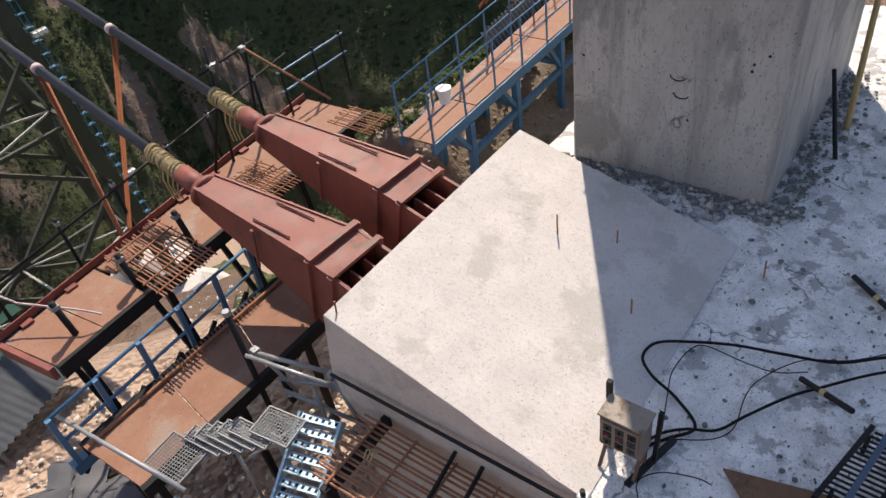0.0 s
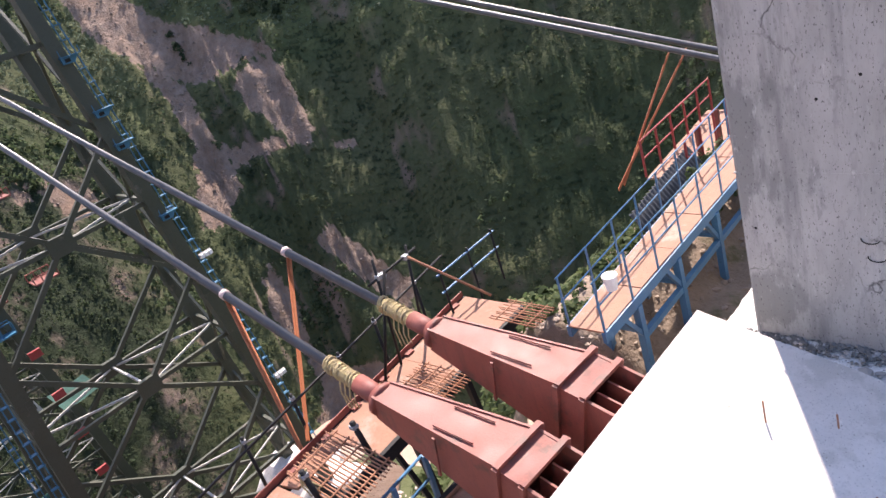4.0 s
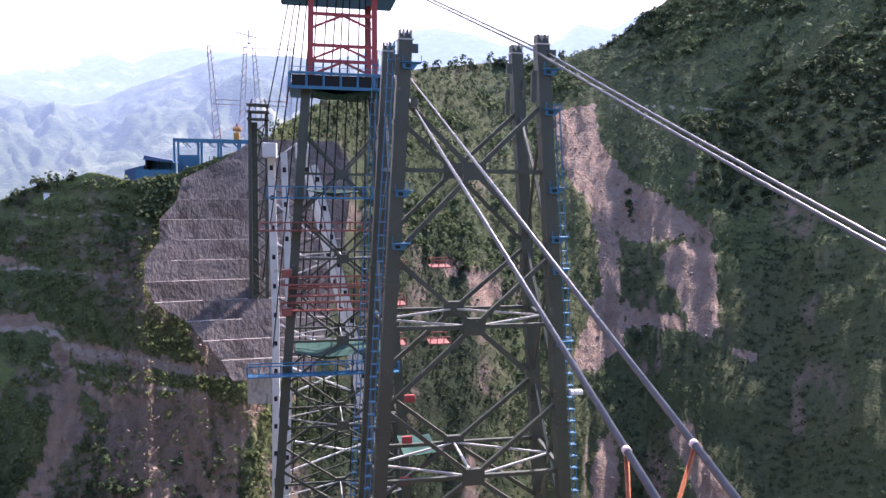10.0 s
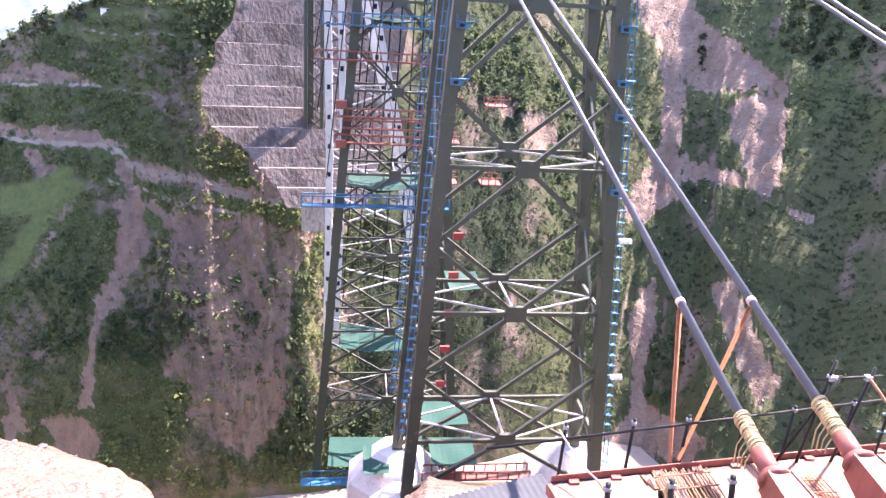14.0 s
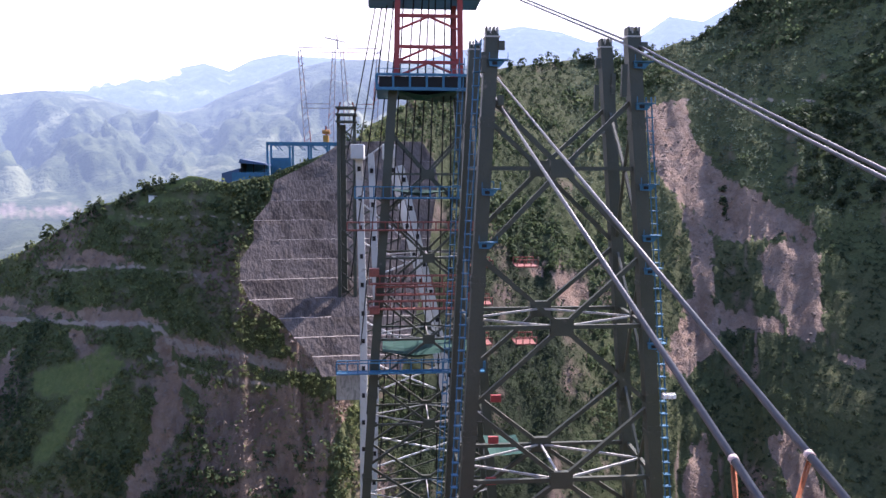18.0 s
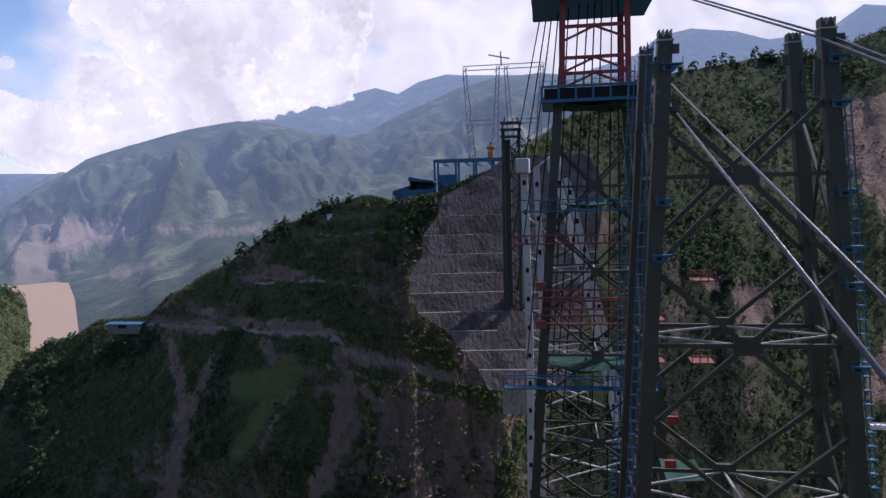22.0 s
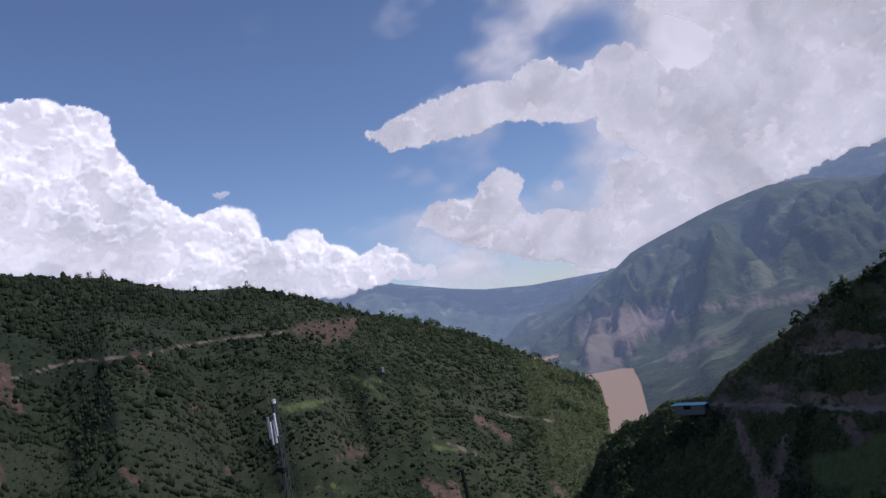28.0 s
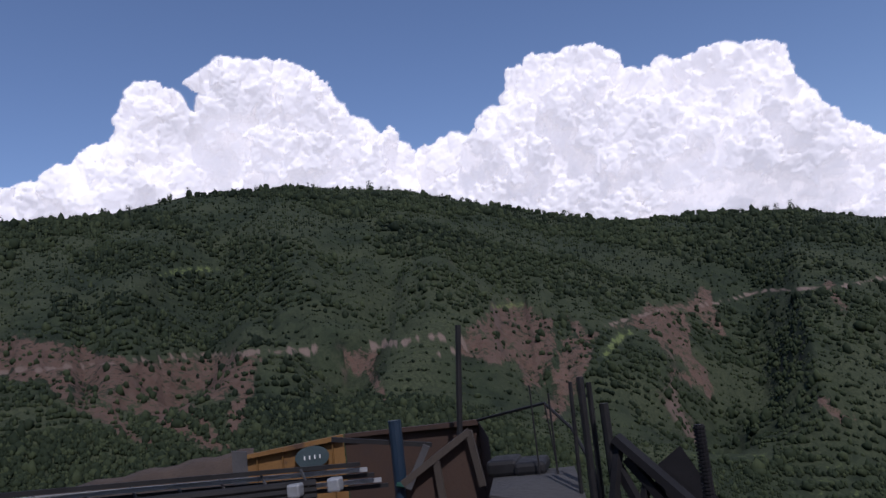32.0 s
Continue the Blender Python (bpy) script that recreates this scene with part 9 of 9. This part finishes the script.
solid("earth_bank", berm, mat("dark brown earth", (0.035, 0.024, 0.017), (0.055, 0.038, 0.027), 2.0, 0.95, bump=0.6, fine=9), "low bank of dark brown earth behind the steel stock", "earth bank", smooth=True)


def block_and_bars():
    root = thing("concrete_block", bearing(-98, -11, 8) - Vector((0, 0, 1)), "rough grey concrete block top", "concrete block")
    g = Geo()
    p = [bearing(a, e, r) for a, e, r in ((-101.8, -10.2, 7.6), (-94.3, -11.8, 7.4), (-95.0, -8.8, 9.6), (-101.2, -8.7, 9.8))]
    g.hexa([v - Vector((0, 0, 1.6)) for v in p] + p)
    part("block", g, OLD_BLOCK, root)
    part("dark_lump", Geo().box(*[v for k, h in ((0, 0.28), (1, 0.2), (2, 0.1)) for v in (bearing(-100.3, -8.2, 9.5)[k] - h, bearing(-100.3, -8.2, 9.5)[k] + h)], 0.05), BLACK, root, "dark sack lump")
    part("dark_lump", Geo().box(*[v for k, h in ((0, 0.3), (1, 0.2), (2, 0.08)) for v in (bearing(-98.2, -8.4, 9.4)[k] - h, bearing(-98.2, -8.4, 9.4)[k] + h)], 0.05), BLACK, root)


block_and_bars()
for a0, e0, a1, e1, r, w in ((-104.4, -5.2, -102.6, 3.0, 11, 0.045), (-95.3, -11, -94.4, -2.5, 8, 0.022), (-94.2, -11, -93.6, -2.2, 8, 0.04), (-93.6, -11, -93.0, -2.7, 8.2, 0.03), (-92.4, -12, -92.1, -4.4, 8, 0.05),
                             (-96.6, -10, -96.2, -3.2, 9, 0.012), (-97.9, -9.5, -97.6, -2.4, 9, 0.010), (-95.6, -10.5, -96.6, -4.0, 9, 0.008)):
    root = thing("rebar_post", bearing(a0, e0, r) - Vector((0, 0, 1.5)), "dark upright bar standing in the site clutter", "bar", "upright bars")
    part("bar", Geo().tube([bearing(a0, e0, r) - Vector((0, 0, 1.6)), bearing(a1, e1, r)], w, 8), BLACK, root)
sagging = thing("sagging_wire", bearing(-98, -5, 9), "black wire sagging over the clutter", "wire")
part("strand", Geo().tube([bearing(-102, -4.6, 11), bearing(-99, -4.2, 10), bearing(-96.6, -3.9, 9.4), bearing(-94.8, -6.0, 8.8), bearing(-93.6, -9.0, 8.4), bearing(-93.4, -12, 8.2)], 0.02, 6), BLACK, sagging)


def ribbed_bar():
    a, b = bearing(-85.7, -13.5, 5.5), bearing(-85.5, -6.6, 5.5)
    root = thing("ribbed_bar", a - Vector((0, 0, 1)), "thick ribbed threaded bar standing upright", "bar")
    part("bar", Geo().tube([a - Vector((0, 0, 1)), b], 0.034, 10), HOSE, root)
    for i in range(26):
        p = a.lerp(b, i / 26)
        part("rib", Geo().tube([p, p + Vector((0, 0, 0.014))], 0.042, 10), HOSE, root)


ribbed_bar()


def dark_scrap():
    root = thing("scrap_frame", bearing(-88, -11, 8) - Vector((0, 0, 1)), "black tilted scrap steel frame", "scrap steel")
    for a0, e0, a1, e1, w in ((-91.6, -7.0, -85.5, -13.5, 0.22), (-91.0, -8.6, -87.6, -13.5, 0.1), (-92.0, -8.5, -90.0, -13.5, 0.09), (-91.4, -7.4, -92.6, -12, 0.07), (-89.6, -9.6, -90.8, -13.5, 0.06), (-89.0, -10.4, -88.6, -13.5, 0.06)):
        part("strip", Geo().beam(bearing(a0, e0, 8), bearing(a1, e1, 7.8), w, 0.08, (0, 0, 1)), HOSE, root)
    g = Geo().poly([bearing(a, e, 8.3) for a, e in ((-88.8, -9.2), (-87.0, -8.0), (-86.2, -9.6), (-84.0, -13.5), (-88.6, -13.5))] + [bearing(a, e, 8.6) for a, e in ((-88.8, -9.2), (-87.0, -8.0), (-86.2, -9.6), (-84.0, -13.5), (-88.6, -13.5))],
                   [(4, 3, 2, 1, 0), (5, 6, 7, 8, 9)] + [(i, (i + 1) % 5, 5 + (i + 1) % 5, 5 + i) for i in range(5)])
    part("tarp_lump", g, HOSE, root, "black tarpaulin lump")


dark_scrap()


# ---- dirt at the pier's foot ----
def pier_foot(r):
    if r.random() < 0.55:
        return 11.45 - abs(r.gauss(0, 0.22)), r.uniform(1.3, 5.0), FLOOR_Z + 0.03
    return r.uniform(11.2, 16.0), 1.63 - abs(r.gauss(0, 0.3)), FLOOR_Z + 0.03


DAMP_GRIT = mat("damp grey grit", (0.10, 0.098, 0.092), (0.20, 0.195, 0.185), 3.0, 0.95, bump=0.4, fine=20)
chips("pier_foot_grit", 1500, 41, pier_foot, lambda r: 0.008 + 0.05 * r.random() ** 3, DAMP_GRIT, "dark grit and crumbs of concrete along the foot of the pier")
chips("slab_crumbs", 700, 42, lambda r: (r.uniform(6.2, 17.5), r.uniform(-3.5, 1.6), FLOOR_Z + 0.02), lambda r: 0.006 + 0.035 * r.random() ** 3, DAMP_GRIT, "small crumbs of concrete strewn over the slab")
